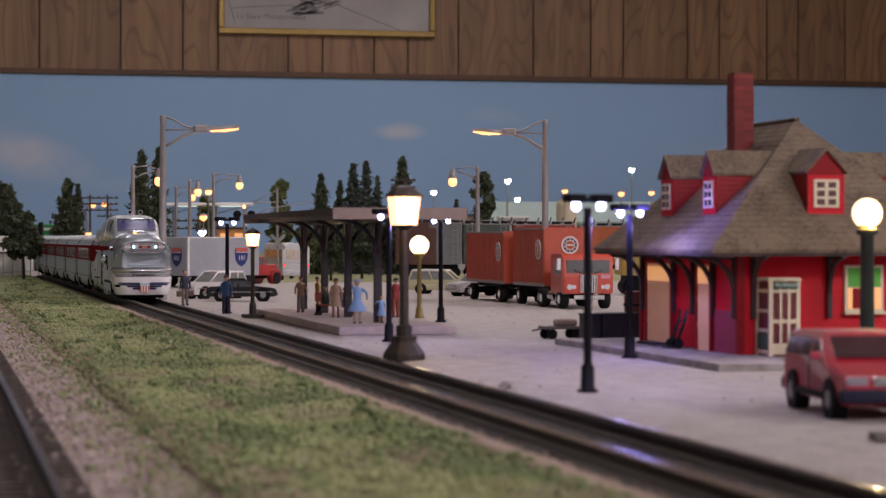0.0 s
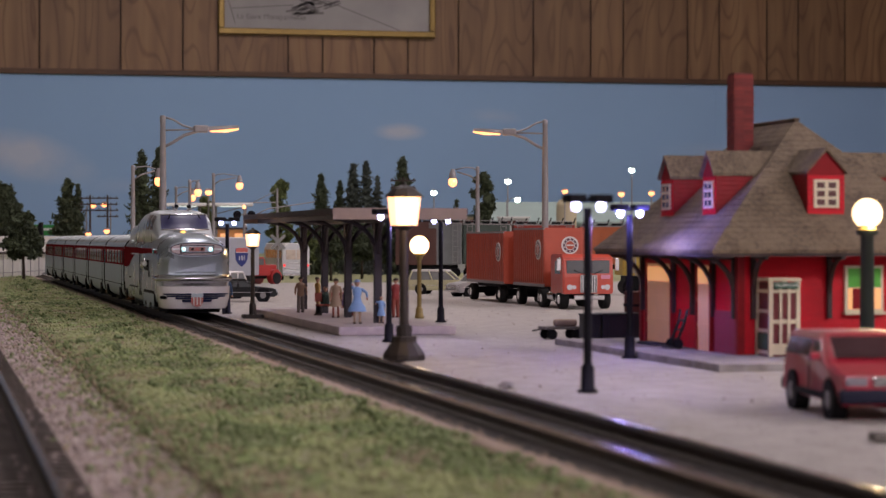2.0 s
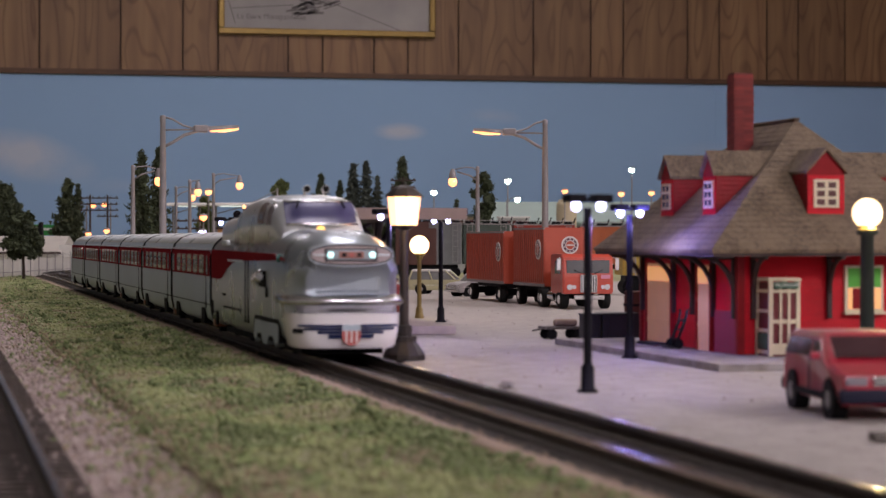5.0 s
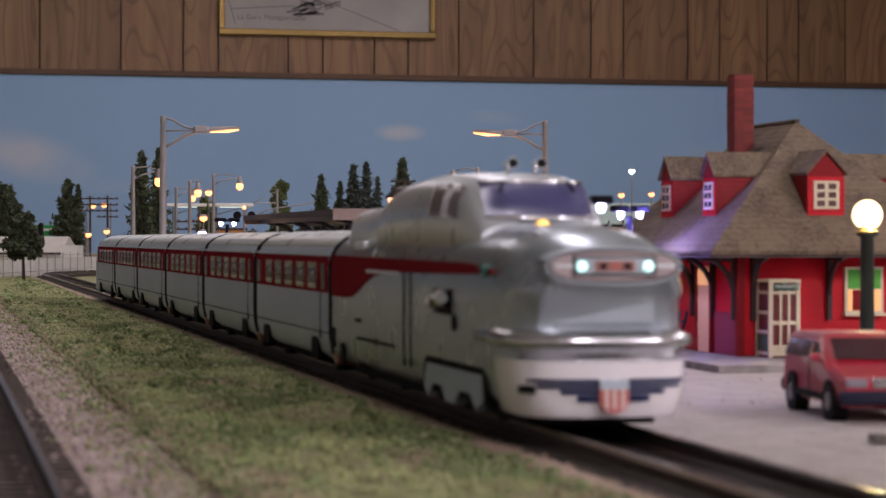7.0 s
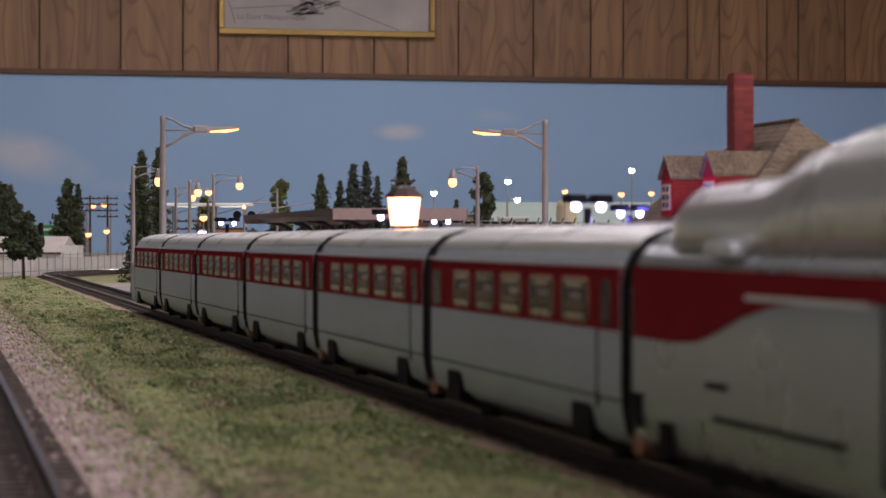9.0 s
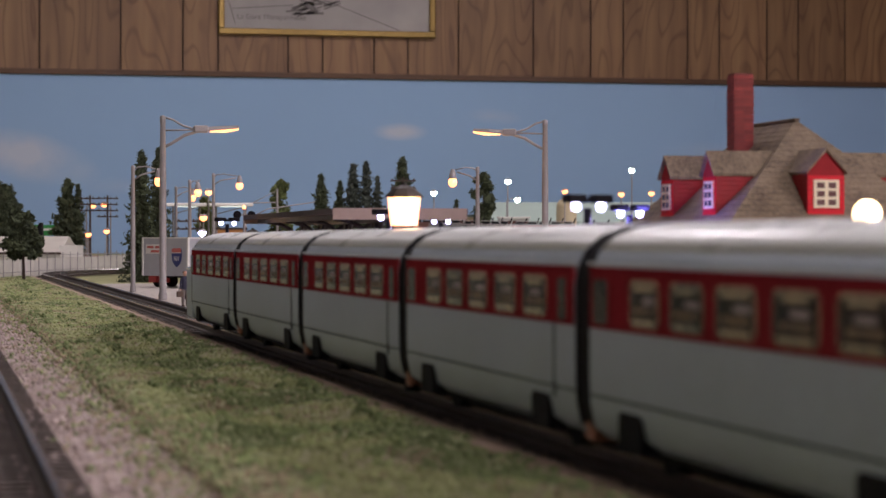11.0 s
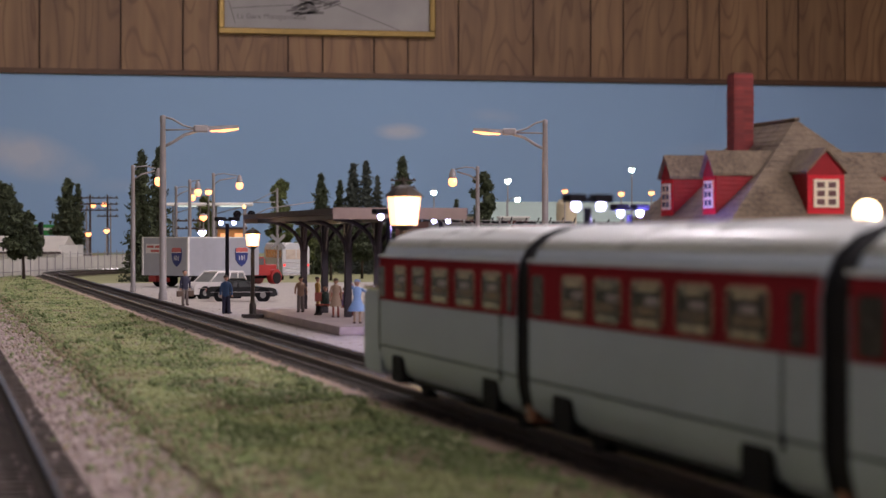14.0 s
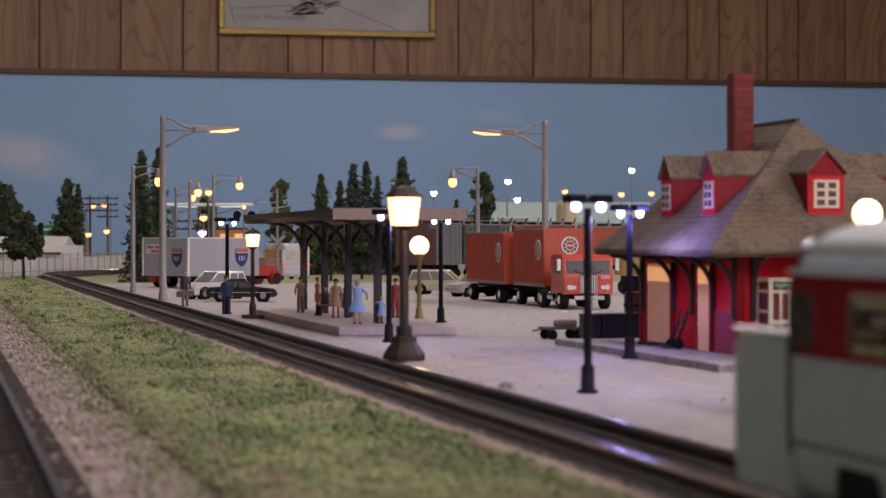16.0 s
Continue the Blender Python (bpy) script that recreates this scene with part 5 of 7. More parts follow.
def orange_trailer(x0, y0, y1, top, label):
    p = mat("trailer_orange", (0.50, 0.085, 0.04), 0.45, 0, 0.15, 200, bump=0.05)
    L = y1 - y0
    th = thing("cargo_trailer", x0, y0, 0, 0, label, "trailer", "orange trailers of the truck")
    bd = part("body", box(B(), (0, L / 2, (top + 11) / 2), (27, L, top - 11)), p, th, bevel=0.4)
    for sx in (-1, 1):
        n = int(L / 4.2)
        for i in range(n + 1):
            part("rib", box(B(), (sx * 13.6, 1 + i * (L - 2) / n, (top + 12) / 2), (0.5, 0.7, top - 14)), p, bd)
        part("lower_rail", box(B(), (sx * 13.5, L / 2, 11.6), (0.8, L, 1.5)), GREYPOLE, bd)
        part("upper_rail", box(B(), (sx * 13.5, L / 2, top - 0.6), (0.8, L, 1.0)), GREYPOLE, bd)
        emblem(bd, pose(sx * 0.0139, 0.011, (top - 12) / 1000, 0, 90 * sx, 0), 5.6)
    emblem(bd, pose(0.001, -0.0001, (top - 9.6) / 1000, 90, 0, 0), 4.9)
    for yc in (L - 9, 12):
        for sx in (-1, 1):
            t = part("wheel", lathe(B(), [(4.4, sx * 11 - 2.2), (5.0, sx * 11 - 1.8), (5.0, sx * 11 + 1.8), (4.4, sx * 11 + 2.2)], 16, (0, yc, 5.0), "X"), TYRE, th)
            part("rim", lathe(B(), [(2.6, sx * 13.0), (2.2, sx * 13.4)] if sx > 0 else [(2.2, -13.4), (2.6, -13.0)], 12, (0, yc, 5.0), "X"), CHROME, t)
        part("axle", box(B(), (0, yc, 6), (20, 3, 4)), DARK, th)
    part("chassis", box(B(), (0, L / 2, 9.7), (14, L - 4, 2.6)), DARK, th)
    for sx in (-1, 1):
        part("landing_leg", box(B(), (sx * 7, L * 0.45, 5), (1.2, 1.2, 8)), DARK, th)


def cabover():
    p = mat("cab_red", (0.55, 0.06, 0.03), 0.35, 0, 0.12, 200, coat=0.4)
    th = thing("cabover_tractor", 339.0, 1146, 0, 2, "orange-red cab-over truck tractor with chrome grille", "truck")
    part("cab", prism(B(), [(0, 8), (22, 8), (22, 29), (3.2, 29), (0.9, 26.6), (0, 17)], "X", -14, 14), p, th, bevel=0.7)
    part("windshield", rbox(B(), (-6.3, 1.0, 22.2), (11.4, 1.8, 7.2), 0.4), AUTO_GLASS, th)
    part("windshield", rbox(B(), (6.3, 1.0, 22.2), (11.4, 1.8, 7.2), 0.4), AUTO_GLASS, th)
    for sx in (-1, 1):
        part("side_window", rbox(B(), (sx * 14, 9, 22), (0.5, 9, 7), 0.2), AUTO_GLASS, th)
        part("wiper", tube(B(), [(sx * 3, -0.5, 18.6), (sx * 8, -0.2, 20.6)], 0.22, 5), DARK, th)
        part("headlight", lathe(B(), [(1.5, -0.7), (1.5, 0.5)], 12, (sx * 10.4, 0, 11.6), "Y"), LAMP_LENS, th)
        part("headlight", lathe(B(), [(1.1, -0.7), (1.1, 0.5)], 12, (sx * 8.0, 0, 11.6), "Y"), LAMP_LENS, th)
        part("mirror", rbox(B(), (sx * 16.2, 0.6, 23.6), (2.4, 0.8, 6.4), 0.3), CHROME, th)
        part("mirror_arm", tube(B(), [(sx * 14, 3, 27), (sx * 16.2, 0.6, 26.8)], 0.3, 5), CHROME, th)
        for yc in (8, 40):
            t = part("wheel", lathe(B(), [(4.4, sx * 11.6 - 2.2), (5.0, sx * 11.6 - 1.8), (5.0, sx * 11.6 + 1.8), (4.4, sx * 11.6 + 2.2)], 16, (0, yc, 5.0), "X"), TYRE, th)
            part("rim", lathe(B(), [(2.6, sx * 13.6), (2.2, sx * 14.0)] if sx > 0 else [(2.2, -14.0), (2.6, -13.6)], 12, (0, yc, 5.0), "X"), CHROME, t)
    g = part("grille", rbox(B(), (0, -0.5, 13.4), (9.6, 1.2, 9.4), 0.4), CHROME, th, "tall chrome grille")
    for i in range(7):
        part("grille_bar", box(B(), (-3.9 + i * 1.3, -1.15, 13.4), (0.35, 0.3, 8.4)), DARK, g)
    part("bumper", rbox(B(), (0, -1.4, 6.2), (17, 1.8, 2.6), 0.5), CHROME, th, "chrome bumper")
    part("badge", box(B(), (9.6, 0.0, 17.0), (5, 0.4, 2.0)), mat("badge_pink", (0.65, 0.25, 0.35), 0.4), th)
    part("chassis", box(B(), (0, 28, 6.6), (12, 40, 3)), DARK, th)
    part("fuel_tank", lathe(B(), [(3, 20), (3, 30)], 14, (-10.5, 0, 6.5), "Y"), CHROME, th)


def silver_trailer():
    th = thing("box_trailer", 190, 1702, 0, -58.6, "silver box trailer with blue and red highway shields", "trailer")
    p = mat("trailer_silver", (0.44, 0.46, 0.50), 0.45, 0.3, 0.12, 150)
    L, W, z0, z1 = 69.0, 57.0, 9.0, 38.2
    bd = part("body", box(B(), (-W / 2, L / 2, (z0 + z1) / 2), (W, L, z1 - z0)), p, th, bevel=0.3)
    n = 20
    for i in range(n):
        part("corrugation", box(B(), (0.1, L / 2, z0 + 1.2 + i * (z1 - z0 - 2.4) / (n - 1)), (0.6, L - 2, 0.6)), p, bd)
    for x in (-0.4, -W + 0.4):
        part("corner_post", box(B(), (x, 0.2, (z0 + z1) / 2), (1.6, 1.6, z1 - z0)), WHITE, bd)
    part("top_rail", box(B(), (-W / 2, L / 2, z1 - 0.2), (W + 0.8, L + 0.8, 0.9)), WHITE, bd)
    rail = mat("rear_frame_red", (0.32, 0.03, 0.025), 0.5)
    for x in (-46, -34):
        part("rear_bogie", rbox(B(), (x, 3, 6.4), (9, 5, 5), 0.6), rail, bd)
    blue = mat("shield_blue", (0.02, 0.035, 0.17), 0.4, 0, 0.1, 200)

    def shield(where):
        sh = [(-5.8, 6.2), (-3, 7.0), (0, 6.6), (3, 7.0), (5.6, 6.2), (6.2, 2.5), (5.6, -2), (3.6, -5.2), (0, -7.6), (-3.6, -5.2), (-5.6, -2), (-6.2, 2.5)]
        s = part("shield", prism(B(), sh, "Y", -0.3, 0.1), blue, bd, "blue highway shield with red top", where=where)
        part("shield_top", prism(B(), [(-5.9, 3.6), (5.9, 3.6), (5.6, 6.2), (3, 7.0), (0, 6.6), (-3, 7.0), (-5.6, 6.2)], "Y", -0.5, -0.2), PINK, s)
        part("shield_line", box(B(), (0, -0.5, 3.3), (11.6, 0.3, 0.5)), WHITE, s)
        lettering("101", 5.2, WHITE, s, pose(0, -0.0005, -0.0012, 90, 0, 0))
    shield(pose(-0.0138, -0.0002, 0.0234, 0, 0, 0))
    shield(pose(0.0006, 0.051, 0.0234, 0, 0, 90))
    pl = part("name_panel", box(B(), (-40.8, -0.3, 29.5), (23, 0.4, 7.2)), WHITE, bd)
    for z, dx, w in ((31.0, -5.6, 8.0), (31.0, 4.6, 8.0), (27.8, 0, 10.4)):
        part("lettering_bar", box(B(), (-40.8 + dx, -0.6, z), (w, 0.3, 1.7)), PINK, pl)
    for yc in (12, 24, L - 12):
        for x in (-5, -W + 5):
            part("wheel", lathe(B(), [(4.6, x - 2.2), (5.0, x - 1.6), (5.0, x + 1.6), (4.6, x + 2.2)], 14, (0, yc, 5.0), "X"), TYRE, th)
    part("chassis", box(B(), (-W / 2, L / 2, 9), (16, L - 4, 3)), DARK, th)


def red_tractor():
    p = mat("tractor_red", (0.36, 0.02, 0.02), 0.35, 0, 0.15, 200, coat=0.4)
    th = thing("truck_tractor", 251, 1838, 0, 38, "small red conventional truck tractor before the silver trailer", "truck")
    part("cab", prism(B(), [(0, 7), (18, 7), (18, 14), (12.5, 15), (11, 22), (0, 22.6)], "Y", -13, 13), p, th, bevel=0.8)
    part("hood", rbox(B(), (23, 0, 11.5), (16, 15, 9), 1.2), p, th)
    part("window", rbox(B(), (5.5, -13, 18.4), (7.5, 0.6, 5.4), 0.2), AUTO_GLASS, th)
    part("windshield", rbox(B(), (12.2, 0, 18.2), (0.8, 20, 5), 0.2), AUTO_GLASS, th)
    for sy in (-1, 1):
        part("fender", lathe(B(), [(6.2, sy * 10 - 2.6), (6.2, sy * 10 + 2.6)], 16, (25, 0, 5.8), "Y"), p, th)
        for x in (25, -6):
            part("wheel", lathe(B(), [(4.8, sy * 11 - 2.2), (4.8, sy * 11 + 2.2)], 16, (x, 0, 4.8), "Y"), TYRE, th)
    part("chassis", box(B(), (4, 0, 6), (52, 10, 3)), DARK, th)


def bus():
    p = mat("bus_silver", (0.55, 0.56, 0.57), 0.4, 0.3, 0.1, 150)
    th = thing("motor_bus", 317.2, 1985, 0, -1.1, "silver and white motor bus seen from behind, tail lamps lit", "bus")
    W, L = 24.3, 130.0
    part("body", prism(B(), [(-W / 2, 4.5), (W / 2, 4.5), (W / 2, 28), (W / 2 - 1.5, 31.4), (W / 2 - 6, 33), (-W / 2 + 6, 33), (-W / 2 + 1.5, 31.4), (-W / 2, 28)], "Y", 0, L), p, th, bevel=0.6)
    part("roof_cap", rbox(B(), (0, L / 2, 31.6), (W - 3, L - 1, 3.4), 1.2), WHITE, th)
    lit = mat("bus_lit_window", (0.22, 0.18, 0.16), 0.2, 0, 0, 200, second=(0.5, 0.42, 0.36), emit=(1, 0.75, 0.55), watts=0.12)
    rw = part("rear_window", rbox(B(), (0, -0.1, 23.2), (18, 0.8, 8.6), 0.25), lit, th)
    part("window_bar", box(B(), (0, -0.6, 23.2), (0.7, 0.3, 8.6)), p, rw)
    for i in range(8):
        part("side_window", rbox(B(), (-W / 2, 10 + i * 14, 23.4), (0.6, 11.5, 7.4), 0.2), AUTO_GLASS, th)
        part("side_window", rbox(B(), (W / 2, 10 + i * 14, 23.4), (0.6, 11.5, 7.4), 0.2), AUTO_GLASS, th)
    for sx in (-1, 1):
        part("tail_lamp", lathe(B(), [(1.1, -0.6), (1.1, 0.4)], 12, (sx * 10.4, 0, 13.6), "Y"), TAIL_RED, th, "lit red tail lamp")
        for yc in (24, 102):
            part("wheel", lathe(B(), [(4.8, sx * 10 - 1.6), (4.8, sx * 10 + 1.6)], 16, (0, yc, 4.8), "X"), TYRE, th)
    for z in (8, 11, 16):
        part("rear_molding", box(B(), (0, -0.3, z), (W - 2, 0.5, 0.5)), CHROME, th)
    part("bumper", rbox(B(), (0, -1, 5.2), (W - 1, 1.8, 2.4), 0.5), CHROME, th)


# ---- model figures: plain one-piece dolls ----
def doll(x, y, z, hgt, rz, coat, legs, label, skirt=False, seated=False, bags=False, arm=None, hat=None, lean=0.0, flare=1.0):
    """A painted miniature as one mesh, with a slot for each paint."""
    bm = B()
    k = hgt / 20.0

    def slot(n0, i):
        for f in bm.faces[n0:]:
            f.material_index = i
    def grown(i, fn):
        bm.faces.ensure_lookup_table()
        n0 = len(bm.faces)
        fn()
        bm.faces.ensure_lookup_table()
        for f in list(bm.faces)[n0:]:
            f.material_index = i
    hip = 9.6 * k if not seated else 5.2 * k
    for sx in (-1, 1):
        if seated:
            grown(1, lambda: tube(bm, [(sx * 1.3 * k, 0, hip), (sx * 1.5 * k, -4.2 * k, hip + 0.4 * k), (sx * 1.5 * k, -4.8 * k, 0.6 * k)], 0.95 * k, 8))
        else:
            grown(1, lambda: tube(bm, [(sx * 1.0 * k, 0, hip), (sx * 1.25 * k, -0.2 * k, 5 * k), (sx * 1.3 * k, 0.1 * k, 0.5 * k)], (1.15 if not skirt else 0.6) * k, 8, (0.8 if not skirt else 0.5) * k))
        fy = -5.4 * k if seated else -0.6 * k
        grown(3, lambda: rbox(bm, (sx * 1.35 * k, fy, 0.4 * k), (1.1 * k, 2.4 * k, 0.8 * k), 0.25 * k))
    prof = [(1.7, 9.0), (2.2, 10.2), (2.0, 12.2), (2.45, 15.0), (2.2, 16.4), (0.9, 17.0)]
    if skirt:
        prof = [(3.3 * flare, 5.6), (2.9 * flare, 7.4), (2.3, 10.0), (1.7, 12.0), (2.2, 14.8), (2.0, 16.2), (0.8, 17.0)]
    drop = hip - 9.6 * k
    def torso():
        v0 = len(bm.verts)
        lathe(bm, [(r * k, q * k + drop) for r, q in prof], 12)
        bm.verts.ensure_lookup_table()
        for v in list(bm.verts)[v0:]:
            v.co.y *= 0.68
            v.co.x += lean * (v.co.z - hip)
    grown(0, torso)
    top = 17 * k + drop
    arms = arm or ((-3.0, -0.4, -7.2), (3.0, -0.4, -7.2))
    for sx, a in zip((-1, 1), arms):
        grown(0, lambda: tube(bm, [(sx * 1.9 * k, 0, top - 1.0 * k), (a[0] * 0.95 * k, a[1] * 0.5 * k, top + a[2] * 0.55 * k), (a[0] * k, a[1] * k, top + a[2] * k)], 0.72 * k, 7, 0.5 * k))
        grown(2, lambda: rbox(bm, (a[0] * k, a[1] * k, top + (a[2] - 0.5) * k), (0.9 * k, 0.8 * k, 1.2 * k), 0.3 * k))
        if bags:
            grown(4, lambda: rbox(bm, (a[0] * 1.15 * k, a[1] * k, top + (a[2] - 3.0) * k), (3.8 * k, 1.6 * k, 3.4 * k), 0.4 * k))
    grown(2, lambda: lathe(bm, [(0.55 * k, top - 0.3 * k), (0.6 * k, top + 0.5 * k), (1.1 * k, top + 1.0 * k), (1.3 * k, top + 1.8 * k), (1.15 * k, top + 2.6 * k), (0.5 * k, top + 3.0 * k)], 12))
    grown(3 if hat is None else 4, lambda: lathe(bm, [(1.36 * k, top + 1.9 * k), (1.3 * k, top + 2.6 * k), (0.6 * k, top + 3.15 * k)] if hat is None else [(1.9 * k, top + 2.2 * k), (1.8 * k, top + 2.5 * k), (1.2 * k, top + 2.6 * k), (1.0 * k, top + 3.3 * k)], 12, (0, 0.2 * k, 0)))
    skin = mat("doll_flesh", (0.48, 0.27, 0.19), 0.6, 0, 0.1, 300)
    hair = mat("doll_brown", (0.05, 0.03, 0.02), 0.6, 0, 0.1, 300)
    extra = mat("doll_bag_brown", (0.10, 0.06, 0.04), 0.6, 0, 0.2, 300) if hat is None else hat
    ob = part("figurine", bm, coat, None, where=at(x, y, z, rz))
    for m in (legs, skin, hair, extra):
        ob.data.materials.append(m)
    return tagged(ob, label, "figurine", "painted miniature figures")


def figures():
    def c(n, rgb):
        return mat("doll_" + n, rgb, 0.6, 0, 0.15, 400)
    navy, blue, tan, grey, yellow, green, beige, sky, redc, purple, dark = (c("navy", (0.02, 0.02, 0.05)), c("blue", (0.03, 0.08, 0.18)), c("tan", (0.27, 0.16, 0.10)), c("grey", (0.16, 0.13, 0.12)),
        c("yellow", (0.42, 0.24, 0.05)), c("green", (0.05, 0.09, 0.08)), c("beige", (0.42, 0.29, 0.20)), c("sky", (0.20, 0.34, 0.60)), c("red", (0.30, 0.03, 0.03)), c("purple", (0.10, 0.06, 0.12)), c("black", (0.02, 0.015, 0.015)))
    rust = c("rust", (0.28, 0.05, 0.03))
    doll(138.2, 1254.8, 0, 19.4, 20, navy, grey, "painted miniature man in navy with two suitcases", bags=True)
    doll(142.4, 1108.8, 0, 19.0, 160, blue, navy, "painted miniature man in blue walking by the track")
    P = 3.2
    doll(166.6, 1029, P, 16.4, 190, tan, grey, "painted miniature man in tan suit on the platform", arm=((-3.4, 0.6, -6.0), (3.4, 0.6, -6.0)))
    doll(174.2, 1027, P, 16.2, 80, yellow, yellow, "painted miniature woman in yellow on the platform")
    doll(171.4, 990, P, 16.5, -60, green, dark, "painted seated miniature man in dark green", seated=True)
    doll(170.5, 958.7, P, 16.8, 180, beige, rust, "painted miniature woman in beige coat", skirt=True)
    doll(178.2, 978, P, 16.0, 30, purple, rust, "painted miniature figure in purple behind the bench", seated=True)
    doll(166.3, 886.5, P, 17.4, 0, sky, beige, "painted miniature woman in blue coat with raised arm", skirt=True, arm=((-2.6, -1.5, 1.6), (4.6, -0.5, -5.0)), hat=sky, flare=1.35)
    doll(176.6, 889, P, 10.8, 0, sky, beige, "painted miniature child in blue dress", skirt=True, arm=((-4.2, 0, -2.0), (2.8, 0, -6.0)))
    doll(195.6, 953, P, 17.0, 200, redc, rust, "painted miniature woman in red jacket", arm=((-3.6, 0.5, -5.0), (3.6, 0.5, -6.0)))
    bench = thing("platform_bench", 175, 990, P, 15, "dark red slatted bench under the shelter", "bench")
    part("seat", rbox(B(), (0, 0, 4.6), (16, 4, 0.8), 0.2), rust, bench)
    part("backrest", rbox(B(), (0, 2.2, 8), (16, 0.7, 4), 0.2), rust, bench)
    for sx in (-1, 1):
        part("leg", box(B(), (sx * 7, 0.4, 2.1), (0.9, 4, 4.2)), DARK, bench)


# ---- trees ----
LEAF = [mat("foliage_dark", (0.085, 0.105, 0.048), 0.9, 0, 0, 400, second=(0.016, 0.024, 0.014), lo=0.3, hi=0.7), mat("foliage_green", (0.17, 0.20, 0.065), 0.9, 0, 0, 400, second=(0.035, 0.05, 0.018), lo=0.3, hi=0.7),
        mat("foliage_blue", (0.085, 0.10, 0.08), 0.9, 0, 0, 400, second=(0.022, 0.03, 0.024), lo=0.3, hi=0.7)]
BARK = mat("bark", (0.06, 0.04, 0.03), 0.9, 0, 0.4, 300)


def tree(x, y, hgt, w, shape, leaf, seed, label, trunk=0.12, z=-3.5):
    """Tapered trunk, limbs, and a crown of many small leaf tufts."""
    rnd = np.random.RandomState(seed)
    th = thing("tree", x, y, z, 0, label, "tree", "layout trees")
    tr = B()
    tube(tr, [(0, 0, 0), (rnd.uniform(-.5, .5), 0, hgt * 0.4), (rnd.uniform(-1, 1), 0, hgt * 0.93)], hgt * 0.026, 7, 0.4)
    for i in range(9):
        a, zz = rnd.uniform(0, 6.28), hgt * rnd.uniform(trunk + 0.04, 0.75)
        rr = w * 0.34 * (1 - zz / hgt * 0.7)
        tube(tr, [(0, 0, zz), (rr * math.cos(a), rr * math.sin(a), zz + rr * 0.35)], hgt * 0.007, 5, 0.2)
    part("trunk", tr, BARK, th)
    pts = []
    if shape == "conifer":
        tiers = max(10, int(hgt / 5))
        for i in range(tiers):
            u = i / (tiers - 1)
            zz = hgt * (trunk + (0.97 - trunk) * u)
            R = w * 0.56 * (1 - u) ** 0.62 * rnd.uniform(0.7, 1.15) + 1.4
            for k in range(int(12 + 16 * (1 - u))):
                a = rnd.uniform(0, 6.28)
                rl = R * rnd.uniform(0.45, 1.3)
                for q in range(9):
                    f = (q + 1) / 9
                    pts.append((rl * f * math.cos(a), rl * f * math.sin(a), zz - rl * f * 0.34 + rnd.normal(0, hgt * 0.008)))
    else:
        blobs = []
        for i in range(26):
            u = i / 25
            k = 1.3 - 0.95 * u if u > 0.25 else 0.75 + 1.3 * u
            a, d = rnd.uniform(0, 6.28), w * 0.42 * k * rnd.uniform(0.2, 1.0)
            blobs.append((d * math.cos(a), d * math.sin(a), hgt * (trunk + 0.08 + (0.86 - trunk) * u), w * rnd.uniform(0.12, 0.20) * (0.6 + 0.5 * k)))
        blobs.append((0, 0, hgt * 0.6, w * 0.34))
        for bx, by, bz, br in blobs:
            n = 170
            d = rnd.normal(0, 1, (n, 3))
            d /= np.linalg.norm(d, axis=1)[:, None]
            d *= (br * rnd.uniform(0.55, 1.08, (n, 1)))
            d[:, 2] *= 0.75
            for q in d:
                pts.append((bx + q[0], by + q[1], min(bz + q[2], hgt)))
    pts = np.array(pts)
    n = len(pts)
    size = max(1.1, w * 0.048)
    tri = rnd.normal(0, size, (n, 4, 3)) + pts[:, None, :]
    f = np.array([(0, 1, 2), (0, 2, 3)])
    faces = (f[None] + 4 * np.arange(n)[:, None, None]).reshape(-1, 3)
    me = bpy.data.meshes.new("crown")
    me.from_pydata((tri.reshape(-1, 3) / 1000).tolist(), [], faces.tolist())
    me.materials.append(leaf)
    cr = new("crown", me)
    cr.parent = th
    return th


# ---- far side of the layout ----
def utility_pole(x, y, hgt, arms, rz, label):
    th = thing("utility_pole", x, y, -3.5, rz, label, "utility pole", "wooden utility poles")
    part("pole", lathe(B(), [(1.6, 0), (1.1, hgt)], 10), BARK, th)
    for i in range(arms):
        z = hgt - 4 - i * 7.5
        a = part("crossarm", box(B(), (0, -1.4, z), (26, 1.4, 1.6)), BARK, th)
        for k in range(4):
            part("insulator", lathe(B(), [(0.7, z + 0.8), (0.8, z + 1.8), (0.3, z + 2.4)], 8, (-11 + k * 7.3, -1.4, 0)), BROWN, a)


def yard_light(x, y, hgt, material, rz=0.0, label="slim pole with a bright bulb", r=3.4, reach=0.0):
    th = thing("yard_lamp", x, y, -3.5, rz, label, "street lamp", "yard lamps")
    part("pole", lathe(B(), [(1.1, 0), (0.8, hgt - 3)], 8), GREYPOLE, th)
    if reach:
        part("arm", tube(B(), [(0, 0, hgt - 8), (reach * 0.4, 0, hgt - 1), (reach, 0, hgt)], 0.6, 6), GREYPOLE, th)
    part("hood", lathe(B(), [(r * 1.0, hgt - 0.6), (r * 0.7, hgt + 1.2), (0.4, hgt + 1.8)], 12, (reach, 0, 0)), GREYPOLE, th)
    part("bulb", lathe(B(), [(r * 0.3, hgt - r * 1.3), (r * 0.8, hgt - r * 0.9), (r * 0.9, hgt - r * 0.4), (r * 0.7, hgt - 0.7)], 12, (reach, 0, 0)), material, th, "bright lit bulb")


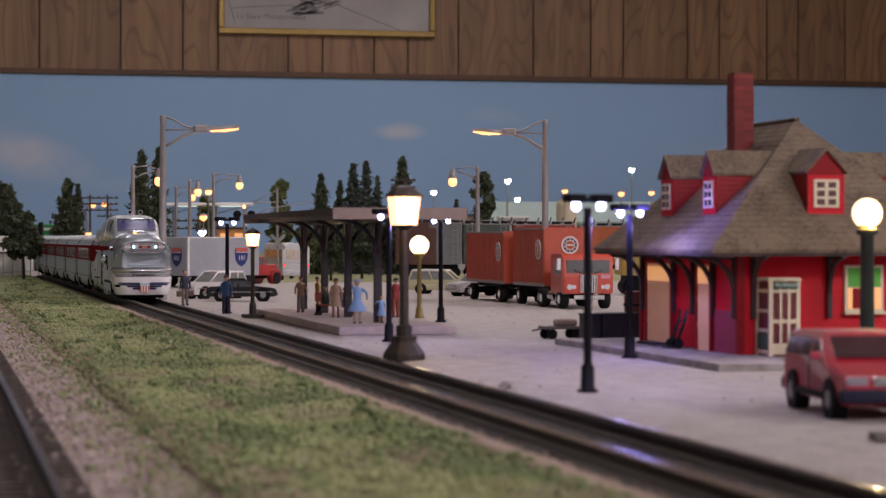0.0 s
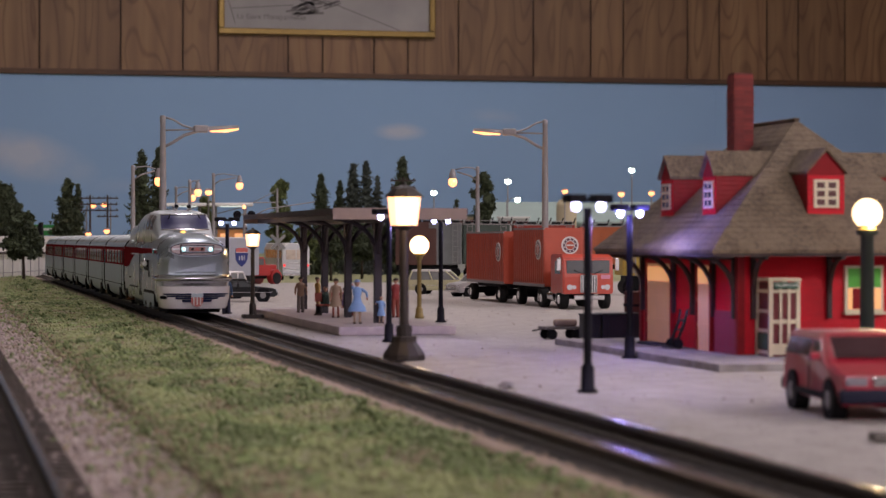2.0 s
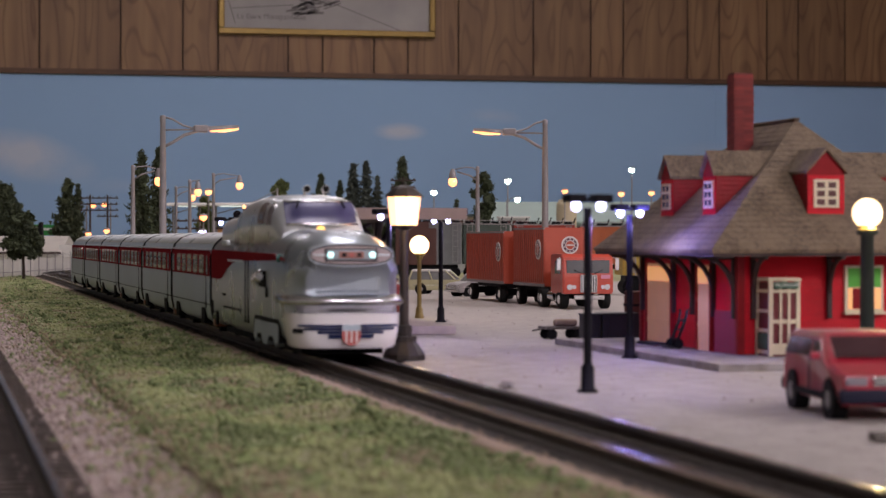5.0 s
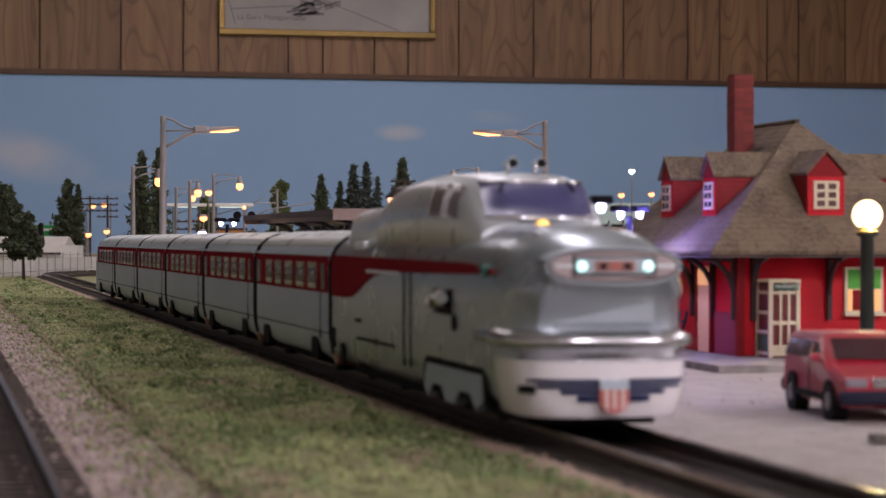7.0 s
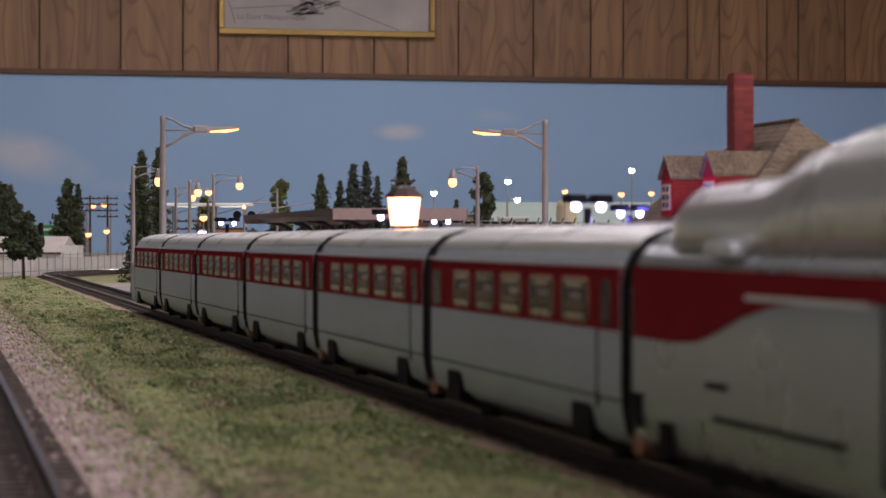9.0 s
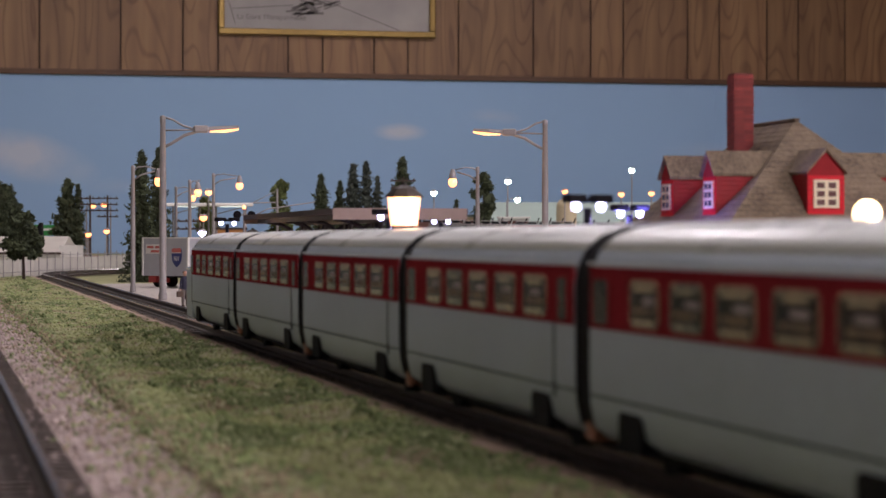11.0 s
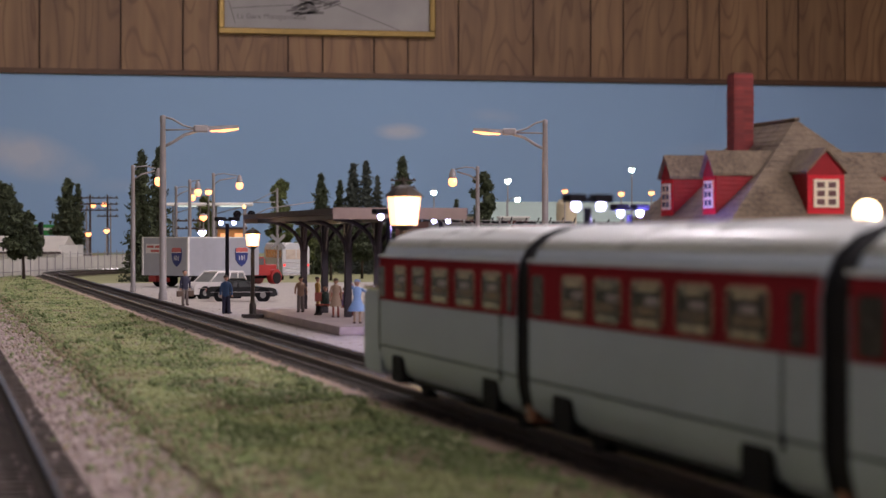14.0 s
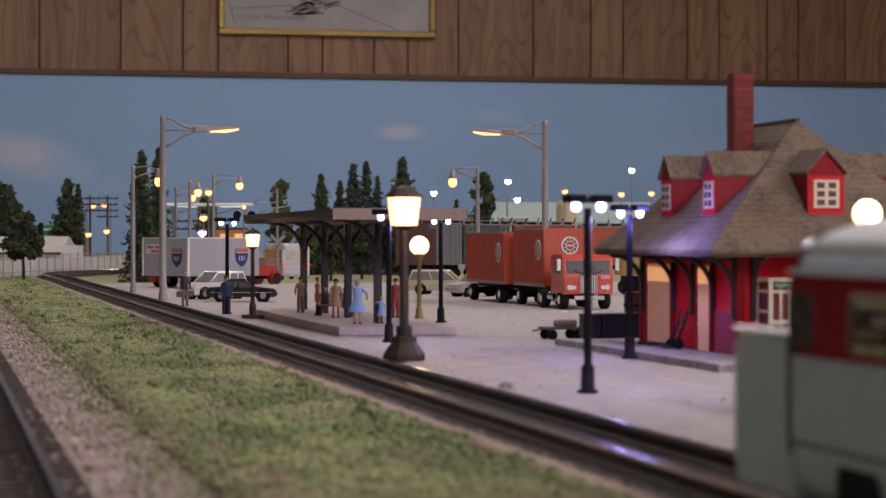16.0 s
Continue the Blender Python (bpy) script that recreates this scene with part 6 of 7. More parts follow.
def freight_car(name, x, y, rz, L, top, paint, label):
    th = thing(name, x, y, 0, rz, label, "freight car", "freight cars in the yard")
    bd = part("body", box(B(), (0, 0, (top + 13) / 2), (L, 34, top - 13)), paint, th, bevel=0.5)
    n = int(L / 9)
    for i in range(n + 1):
        part("rib", box(B(), (-L / 2 + 1.5 + i * (L - 3) / n, -17.3, (top + 13) / 2), (1.0, 0.9, top - 16)), paint, bd)
    part("roof_walk", box(B(), (0, 0, top + 1.0), (L * 0.96, 8, 1.2)), GREYPOLE, th)
    for i in range(5):
        xx = -L * 0.4 + i * L * 0.2
        part("hatch", rbox(B(), (xx, -11, top + 1.6), (min(9, L * 0.14), 7, 2.4), 0.5), DARK, th, "dark roof hatch")
        part("hatch_lid", box(B(), (xx + 6, -11, top + 4.0), (0.8, 6.5, 5.5), ry=18), DARK, th)
    for sx in (-1, 1):
        lad = part("ladder", box(B(), (sx * (L / 2 - 3.6), -18.2, (top + 13) / 2), (0.5, 0.6, top - 12)), GREYPOLE, bd)
        part("ladder_rail", box(B(), (sx * (L / 2 - 8.4), -18.2, (top + 13) / 2), (0.5, 0.6, top - 12)), GREYPOLE, lad)
        for i in range(8):
            part("rung", box(B(), (sx * (L / 2 - 6), -18.3, 15 + i * (top - 17) / 7), (5, 0.5, 0.5)), GREYPOLE, lad)
    part("grab_rail", tube(B(), [(-L * 0.46, -15, top), (-L * 0.46, -15, top + 3.5), (L * 0.46, -15, top + 3.5), (L * 0.46, -15, top)], 0.35, 5), GREYPOLE, th)
    part("eave", box(B(), (0, 0, top), (L + 1, 35.6, 1.0)), GREYPOLE, bd)
    part("underframe", box(B(), (0, 0, 10.5), (L - 6, 20, 4)), DARK, th)
    for sx in (-1, 1):
        tk = part("truck_frame", box(B(), (sx * (L / 2 - 12), -12.2, 6.5), (20, 3, 5), taper=0.8), DARK, th)
        for dx in (-6, 6):
            part("wheel", lathe(B(), [(5.2, -10.5), (5.2, 10.5)], 14, (sx * (L / 2 - 12) + dx, 0, 5.2), "Y"), DARK, tk)


def far_side():
    hop = mat("hopper_grey", (0.17, 0.18, 0.18), 0.6, 0, 0.3, 120)
    grn = mat("dull_green", (0.06, 0.085, 0.07), 0.6, 0, 0.3, 120)
    brn = mat("boxcar_brown", (0.085, 0.03, 0.022), 0.7, 0, 0.3, 120)
    org = mat("reefer_orange", (0.42, 0.10, 0.03), 0.6, 0, 0.2, 120)
    yel = mat("engine_yellow", (0.52, 0.36, 0.04), 0.5, 0, 0.2, 120)
    pal0 = mat("pale_grey_block", (0.42, 0.43, 0.40), 0.7, 0, 0.2, 60)
    red2 = mat("gondola_red", (0.36, 0.035, 0.02), 0.6, 0, 0.3, 120)
    for nm, xx, yy, L, top, p, lb in (("hopper_car", 472, 2104, 46, 52.0, hop, "grey ribbed hopper car in the yard"), ("boxcar", 518, 2096, 44, 51.0, grn, "dull green hopper car with open hatches in the yard"),
                                      ("gondola", 572, 2086, 58, 50.5, red2, "dark red freight car with open hatches in the yard"), ("reefer_car", 640, 2073, 70, 49, org, "orange refrigerator car in the yard")):
        freight_car(nm, xx, yy, -11, L, top, p, lb)
    for xx, yy, w in ((615, 2680, 40), (700, 2690, 36)):
        lb = thing("yard_office", xx, yy, -3.5, -10, "pale grey low building with a row of windows beyond the yard", "building", "yard offices")
        part("wall", box(B(), (0, 0, 33), (w, 30, 66)), pal0, lb)
        part("roof", box(B(), (0, 0, 67), (w + 3, 33, 2)), WHITE, lb)
        for i in range(5):
            part("window", box(B(), (-w * 0.38 + i * w * 0.19, -15.3, 60), (w * 0.13, 0.8, 6)), DARK_PANE, lb)
    freight_car("switch_engine", 522, 1432, -8, 150, 26.5, yel, "yellow diesel switcher standing behind the depot")
    cb2 = thing("caboose", 444, 2070, 0, -11, "dark brown caboose beside the hopper car", "freight car")
    part("body", box(B(), (0, 0, 30), (38, 32, 34)), brn, cb2, bevel=0.4)
    part("cupola", box(B(), (4, 0, 49.5), (16, 26, 7)), brn, cb2, bevel=0.4)
    part("underframe", box(B(), (0, 0, 10.5), (36, 20, 5)), DARK, cb2)
    for sx in (-11, 11):
        part("wheel", lathe(B(), [(5.2, -10.5), (5.2, 10.5)], 14, (sx, 0, 5.2), "Y"), DARK, cb2)
    # pale long building with green roof edge
    pal = mat("pale_green_metal", (0.40, 0.52, 0.47), 0.6, 0, 0.15, 30)
    tanw = mat("tan_building", (0.50, 0.42, 0.28), 0.7, 0, 0.2, 40)
    wsh = thing("engine_shed", 905, 3075, -3.5, -13, "long pale green metal shed behind the yard", "shed")
    part("wall", box(B(), (0, 0, 31), (300, 120, 62)), pal, wsh)
    part("roof", prism(B(), [(-66, 62), (0, 90), (66, 62), (66, 65), (0, 93), (-66, 65)], "X", -155, 155), pal, wsh)
    for i in range(9):
        part("window", box(B(), (-130 + i * 32, -60.4, 53), (18, 1.2, 10)), DARK_PANE, wsh)
    tb = thing("round_tank", 797, 2793, -3.5, 0, "tan round tank with shallow cap", "tank")
    part("shell", lathe(B(), [(13, 0), (13, 82), (12, 84)], 24), tanw, tb)
    part("cap", lathe(B(), [(13.5, 84), (10, 90), (3, 93)], 24), tanw, tb)
    ob = thing("office_building", 652, 2735, -3.5, -10, "long low tan building with a row of windows", "building")
    part("wall", box(B(), (0, 0, 34), (34, 60, 68)), tanw, ob)
    part("roof", box(B(), (0, 0, 69.5), (38, 66, 3)), grn, ob)
    for i in range(4):
        part("window", box(B(), (-12 + i * 8, -30.3, 60), (5.5, 1, 9)), DARK_PANE, ob)
    # warehouse at the far curve
    whm = mat("warehouse_white", (0.70, 0.68, 0.64), 0.8, 0, 0.15, 40, bump=0.1)
    rf = mat("warehouse_roof", (0.62, 0.58, 0.52), 0.8, 0, 0.15, 40)
    wh = thing("warehouse", 62, 2745, -3.5, -13, "white block warehouse with pale roof and dark vent", "warehouse")
    part("wall", box(B(), (0, 0, 12), (200, 120, 24)), whm, wh)
    part("roof", prism(B(), [(-64, 24), (64, 24), (64, 26), (-6, 44), (-64, 26)], "X", -104, 104), rf, wh)
    part("eave", box(B(), (0, -64.6, 24.2), (208, 1.5, 2.2)), BROWN, wh)
    part("vent", prism(B(), [(62, 28), (80, 28), (79, 60), (76, 60)], "Y", -50, -38), DARK, wh)
    part("annex", box(B(), (112, -40, 15), (22, 40, 37)), whm, wh)
    gr = thing("billboard", 150, 2940, -3.5, -10, "green sign board over the warehouse", "sign")
    gm = mat("sign_green_bright", (0.03, 0.30, 0.06), 0.5, 0, 0.2, 40)
    part("panel", box(B(), (0, 0, 52), (52, 2, 14)), gm, gr, bevel=0.3)
    part("lettering_bar", box(B(), (4, -1.2, 53), (26, 0.5, 3)), WHITE, gr)
    for sx in (-1, 1):
        part("post", box(B(), (sx * 20, 0.5, 23), (2, 2, 46)), BARK, gr)
    # low white fence at the curve
    fm = mat("fence_white", (0.66, 0.63, 0.58), 0.8, 0, 0.25, 60)
    fe = thing("fence", 46, 2140, -3.5, 74.5, "weathered white boarded fence along the curve", "fence")
    for i in range(106):
        part("picket", box(B(), (i * 7.1, 3, 10.4 + 0.4 * math.sin(i * 2.3)), (6.8, 0.7, 20.5)), fm, fe)
    for i in range(20):
        part("post", lathe(B(), [(0.5, 0), (0.5, 26), (0.3, 27)], 6, (i * 38, -3, 0)), GREYPOLE, fe)
    for z in (8, 24):
        part("rail", tube(B(), [(-3, -3, z), (752, -3, z)], 0.35, 5), GREYPOLE, fe)
    redp = mat("far_car_red", (0.4, 0.05, 0.04), 0.4, 0, 0.1, 150, coat=0.4)
    whp = mat("far_car_white", (0.6, 0.58, 0.56), 0.4, 0, 0.1, 150, coat=0.4)
    car("sedan", 196, 2850, 165, redp, 50, 20, 9.5, 16, (-17, -10, 6, 13), "red sedan parked beyond the far fence")
    car("sedan", 236, 3000, -15, whp, 50, 20, 9.5, 16, (-17, -10, 6, 13), "white sedan parked beyond the far fence")
    # trees
    T = [(90, 2898, 112, 54, "broad", 0, 0.12), (85.5, 2134, 64, 40, "broad", 0, 0.34), (170, 2884, 116, 46, "conifer", 0, 0.05), (186, 2930, 112, 26, "conifer", 0, 0.05), (196.6, 2160, 125, 33, "conifer", 0, 0.02), (217, 2207, 130, 28, "conifer", 0, 0.02),
         (298.6, 2496, 89, 35, "broad", 1, 0.1), (393, 2577, 111, 34, "broad", 1, 0.05), (439, 2566, 116, 33, "conifer", 0, 0.05), (478, 2660, 111, 25, "conifer", 0, 0.05), (484.5, 2607, 129, 36, "conifer", 2, 0.04),
         (518, 2702, 136, 30, "conifer", 2, 0.04), (502.6, 2552, 113, 24, "conifer", 2, 0.04), (530.5, 2545, 135, 40, "conifer", 0, 0.04), (645, 2622, 122, 40, "broad", 0, 0.05), (637, 2727, 90, 19, "conifer", 0, 0.05),
         (381, 2170, 56, 33, "broad", 0, 0.3), (429, 2261, 58, 34, "broad", 0, 0.3), (437, 2157, 56, 31, "broad", 0, 0.3), (472, 2200, 56, 30, "broad", 0, 0.3), (381, 2323, 56, 29, "broad", 1, 0.3)]
    for i, (x, y, hh, w, sh, lf, tk) in enumerate(T):
        tree(x, y, hh, w, sh, LEAF[lf], 20 + i, ("dark ragged model conifer behind the lot" if sh == "conifer" else "bushy green model tree with short trunk"), tk)
    # poles and lights beyond the lot
    utility_pole(194, 2827, 95, 3, 0, "brown wooden utility pole with crossarms")
    utility_pole(215, 2822, 95, 4, 4, "brown wooden utility pole with crossarms by the curve")
    utility_pole(247, 2200, 62, 2, 2, "brown wooden utility pole behind the silver trailer")
    utility_pole(470, 2252, 104, 2, -10, "brown wooden utility pole behind the shelter")
    for x, y, z, m, rz, rch in ((190, 2835, 81, SODIUM, 0, 8), (224, 2890, 83, SODIUM, 175, 8), (191, 2815, 45, SODIUM, 0, 0), (213, 2810, 49, SODIUM, 0, 0), (260, 2197, 60, SODIUM, 0, 0), (247, 2097, 45, LED, 0, 0), (277, 2296, 87, SODIUM, 0, 0),
                                (631, 2830, 99, MERCURY, 0, 0), (736, 2858, 115, MERCURY, 0, 0), (734, 2855, 91, MERCURY, -13, 14), (664, 2208, 51, MERCURY, 0, 0), (909, 2870, 131, MERCURY, 0, 0), (740, 2600, 96, SODIUM, 0, 0), (776, 2490, 91, SODIUM, 0, 0), (841, 2578, 94, SODIUM, 0, 0)):
        yard_light(x, y, z + 3.5, m, rz, "slim yard lamp with a bright glowing bulb", 4.6 if m is MERCURY else 4.2, rch)
    # crossing signal with two lamp discs and crossbuck
    cs = thing("crossing_signal", 258, 1890, -3.5, 0, "silver railway crossing signal with twin black lamp discs", "railway signal")
    part("mast", lathe(B(), [(1.2, 0), (1.0, 66)], 10), GREYPOLE, cs)
    for sx in (-1, 1):
        d = part("lamp_disc", lathe(B(), [(3.4, -1.2), (3.4, 0.2)], 18, (sx * 6, 0, 61), "Y"), BLACKPOLE, cs)
        part("lamp_hood", lathe(B(), [(1.6, -3.2), (1.9, -1.0)], 12, (sx * 6, 0, 61), "Y"), BLACKPOLE, d)
    part("lamp_bar", box(B(), (0, 0, 61), (12, 1.2, 1.2)), GREYPOLE, cs)
    part("top_lamp", lathe(B(), [(1.4, 66), (1.5, 68), (0.6, 69)], 10), SODIUM, cs, "small lit amber lamp")
    part("catenary_arm", tube(B(), [(0, 0, 56), (20, 0, 66), (60, 0, 72)], 0.5, 5), GREYPOLE, cs)
    cb = thing("crossbuck", 293, 1933, -3.5, 0, "dull white crossbuck sign on a post", "railway sign")
    part("post", lathe(B(), [(1.0, 0), (0.9, 44)], 8), GREYPOLE, cb)
    for a in (45, -45):
        part("blade", box(B(), (0, -1.2 + a * 0.008, 38), (17, 0.6, 2.6), ry=a), mat("dull_white", (0.28, 0.28, 0.27), 0.8, 0, 0.3, 200), cb)
    mm = thing("signal_mast", 345, 2280, -3.5, 0, "grey trackside mast with long arms", "mast")
    part("mast", lathe(B(), [(1.5, 0), (1.2, 92)], 8), GREYPOLE, mm)
    part("arm", tube(B(), [(0, 0, 78), (-40, 0, 77)], 0.6, 5), GREYPOLE, mm)
    part("arm", tube(B(), [(0, 0, 90), (-28, 0, 76)], 0.4, 5), GREYPOLE, mm)


def service_station():
    """Two lit white canopies and an orange kiosk beyond the silver trailer."""
    strip = mat("lit_strip", (0.9, 0.95, 0.9), 0.4, emit=(0.85, 1.0, 0.92), watts=0.9)
    for x, y, w in ((255, 2300, 40), (299, 2290, 44)):
        th = thing("station_canopy", x, y, -3.5, -6, "white flat canopy on thin posts, lit below", "canopy", "service station canopies")
        part("slab", rbox(B(), (0, 0, 75.5), (w, 34, 3.2), 0.6), WHITE, th)
        part("light_strip", box(B(), (0, -12, 73.4), (w * 0.5, 3, 0.8)), strip, th, "glowing white light strip")
        for sx in (-1, 1):
            part("post", lathe(B(), [(1.0, 0), (1.0, 74)], 8, (sx * w * 0.34, 4, 0)), GREYPOLE, th)
        part("brace", tube(B(), [(-w * 0.34, 4, 66), (w * 0.34, 4, 74)], 0.5, 5), GREYPOLE, th)
    ko = thing("kiosk", 293, 2238, -3.5, -8, "orange kiosk with a dark roof behind the trailer", "kiosk")
    part("wall", box(B(), (0, 0, 25), (28, 22, 50)), mat("kiosk_orange", (0.55, 0.24, 0.06), 0.6, 0, 0.2, 100), ko, bevel=0.4)
    part("roof", box(B(), (0, 0, 51), (31, 25, 2)), BROWN, ko)
    for sx in (-7, 7):
        part("window", box(B(), (sx, -11.2, 42), (8, 0.8, 8)), LIT_PANE, ko)


# ---- small things round the depot ----
def depot_things():
    wood = mat("cart_wood", (0.13, 0.115, 0.10), 0.8, 0, 0.3, 300)
    ct = thing("baggage_cart", 228, 806, 0, 6, "grey wooden platform baggage cart with a sack", "baggage cart")
    part("deck", rbox(B(), (0, 0, 4.2), (15, 9, 1.0), 0.2), wood, ct)
    for sx in (-5, 5):
        for sy in (-3.6, 3.6):
            part("wheel", lathe(B(), [(1.9, sy - 0.5), (1.9, sy + 0.5)], 14, (sx, 0, 1.9), "Y"), DARK, ct)
    part("drawbar", tube(B(), [(-7, 0, 4), (-11.5, 0, 3.2)], 0.35, 6), wood, ct)
    sk = thing("sack", 229.5, 806, 4.7, 0, "tan stuffed sack lying on the cart", "sack")
    part("cloth", rbox(B(), (0, 0, 1.3), (8.4, 5, 2.6), 1.0, segs=3), mat("sack_tan", (0.34, 0.25, 0.18), 0.9, 0, 0.2, 300), sk)
    ct2 = thing("flat_trolley", 240, 798, 0, 4, "low grey wooden trolley beside the crates", "trolley")
    part("deck", rbox(B(), (0, 0, 3.0), (9, 8, 1.0), 0.2), wood, ct2)
    for sx in (-3, 3):
        part("runner", box(B(), (sx, 0, 1.25), (1.4, 7.6, 2.5)), DARK, ct2)
    blk = mat("crate_black", (0.013, 0.014, 0.018), 0.5, 0, 0.3, 200)
    for x, y, w, h2 in ((229.0, 772, 5.2, 11.8), (239.0, 772, 13.6, 12.0)):
        cr = thing("baggage_crate", x, y, 0, 0, "large black baggage crate beside the depot walk", "crate")
        part("box", rbox(B(), (0, 0, (h2 - 2) / 2), (w, 10, h2 - 2), 0.4), blk, cr)
        part("lid", rbox(B(), (0, 0, h2 - 1.7), (w + 0.6, 10.6, 0.9), 0.3), blk, cr)
        for sx in (-1, 1):
            part("batten", box(B(), (sx * w * 0.3, -5.2, (h2 - 2) / 2), (0.9, 0.5, h2 - 3)), blk, cr)
    gm = mat("hand_truck_green", (0.01, 0.06, 0.03), 0.5, 0, 0.2, 300)
    wl = thing("wagon_wheel", 250.0, 772, 0, 0, "green spoked cart wheel leaning by the crates", "cart wheel")
    part("rim", tube(B(), [(4.2 * math.cos(a), 0, 4.6 + 4.2 * math.sin(a)) for a in [2 * math.pi * i / 18 for i in range(19)]], 0.45, 6), gm, wl)
    for i in range(4):
        a = math.pi * i / 4
        part("spoke", tube(B(), [(-4 * math.cos(a), 0, 4.6 - 4 * math.sin(a)), (4 * math.cos(a), 0, 4.6 + 4 * math.sin(a))], 0.25, 5), gm, wl)
    part("hub", lathe(B(), [(1.0, -0.6), (1.0, 0.6)], 10, (0, 0, 4.6), "Y"), gm, wl)
    rb = thing("wooden_box", 252.0, 786, 0, 8, "tall reddish-brown wooden box behind the green cart wheel", "box")
    part("box", rbox(B(), (0, 0, 9), (9, 8, 18), 0.4), mat("box_rust", (0.14, 0.035, 0.022), 0.8, 0, 0.35, 300), rb)
    for z in (5, 13):
        part("band", box(B(), (0, 0, z), (9.4, 8.4, 0.9)), DARK, rb)
    dk = mat("hand_truck_dark", (0.012, 0.025, 0.02), 0.5, 0, 0.2, 300)
    ht = thing("hand_truck", 234.6, 689, 2.0, -80, "dark green hand truck leaning on the depot wall", "hand truck")
    for sx in (-2, 2):
        part("side_rail", tube(B(), [(sx, -3.0, 0.6), (sx, 0.4, 8.6), (sx * 1.2, 1.2, 12.4)], 0.5, 6), dk, ht)
        part("wheel", lathe(B(), [(1.6, sx * 1.3 - 0.4), (1.6, sx * 1.3 + 0.4)], 12, (0, -2.2, 1.6), "X"), DARK, ht)
    for z in (3, 6, 9):
        part("rung", tube(B(), [(-2, -2.6 + z * 0.36, z), (2, -2.6 + z * 0.36, z)], 0.4, 6), dk, ht)
    part("toe_plate", box(B(), (0, -4.2, 0.5), (5, 2.6, 0.5)), dk, ht)
    mt = thing("door_mat", 233.6, 716, 2.0, 0, "dark mat before the freight door", "mat")
    part("mat", rbox(B(), (0, 0, 0.5), (5, 16, 0.8), 0.3), mat("mat_dark", (0.03, 0.03, 0.05), 0.9, 0, 0.3, 300), mt)
    bn = thing("planter", 280, 640, 2.0, 0, "long dark green planter by the depot wall", "planter")
    part("box", rbox(B(), (0, 0, 2.6), (24, 5, 5.2), 0.5), mat("planter_green", (0.012, 0.035, 0.02), 0.7, 0, 0.3, 300), bn)
    sl = thing("timber", 174.5, 384, 0, -6, "weathered grey timber lying on the lot", "timber")
    part("beam", rbox(B(), (6, 0, 0.9), (26, 4, 1.6), 0.3), wood, sl)
    db = thing("rubble", 140, 545, 0, 20, "small heap of grey rubble by the track", "rubble")
    for i, (a, b2, c2) in enumerate(((0, 0, 1.3), (1.6, 0.5, 0.9), (-1.5, 0.3, 0.8), (0.5, -1.3, 0.7))):
        part("stone", rbox(B(), (a, b2, c2 * 0.6), (c2 * 1.8, c2 * 1.5, c2 * 1.3), c2 * 0.4, rz=30 * i), WALK, db)


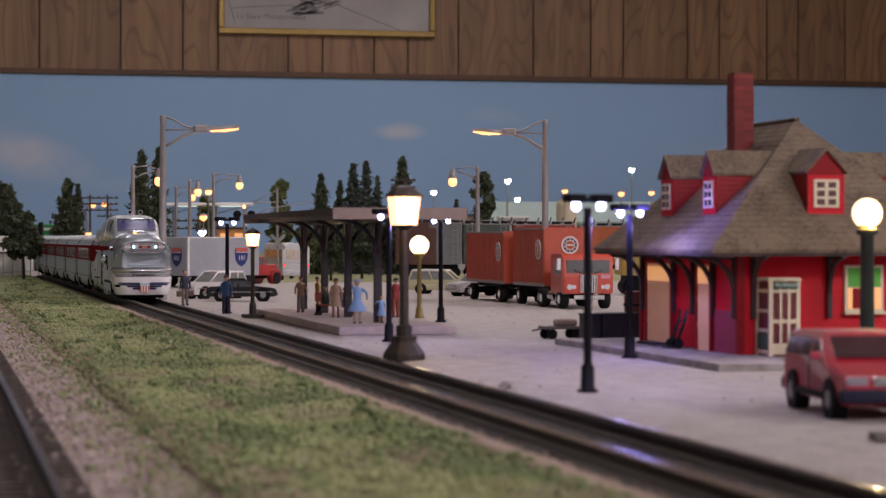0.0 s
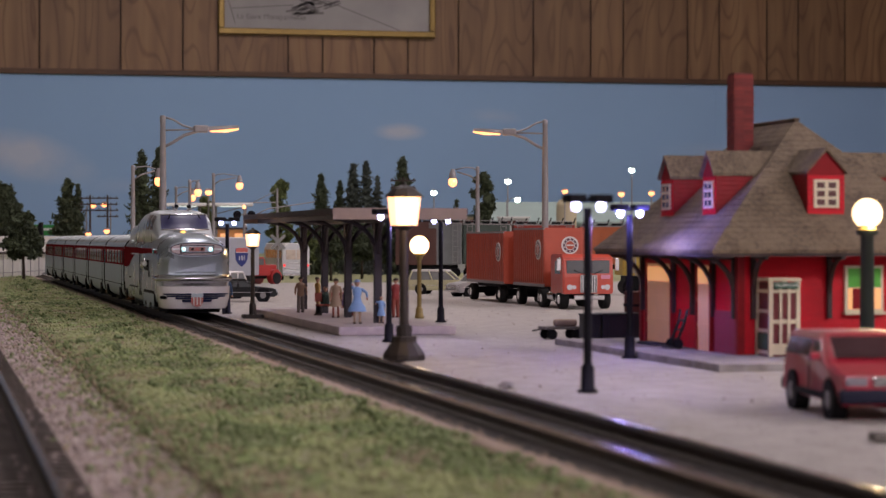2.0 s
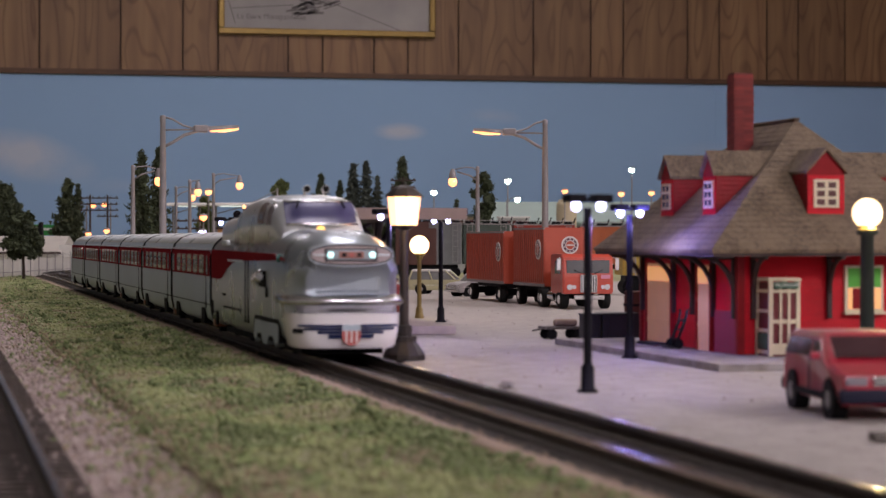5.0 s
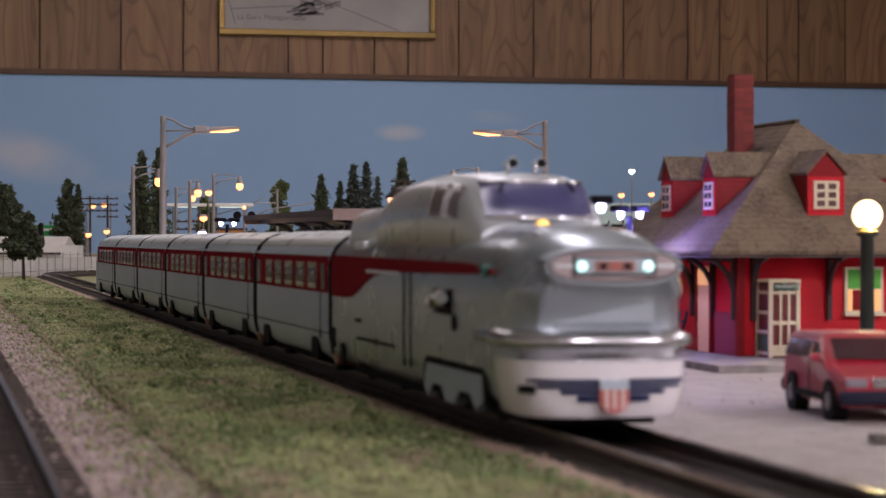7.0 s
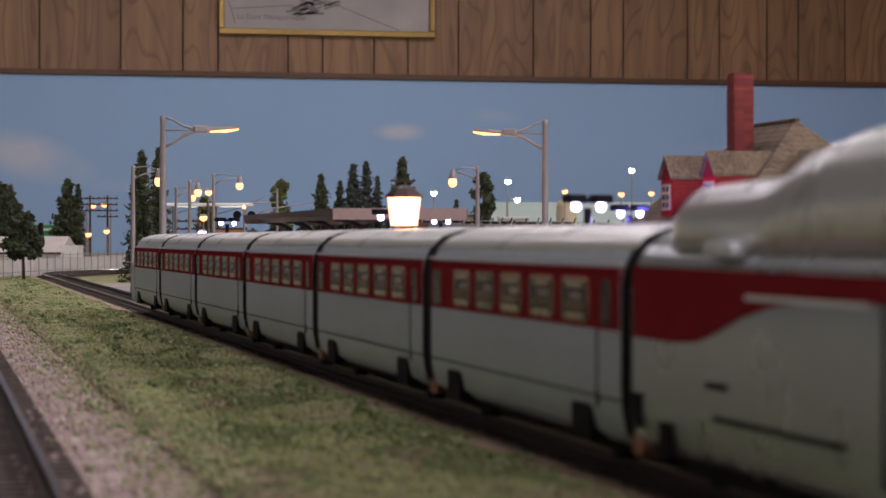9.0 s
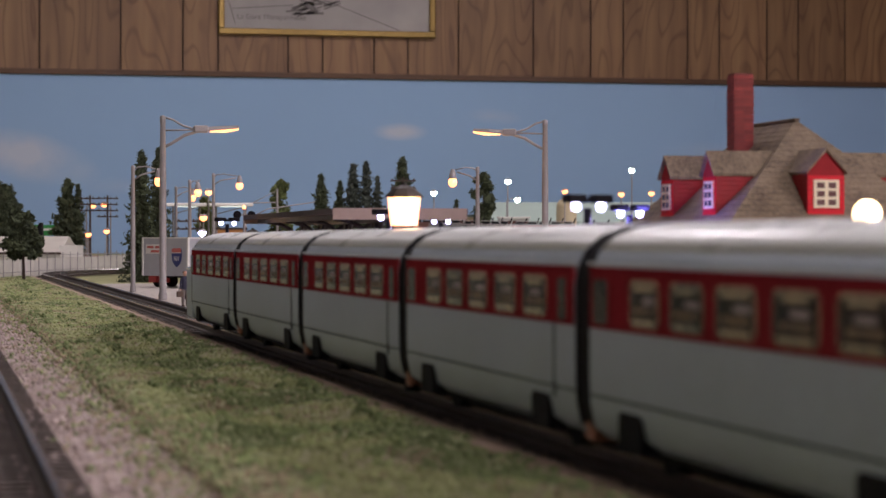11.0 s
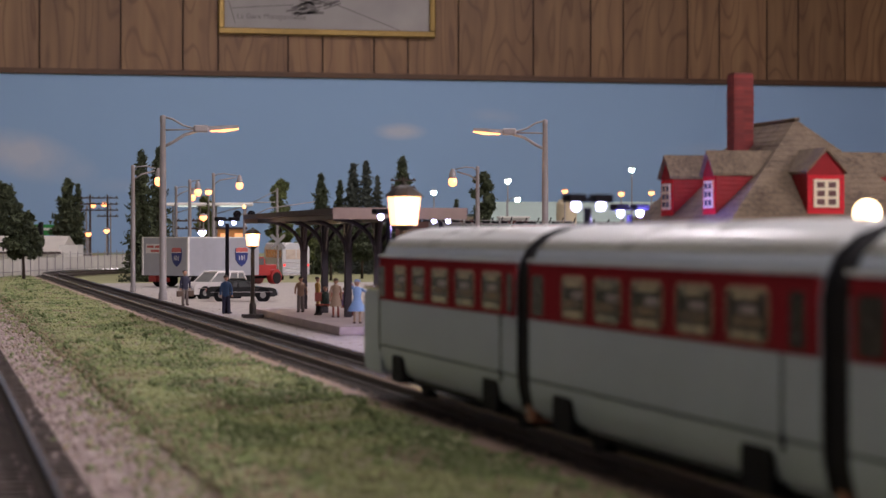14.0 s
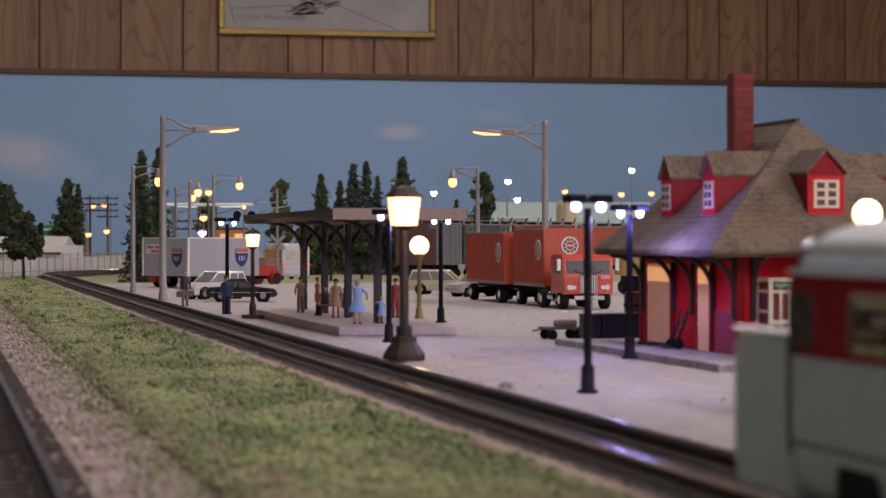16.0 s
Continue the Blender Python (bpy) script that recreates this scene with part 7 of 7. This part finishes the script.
def turf_detail():
    rnd = np.random.RandomState(11)

    def at_height(x, y):
        return -0.4 + 1.1 * noise.noise(Vector((x * 0.06, y * 0.04, 3))) + 0.7 * noise.noise(Vector((x * 0.25, y * 0.2, 9)))
    sets = {0: [], 1: [], 2: [], 3: []}
    n = 42000
    ys = 260 * (2300 / 260) ** rnd.rand(n)
    xs = 41 + 57.5 * rnd.rand(n)
    for x, y in zip(xs, ys):
        q = 1.5 * noise.noise(Vector((x * 0.05, y * 0.02, 1))) + 0.7 * noise.noise(Vector((x * 0.2, y * 0.08, 7))) + rnd.normal(0, 0.13)
        edge = min((x - 41) / 13, (99.5 - x) / 7)
        if edge < 1 and rnd.rand() > edge:
            sets[3 if rnd.rand() < 0.6 else 2].append((x, y, at_height(x, y)))
            continue
        if noise.noise(Vector((x * 0.07, y * 0.03, 21))) + rnd.normal(0, 0.22) > 0.36:
            sets[3].append((x, y, at_height(x, y)))
            continue
        sets[0 if q > 0.06 else (1 if q > -0.34 else 2)].append((x, y, at_height(x, y) + 0.1))
    for x, y in zip(46 - np.abs(rnd.normal(0, 9, 5000)), 240 * (1900 / 240) ** rnd.rand(5000)):
        sets[int(rnd.choice([0, 1, 2, 3, 3]))].append((x, y, -1.0))
    mats = (mat("turf_olive", (0.315, 0.345, 0.15), 0.95, 0, 0.4, 500), mat("turf_green", (0.225, 0.285, 0.105), 0.95, 0, 0.4, 500), mat("turf_dark", (0.15, 0.19, 0.072), 0.95, 0, 0.4, 500), mat("turf_earth", (0.28, 0.215, 0.135), 0.95, 0, 0.4, 500))
    for i, (lb, sz) in enumerate((("pale olive turf crumbs", 0.52), ("green turf crumbs", 0.56), ("dark green turf tufts", 0.62), ("brown earth crumbs", 0.5))):
        clumps("turf_crumbs", sets[i], sz, mats[i], lb + " on the strip", "turf", 5 + i)
    big = [(x, y, at_height(x, y) + 0.3) for x, y in zip(rnd.uniform(40, 97, 90), 420 * (2200 / 420) ** rnd.rand(90))]
    tufts = [(x + rnd.normal(0, 0.9), y + rnd.normal(0, 1.6), z + abs(rnd.normal(0, 0.6))) for x, y, z in big for k in range(9)]
    clumps("turf_tufts", tufts, 0.8, mats[2], "dark green tufts standing in the turf", "turf", 19)
    pts = [(x, y, -1.2) for x, y in zip(rnd.uniform(14, 53, 11000), 240 * (1500 / 240) ** rnd.rand(11000))]
    clumps("ballast_stones", pts, 0.5, BALLAST, "pinkish-grey ballast stones beside the track", "ballast", 15)
    pts = [(x, y, -0.9) for x, y in zip(np.concatenate([rnd.uniform(98, 105, 6000), rnd.uniform(100, 103, 2000)]), 240 * (2200 / 240) ** rnd.rand(8000))]
    clumps("earth_crumbs", pts, 0.5, EARTH, "brown earth crumbs along the track edge", "earth", 16)
    pts = [(x, y, 0.1) for x, y in zip(131 + 420 * rnd.rand(300) ** 1.6, 420 * (1500 / 420) ** rnd.rand(300))]
    clumps("lot_debris", pts, 0.27, mat("debris_brown", (0.17, 0.135, 0.10), 0.9, 0, 0.4, 300), "dark crumbs and twigs scattered on the lot", "debris", 18)
    pts = [(x, y, 0.05) for x, y in zip(131 + 500 * rnd.rand(2400) ** 2, 330 * (1700 / 330) ** rnd.rand(2400))]
    clumps("lot_grit", pts, 0.2, mat("grit", (0.36, 0.32, 0.28), 0.9, 0, 0.4, 300), "loose grit on the plaster lot", "grit", 17)


# ---- build ----
room()
ceiling_lights()
ground()
spread("lot", 129.5, 1500, -300, 1900, 120, 200, lambda x, y: -0.1 + 0.25 * noise.noise(Vector((x * 0.02, y * 0.02, 0))) + (0 if x > 132 else -0.3), LOT, "pale sandy plaster parking lot", "lot", edge=1.5)
spread("grass_strip", 44, 101, 100, 2330, 34, 700, lambda x, y: -0.4 + 1.1 * noise.noise(Vector((x * 0.06, y * 0.04, 3))) + 0.7 * noise.noise(Vector((x * 0.25, y * 0.2, 9))), TURF, "green-brown turf strip between the tracks", "grass", edge=3)
spread("ballast_strip", -60, 51, 100, 2330, 30, 300, lambda x, y: -1.4 + 0.6 * noise.noise(Vector((x * 0.12, y * 0.1, 5))), BALLAST, "pinkish-grey ballast beside the track", "ballast", edge=1)
spread("earth_edge", 95.5, 103.5, 100, 2300, 6, 500, lambda x, y: -0.25 + 0.35 * noise.noise(Vector((x * 0.3, y * 0.1, 8))), EARTH, "brown earth edge beside the track", "earth", edge=3)
spread("trackbed", 99, 131, 100, 2280, 16, 500, lambda x, y: -0.62 + 0.25 * noise.noise(Vector((x * 0.3, y * 0.1, 2))), TRACKBED, "dark brown track bed", "trackbed")
depot()
shelter()
layout_lights()
TRAIN = {}


def make_train():
    TRAIN["loco"] = locomotive()
    TRAIN["tail"] = tail_coach()
    first = coach()
    TRAIN["coach1"] = first
    for i in range(2, 6):
        TRAIN["coach%d" % i] = copy_thing(first, Matrix.Identity(4))


make_train()
WHITE_CAR = mat("car_white", (0.62, 0.60, 0.58), 0.35, 0, 0.08, 150, coat=0.5)
BLACK_CAR = mat("car_black", (0.006, 0.007, 0.008), 0.22, 0, 0.2, 150)
CREAM_CAR = mat("car_cream", (0.52, 0.50, 0.30), 0.35, 0, 0.1, 150, coat=0.5)
GREY_CAR = mat("car_grey", (0.40, 0.38, 0.38), 0.35, 0, 0.1, 150, coat=0.5)
car("station_wagon", 172, 1402, 208, WHITE_CAR, 41, 18, 10.4, 16.8, (-19.5, -17.5, 2, 8.5), "white compact wagon parked by the track", r=3.6)
car("convertible", 181.6, 1341, -8, BLACK_CAR, 42, 18, 8.8, 13.2, (-11, -7, 2, 7), "low black sports coupe parked on the lot", r=3.6, glass=BLACK_CAR)
car("station_wagon", 338, 1490, -25, CREAM_CAR, 44, 19, 9.6, 16.2, (-21, -19, 4, 11), "cream fifties station wagon with white roof on the lot", r=3.3, top=WHITE_CAR)
car("sedan", 349, 1428, 196, GREY_CAR, 42, 18, 9.6, 16.6, (-17, -11, 4, 10), "grey small sedan behind the orange trailer", r=3.3)
red_van()
orange_trailer(337.6, 1268, 1360, 41.4, "orange-red ribbed cargo trailer with round emblem")
orange_trailer(340.5, 1190, 1256, 43.2, "orange-red short cargo trailer behind the tractor")
cabover()
silver_trailer()
red_tractor()
bus()
figures()
far_side()
service_station()
depot_things()
turf_detail()
track("railway_track", on_track, "dark main line track with polished rails on brown ties", 0.1, 3.4)
track("siding_track", lambda s: (Vector((0.009, s, 0)), 0.0), "grey-brown siding track with worn rails", 0.1, 1.2, near=(0.2, 0.9))


def motions():
    times = [i * 0.5 for i in range(33)]
    for n in range(1, 6):
        rows = []
        for t in times:
            (a, _), (b, _) = on_track(joint_s(t, n)), on_track(joint_s(t, n - 1))
            d = b - a
            c = (a + b) / 2
            rows.append((t, pose(c.x, c.y, 0, 0, 0, -math.degrees(math.atan2(d.x, d.y)))))
        walk(TRAIN["coach%d" % n], rows)
    rows = []
    for t in times:
        s = joint_s(t, 0)
        (a, _), (b, _) = on_track(s), on_track(s + 0.132)
        d = b - a
        c = a + d.normalized() * 0.0665
        rows.append((t, pose(c.x, c.y, 0, 0, 0, -math.degrees(math.atan2(d.x, d.y)))))
    walk(TRAIN["tail"], rows)
    walk(TRAIN["loco"], [(t, pose(TRACK_X, joint_s(t, 5), 0)) for t in times])


motions()
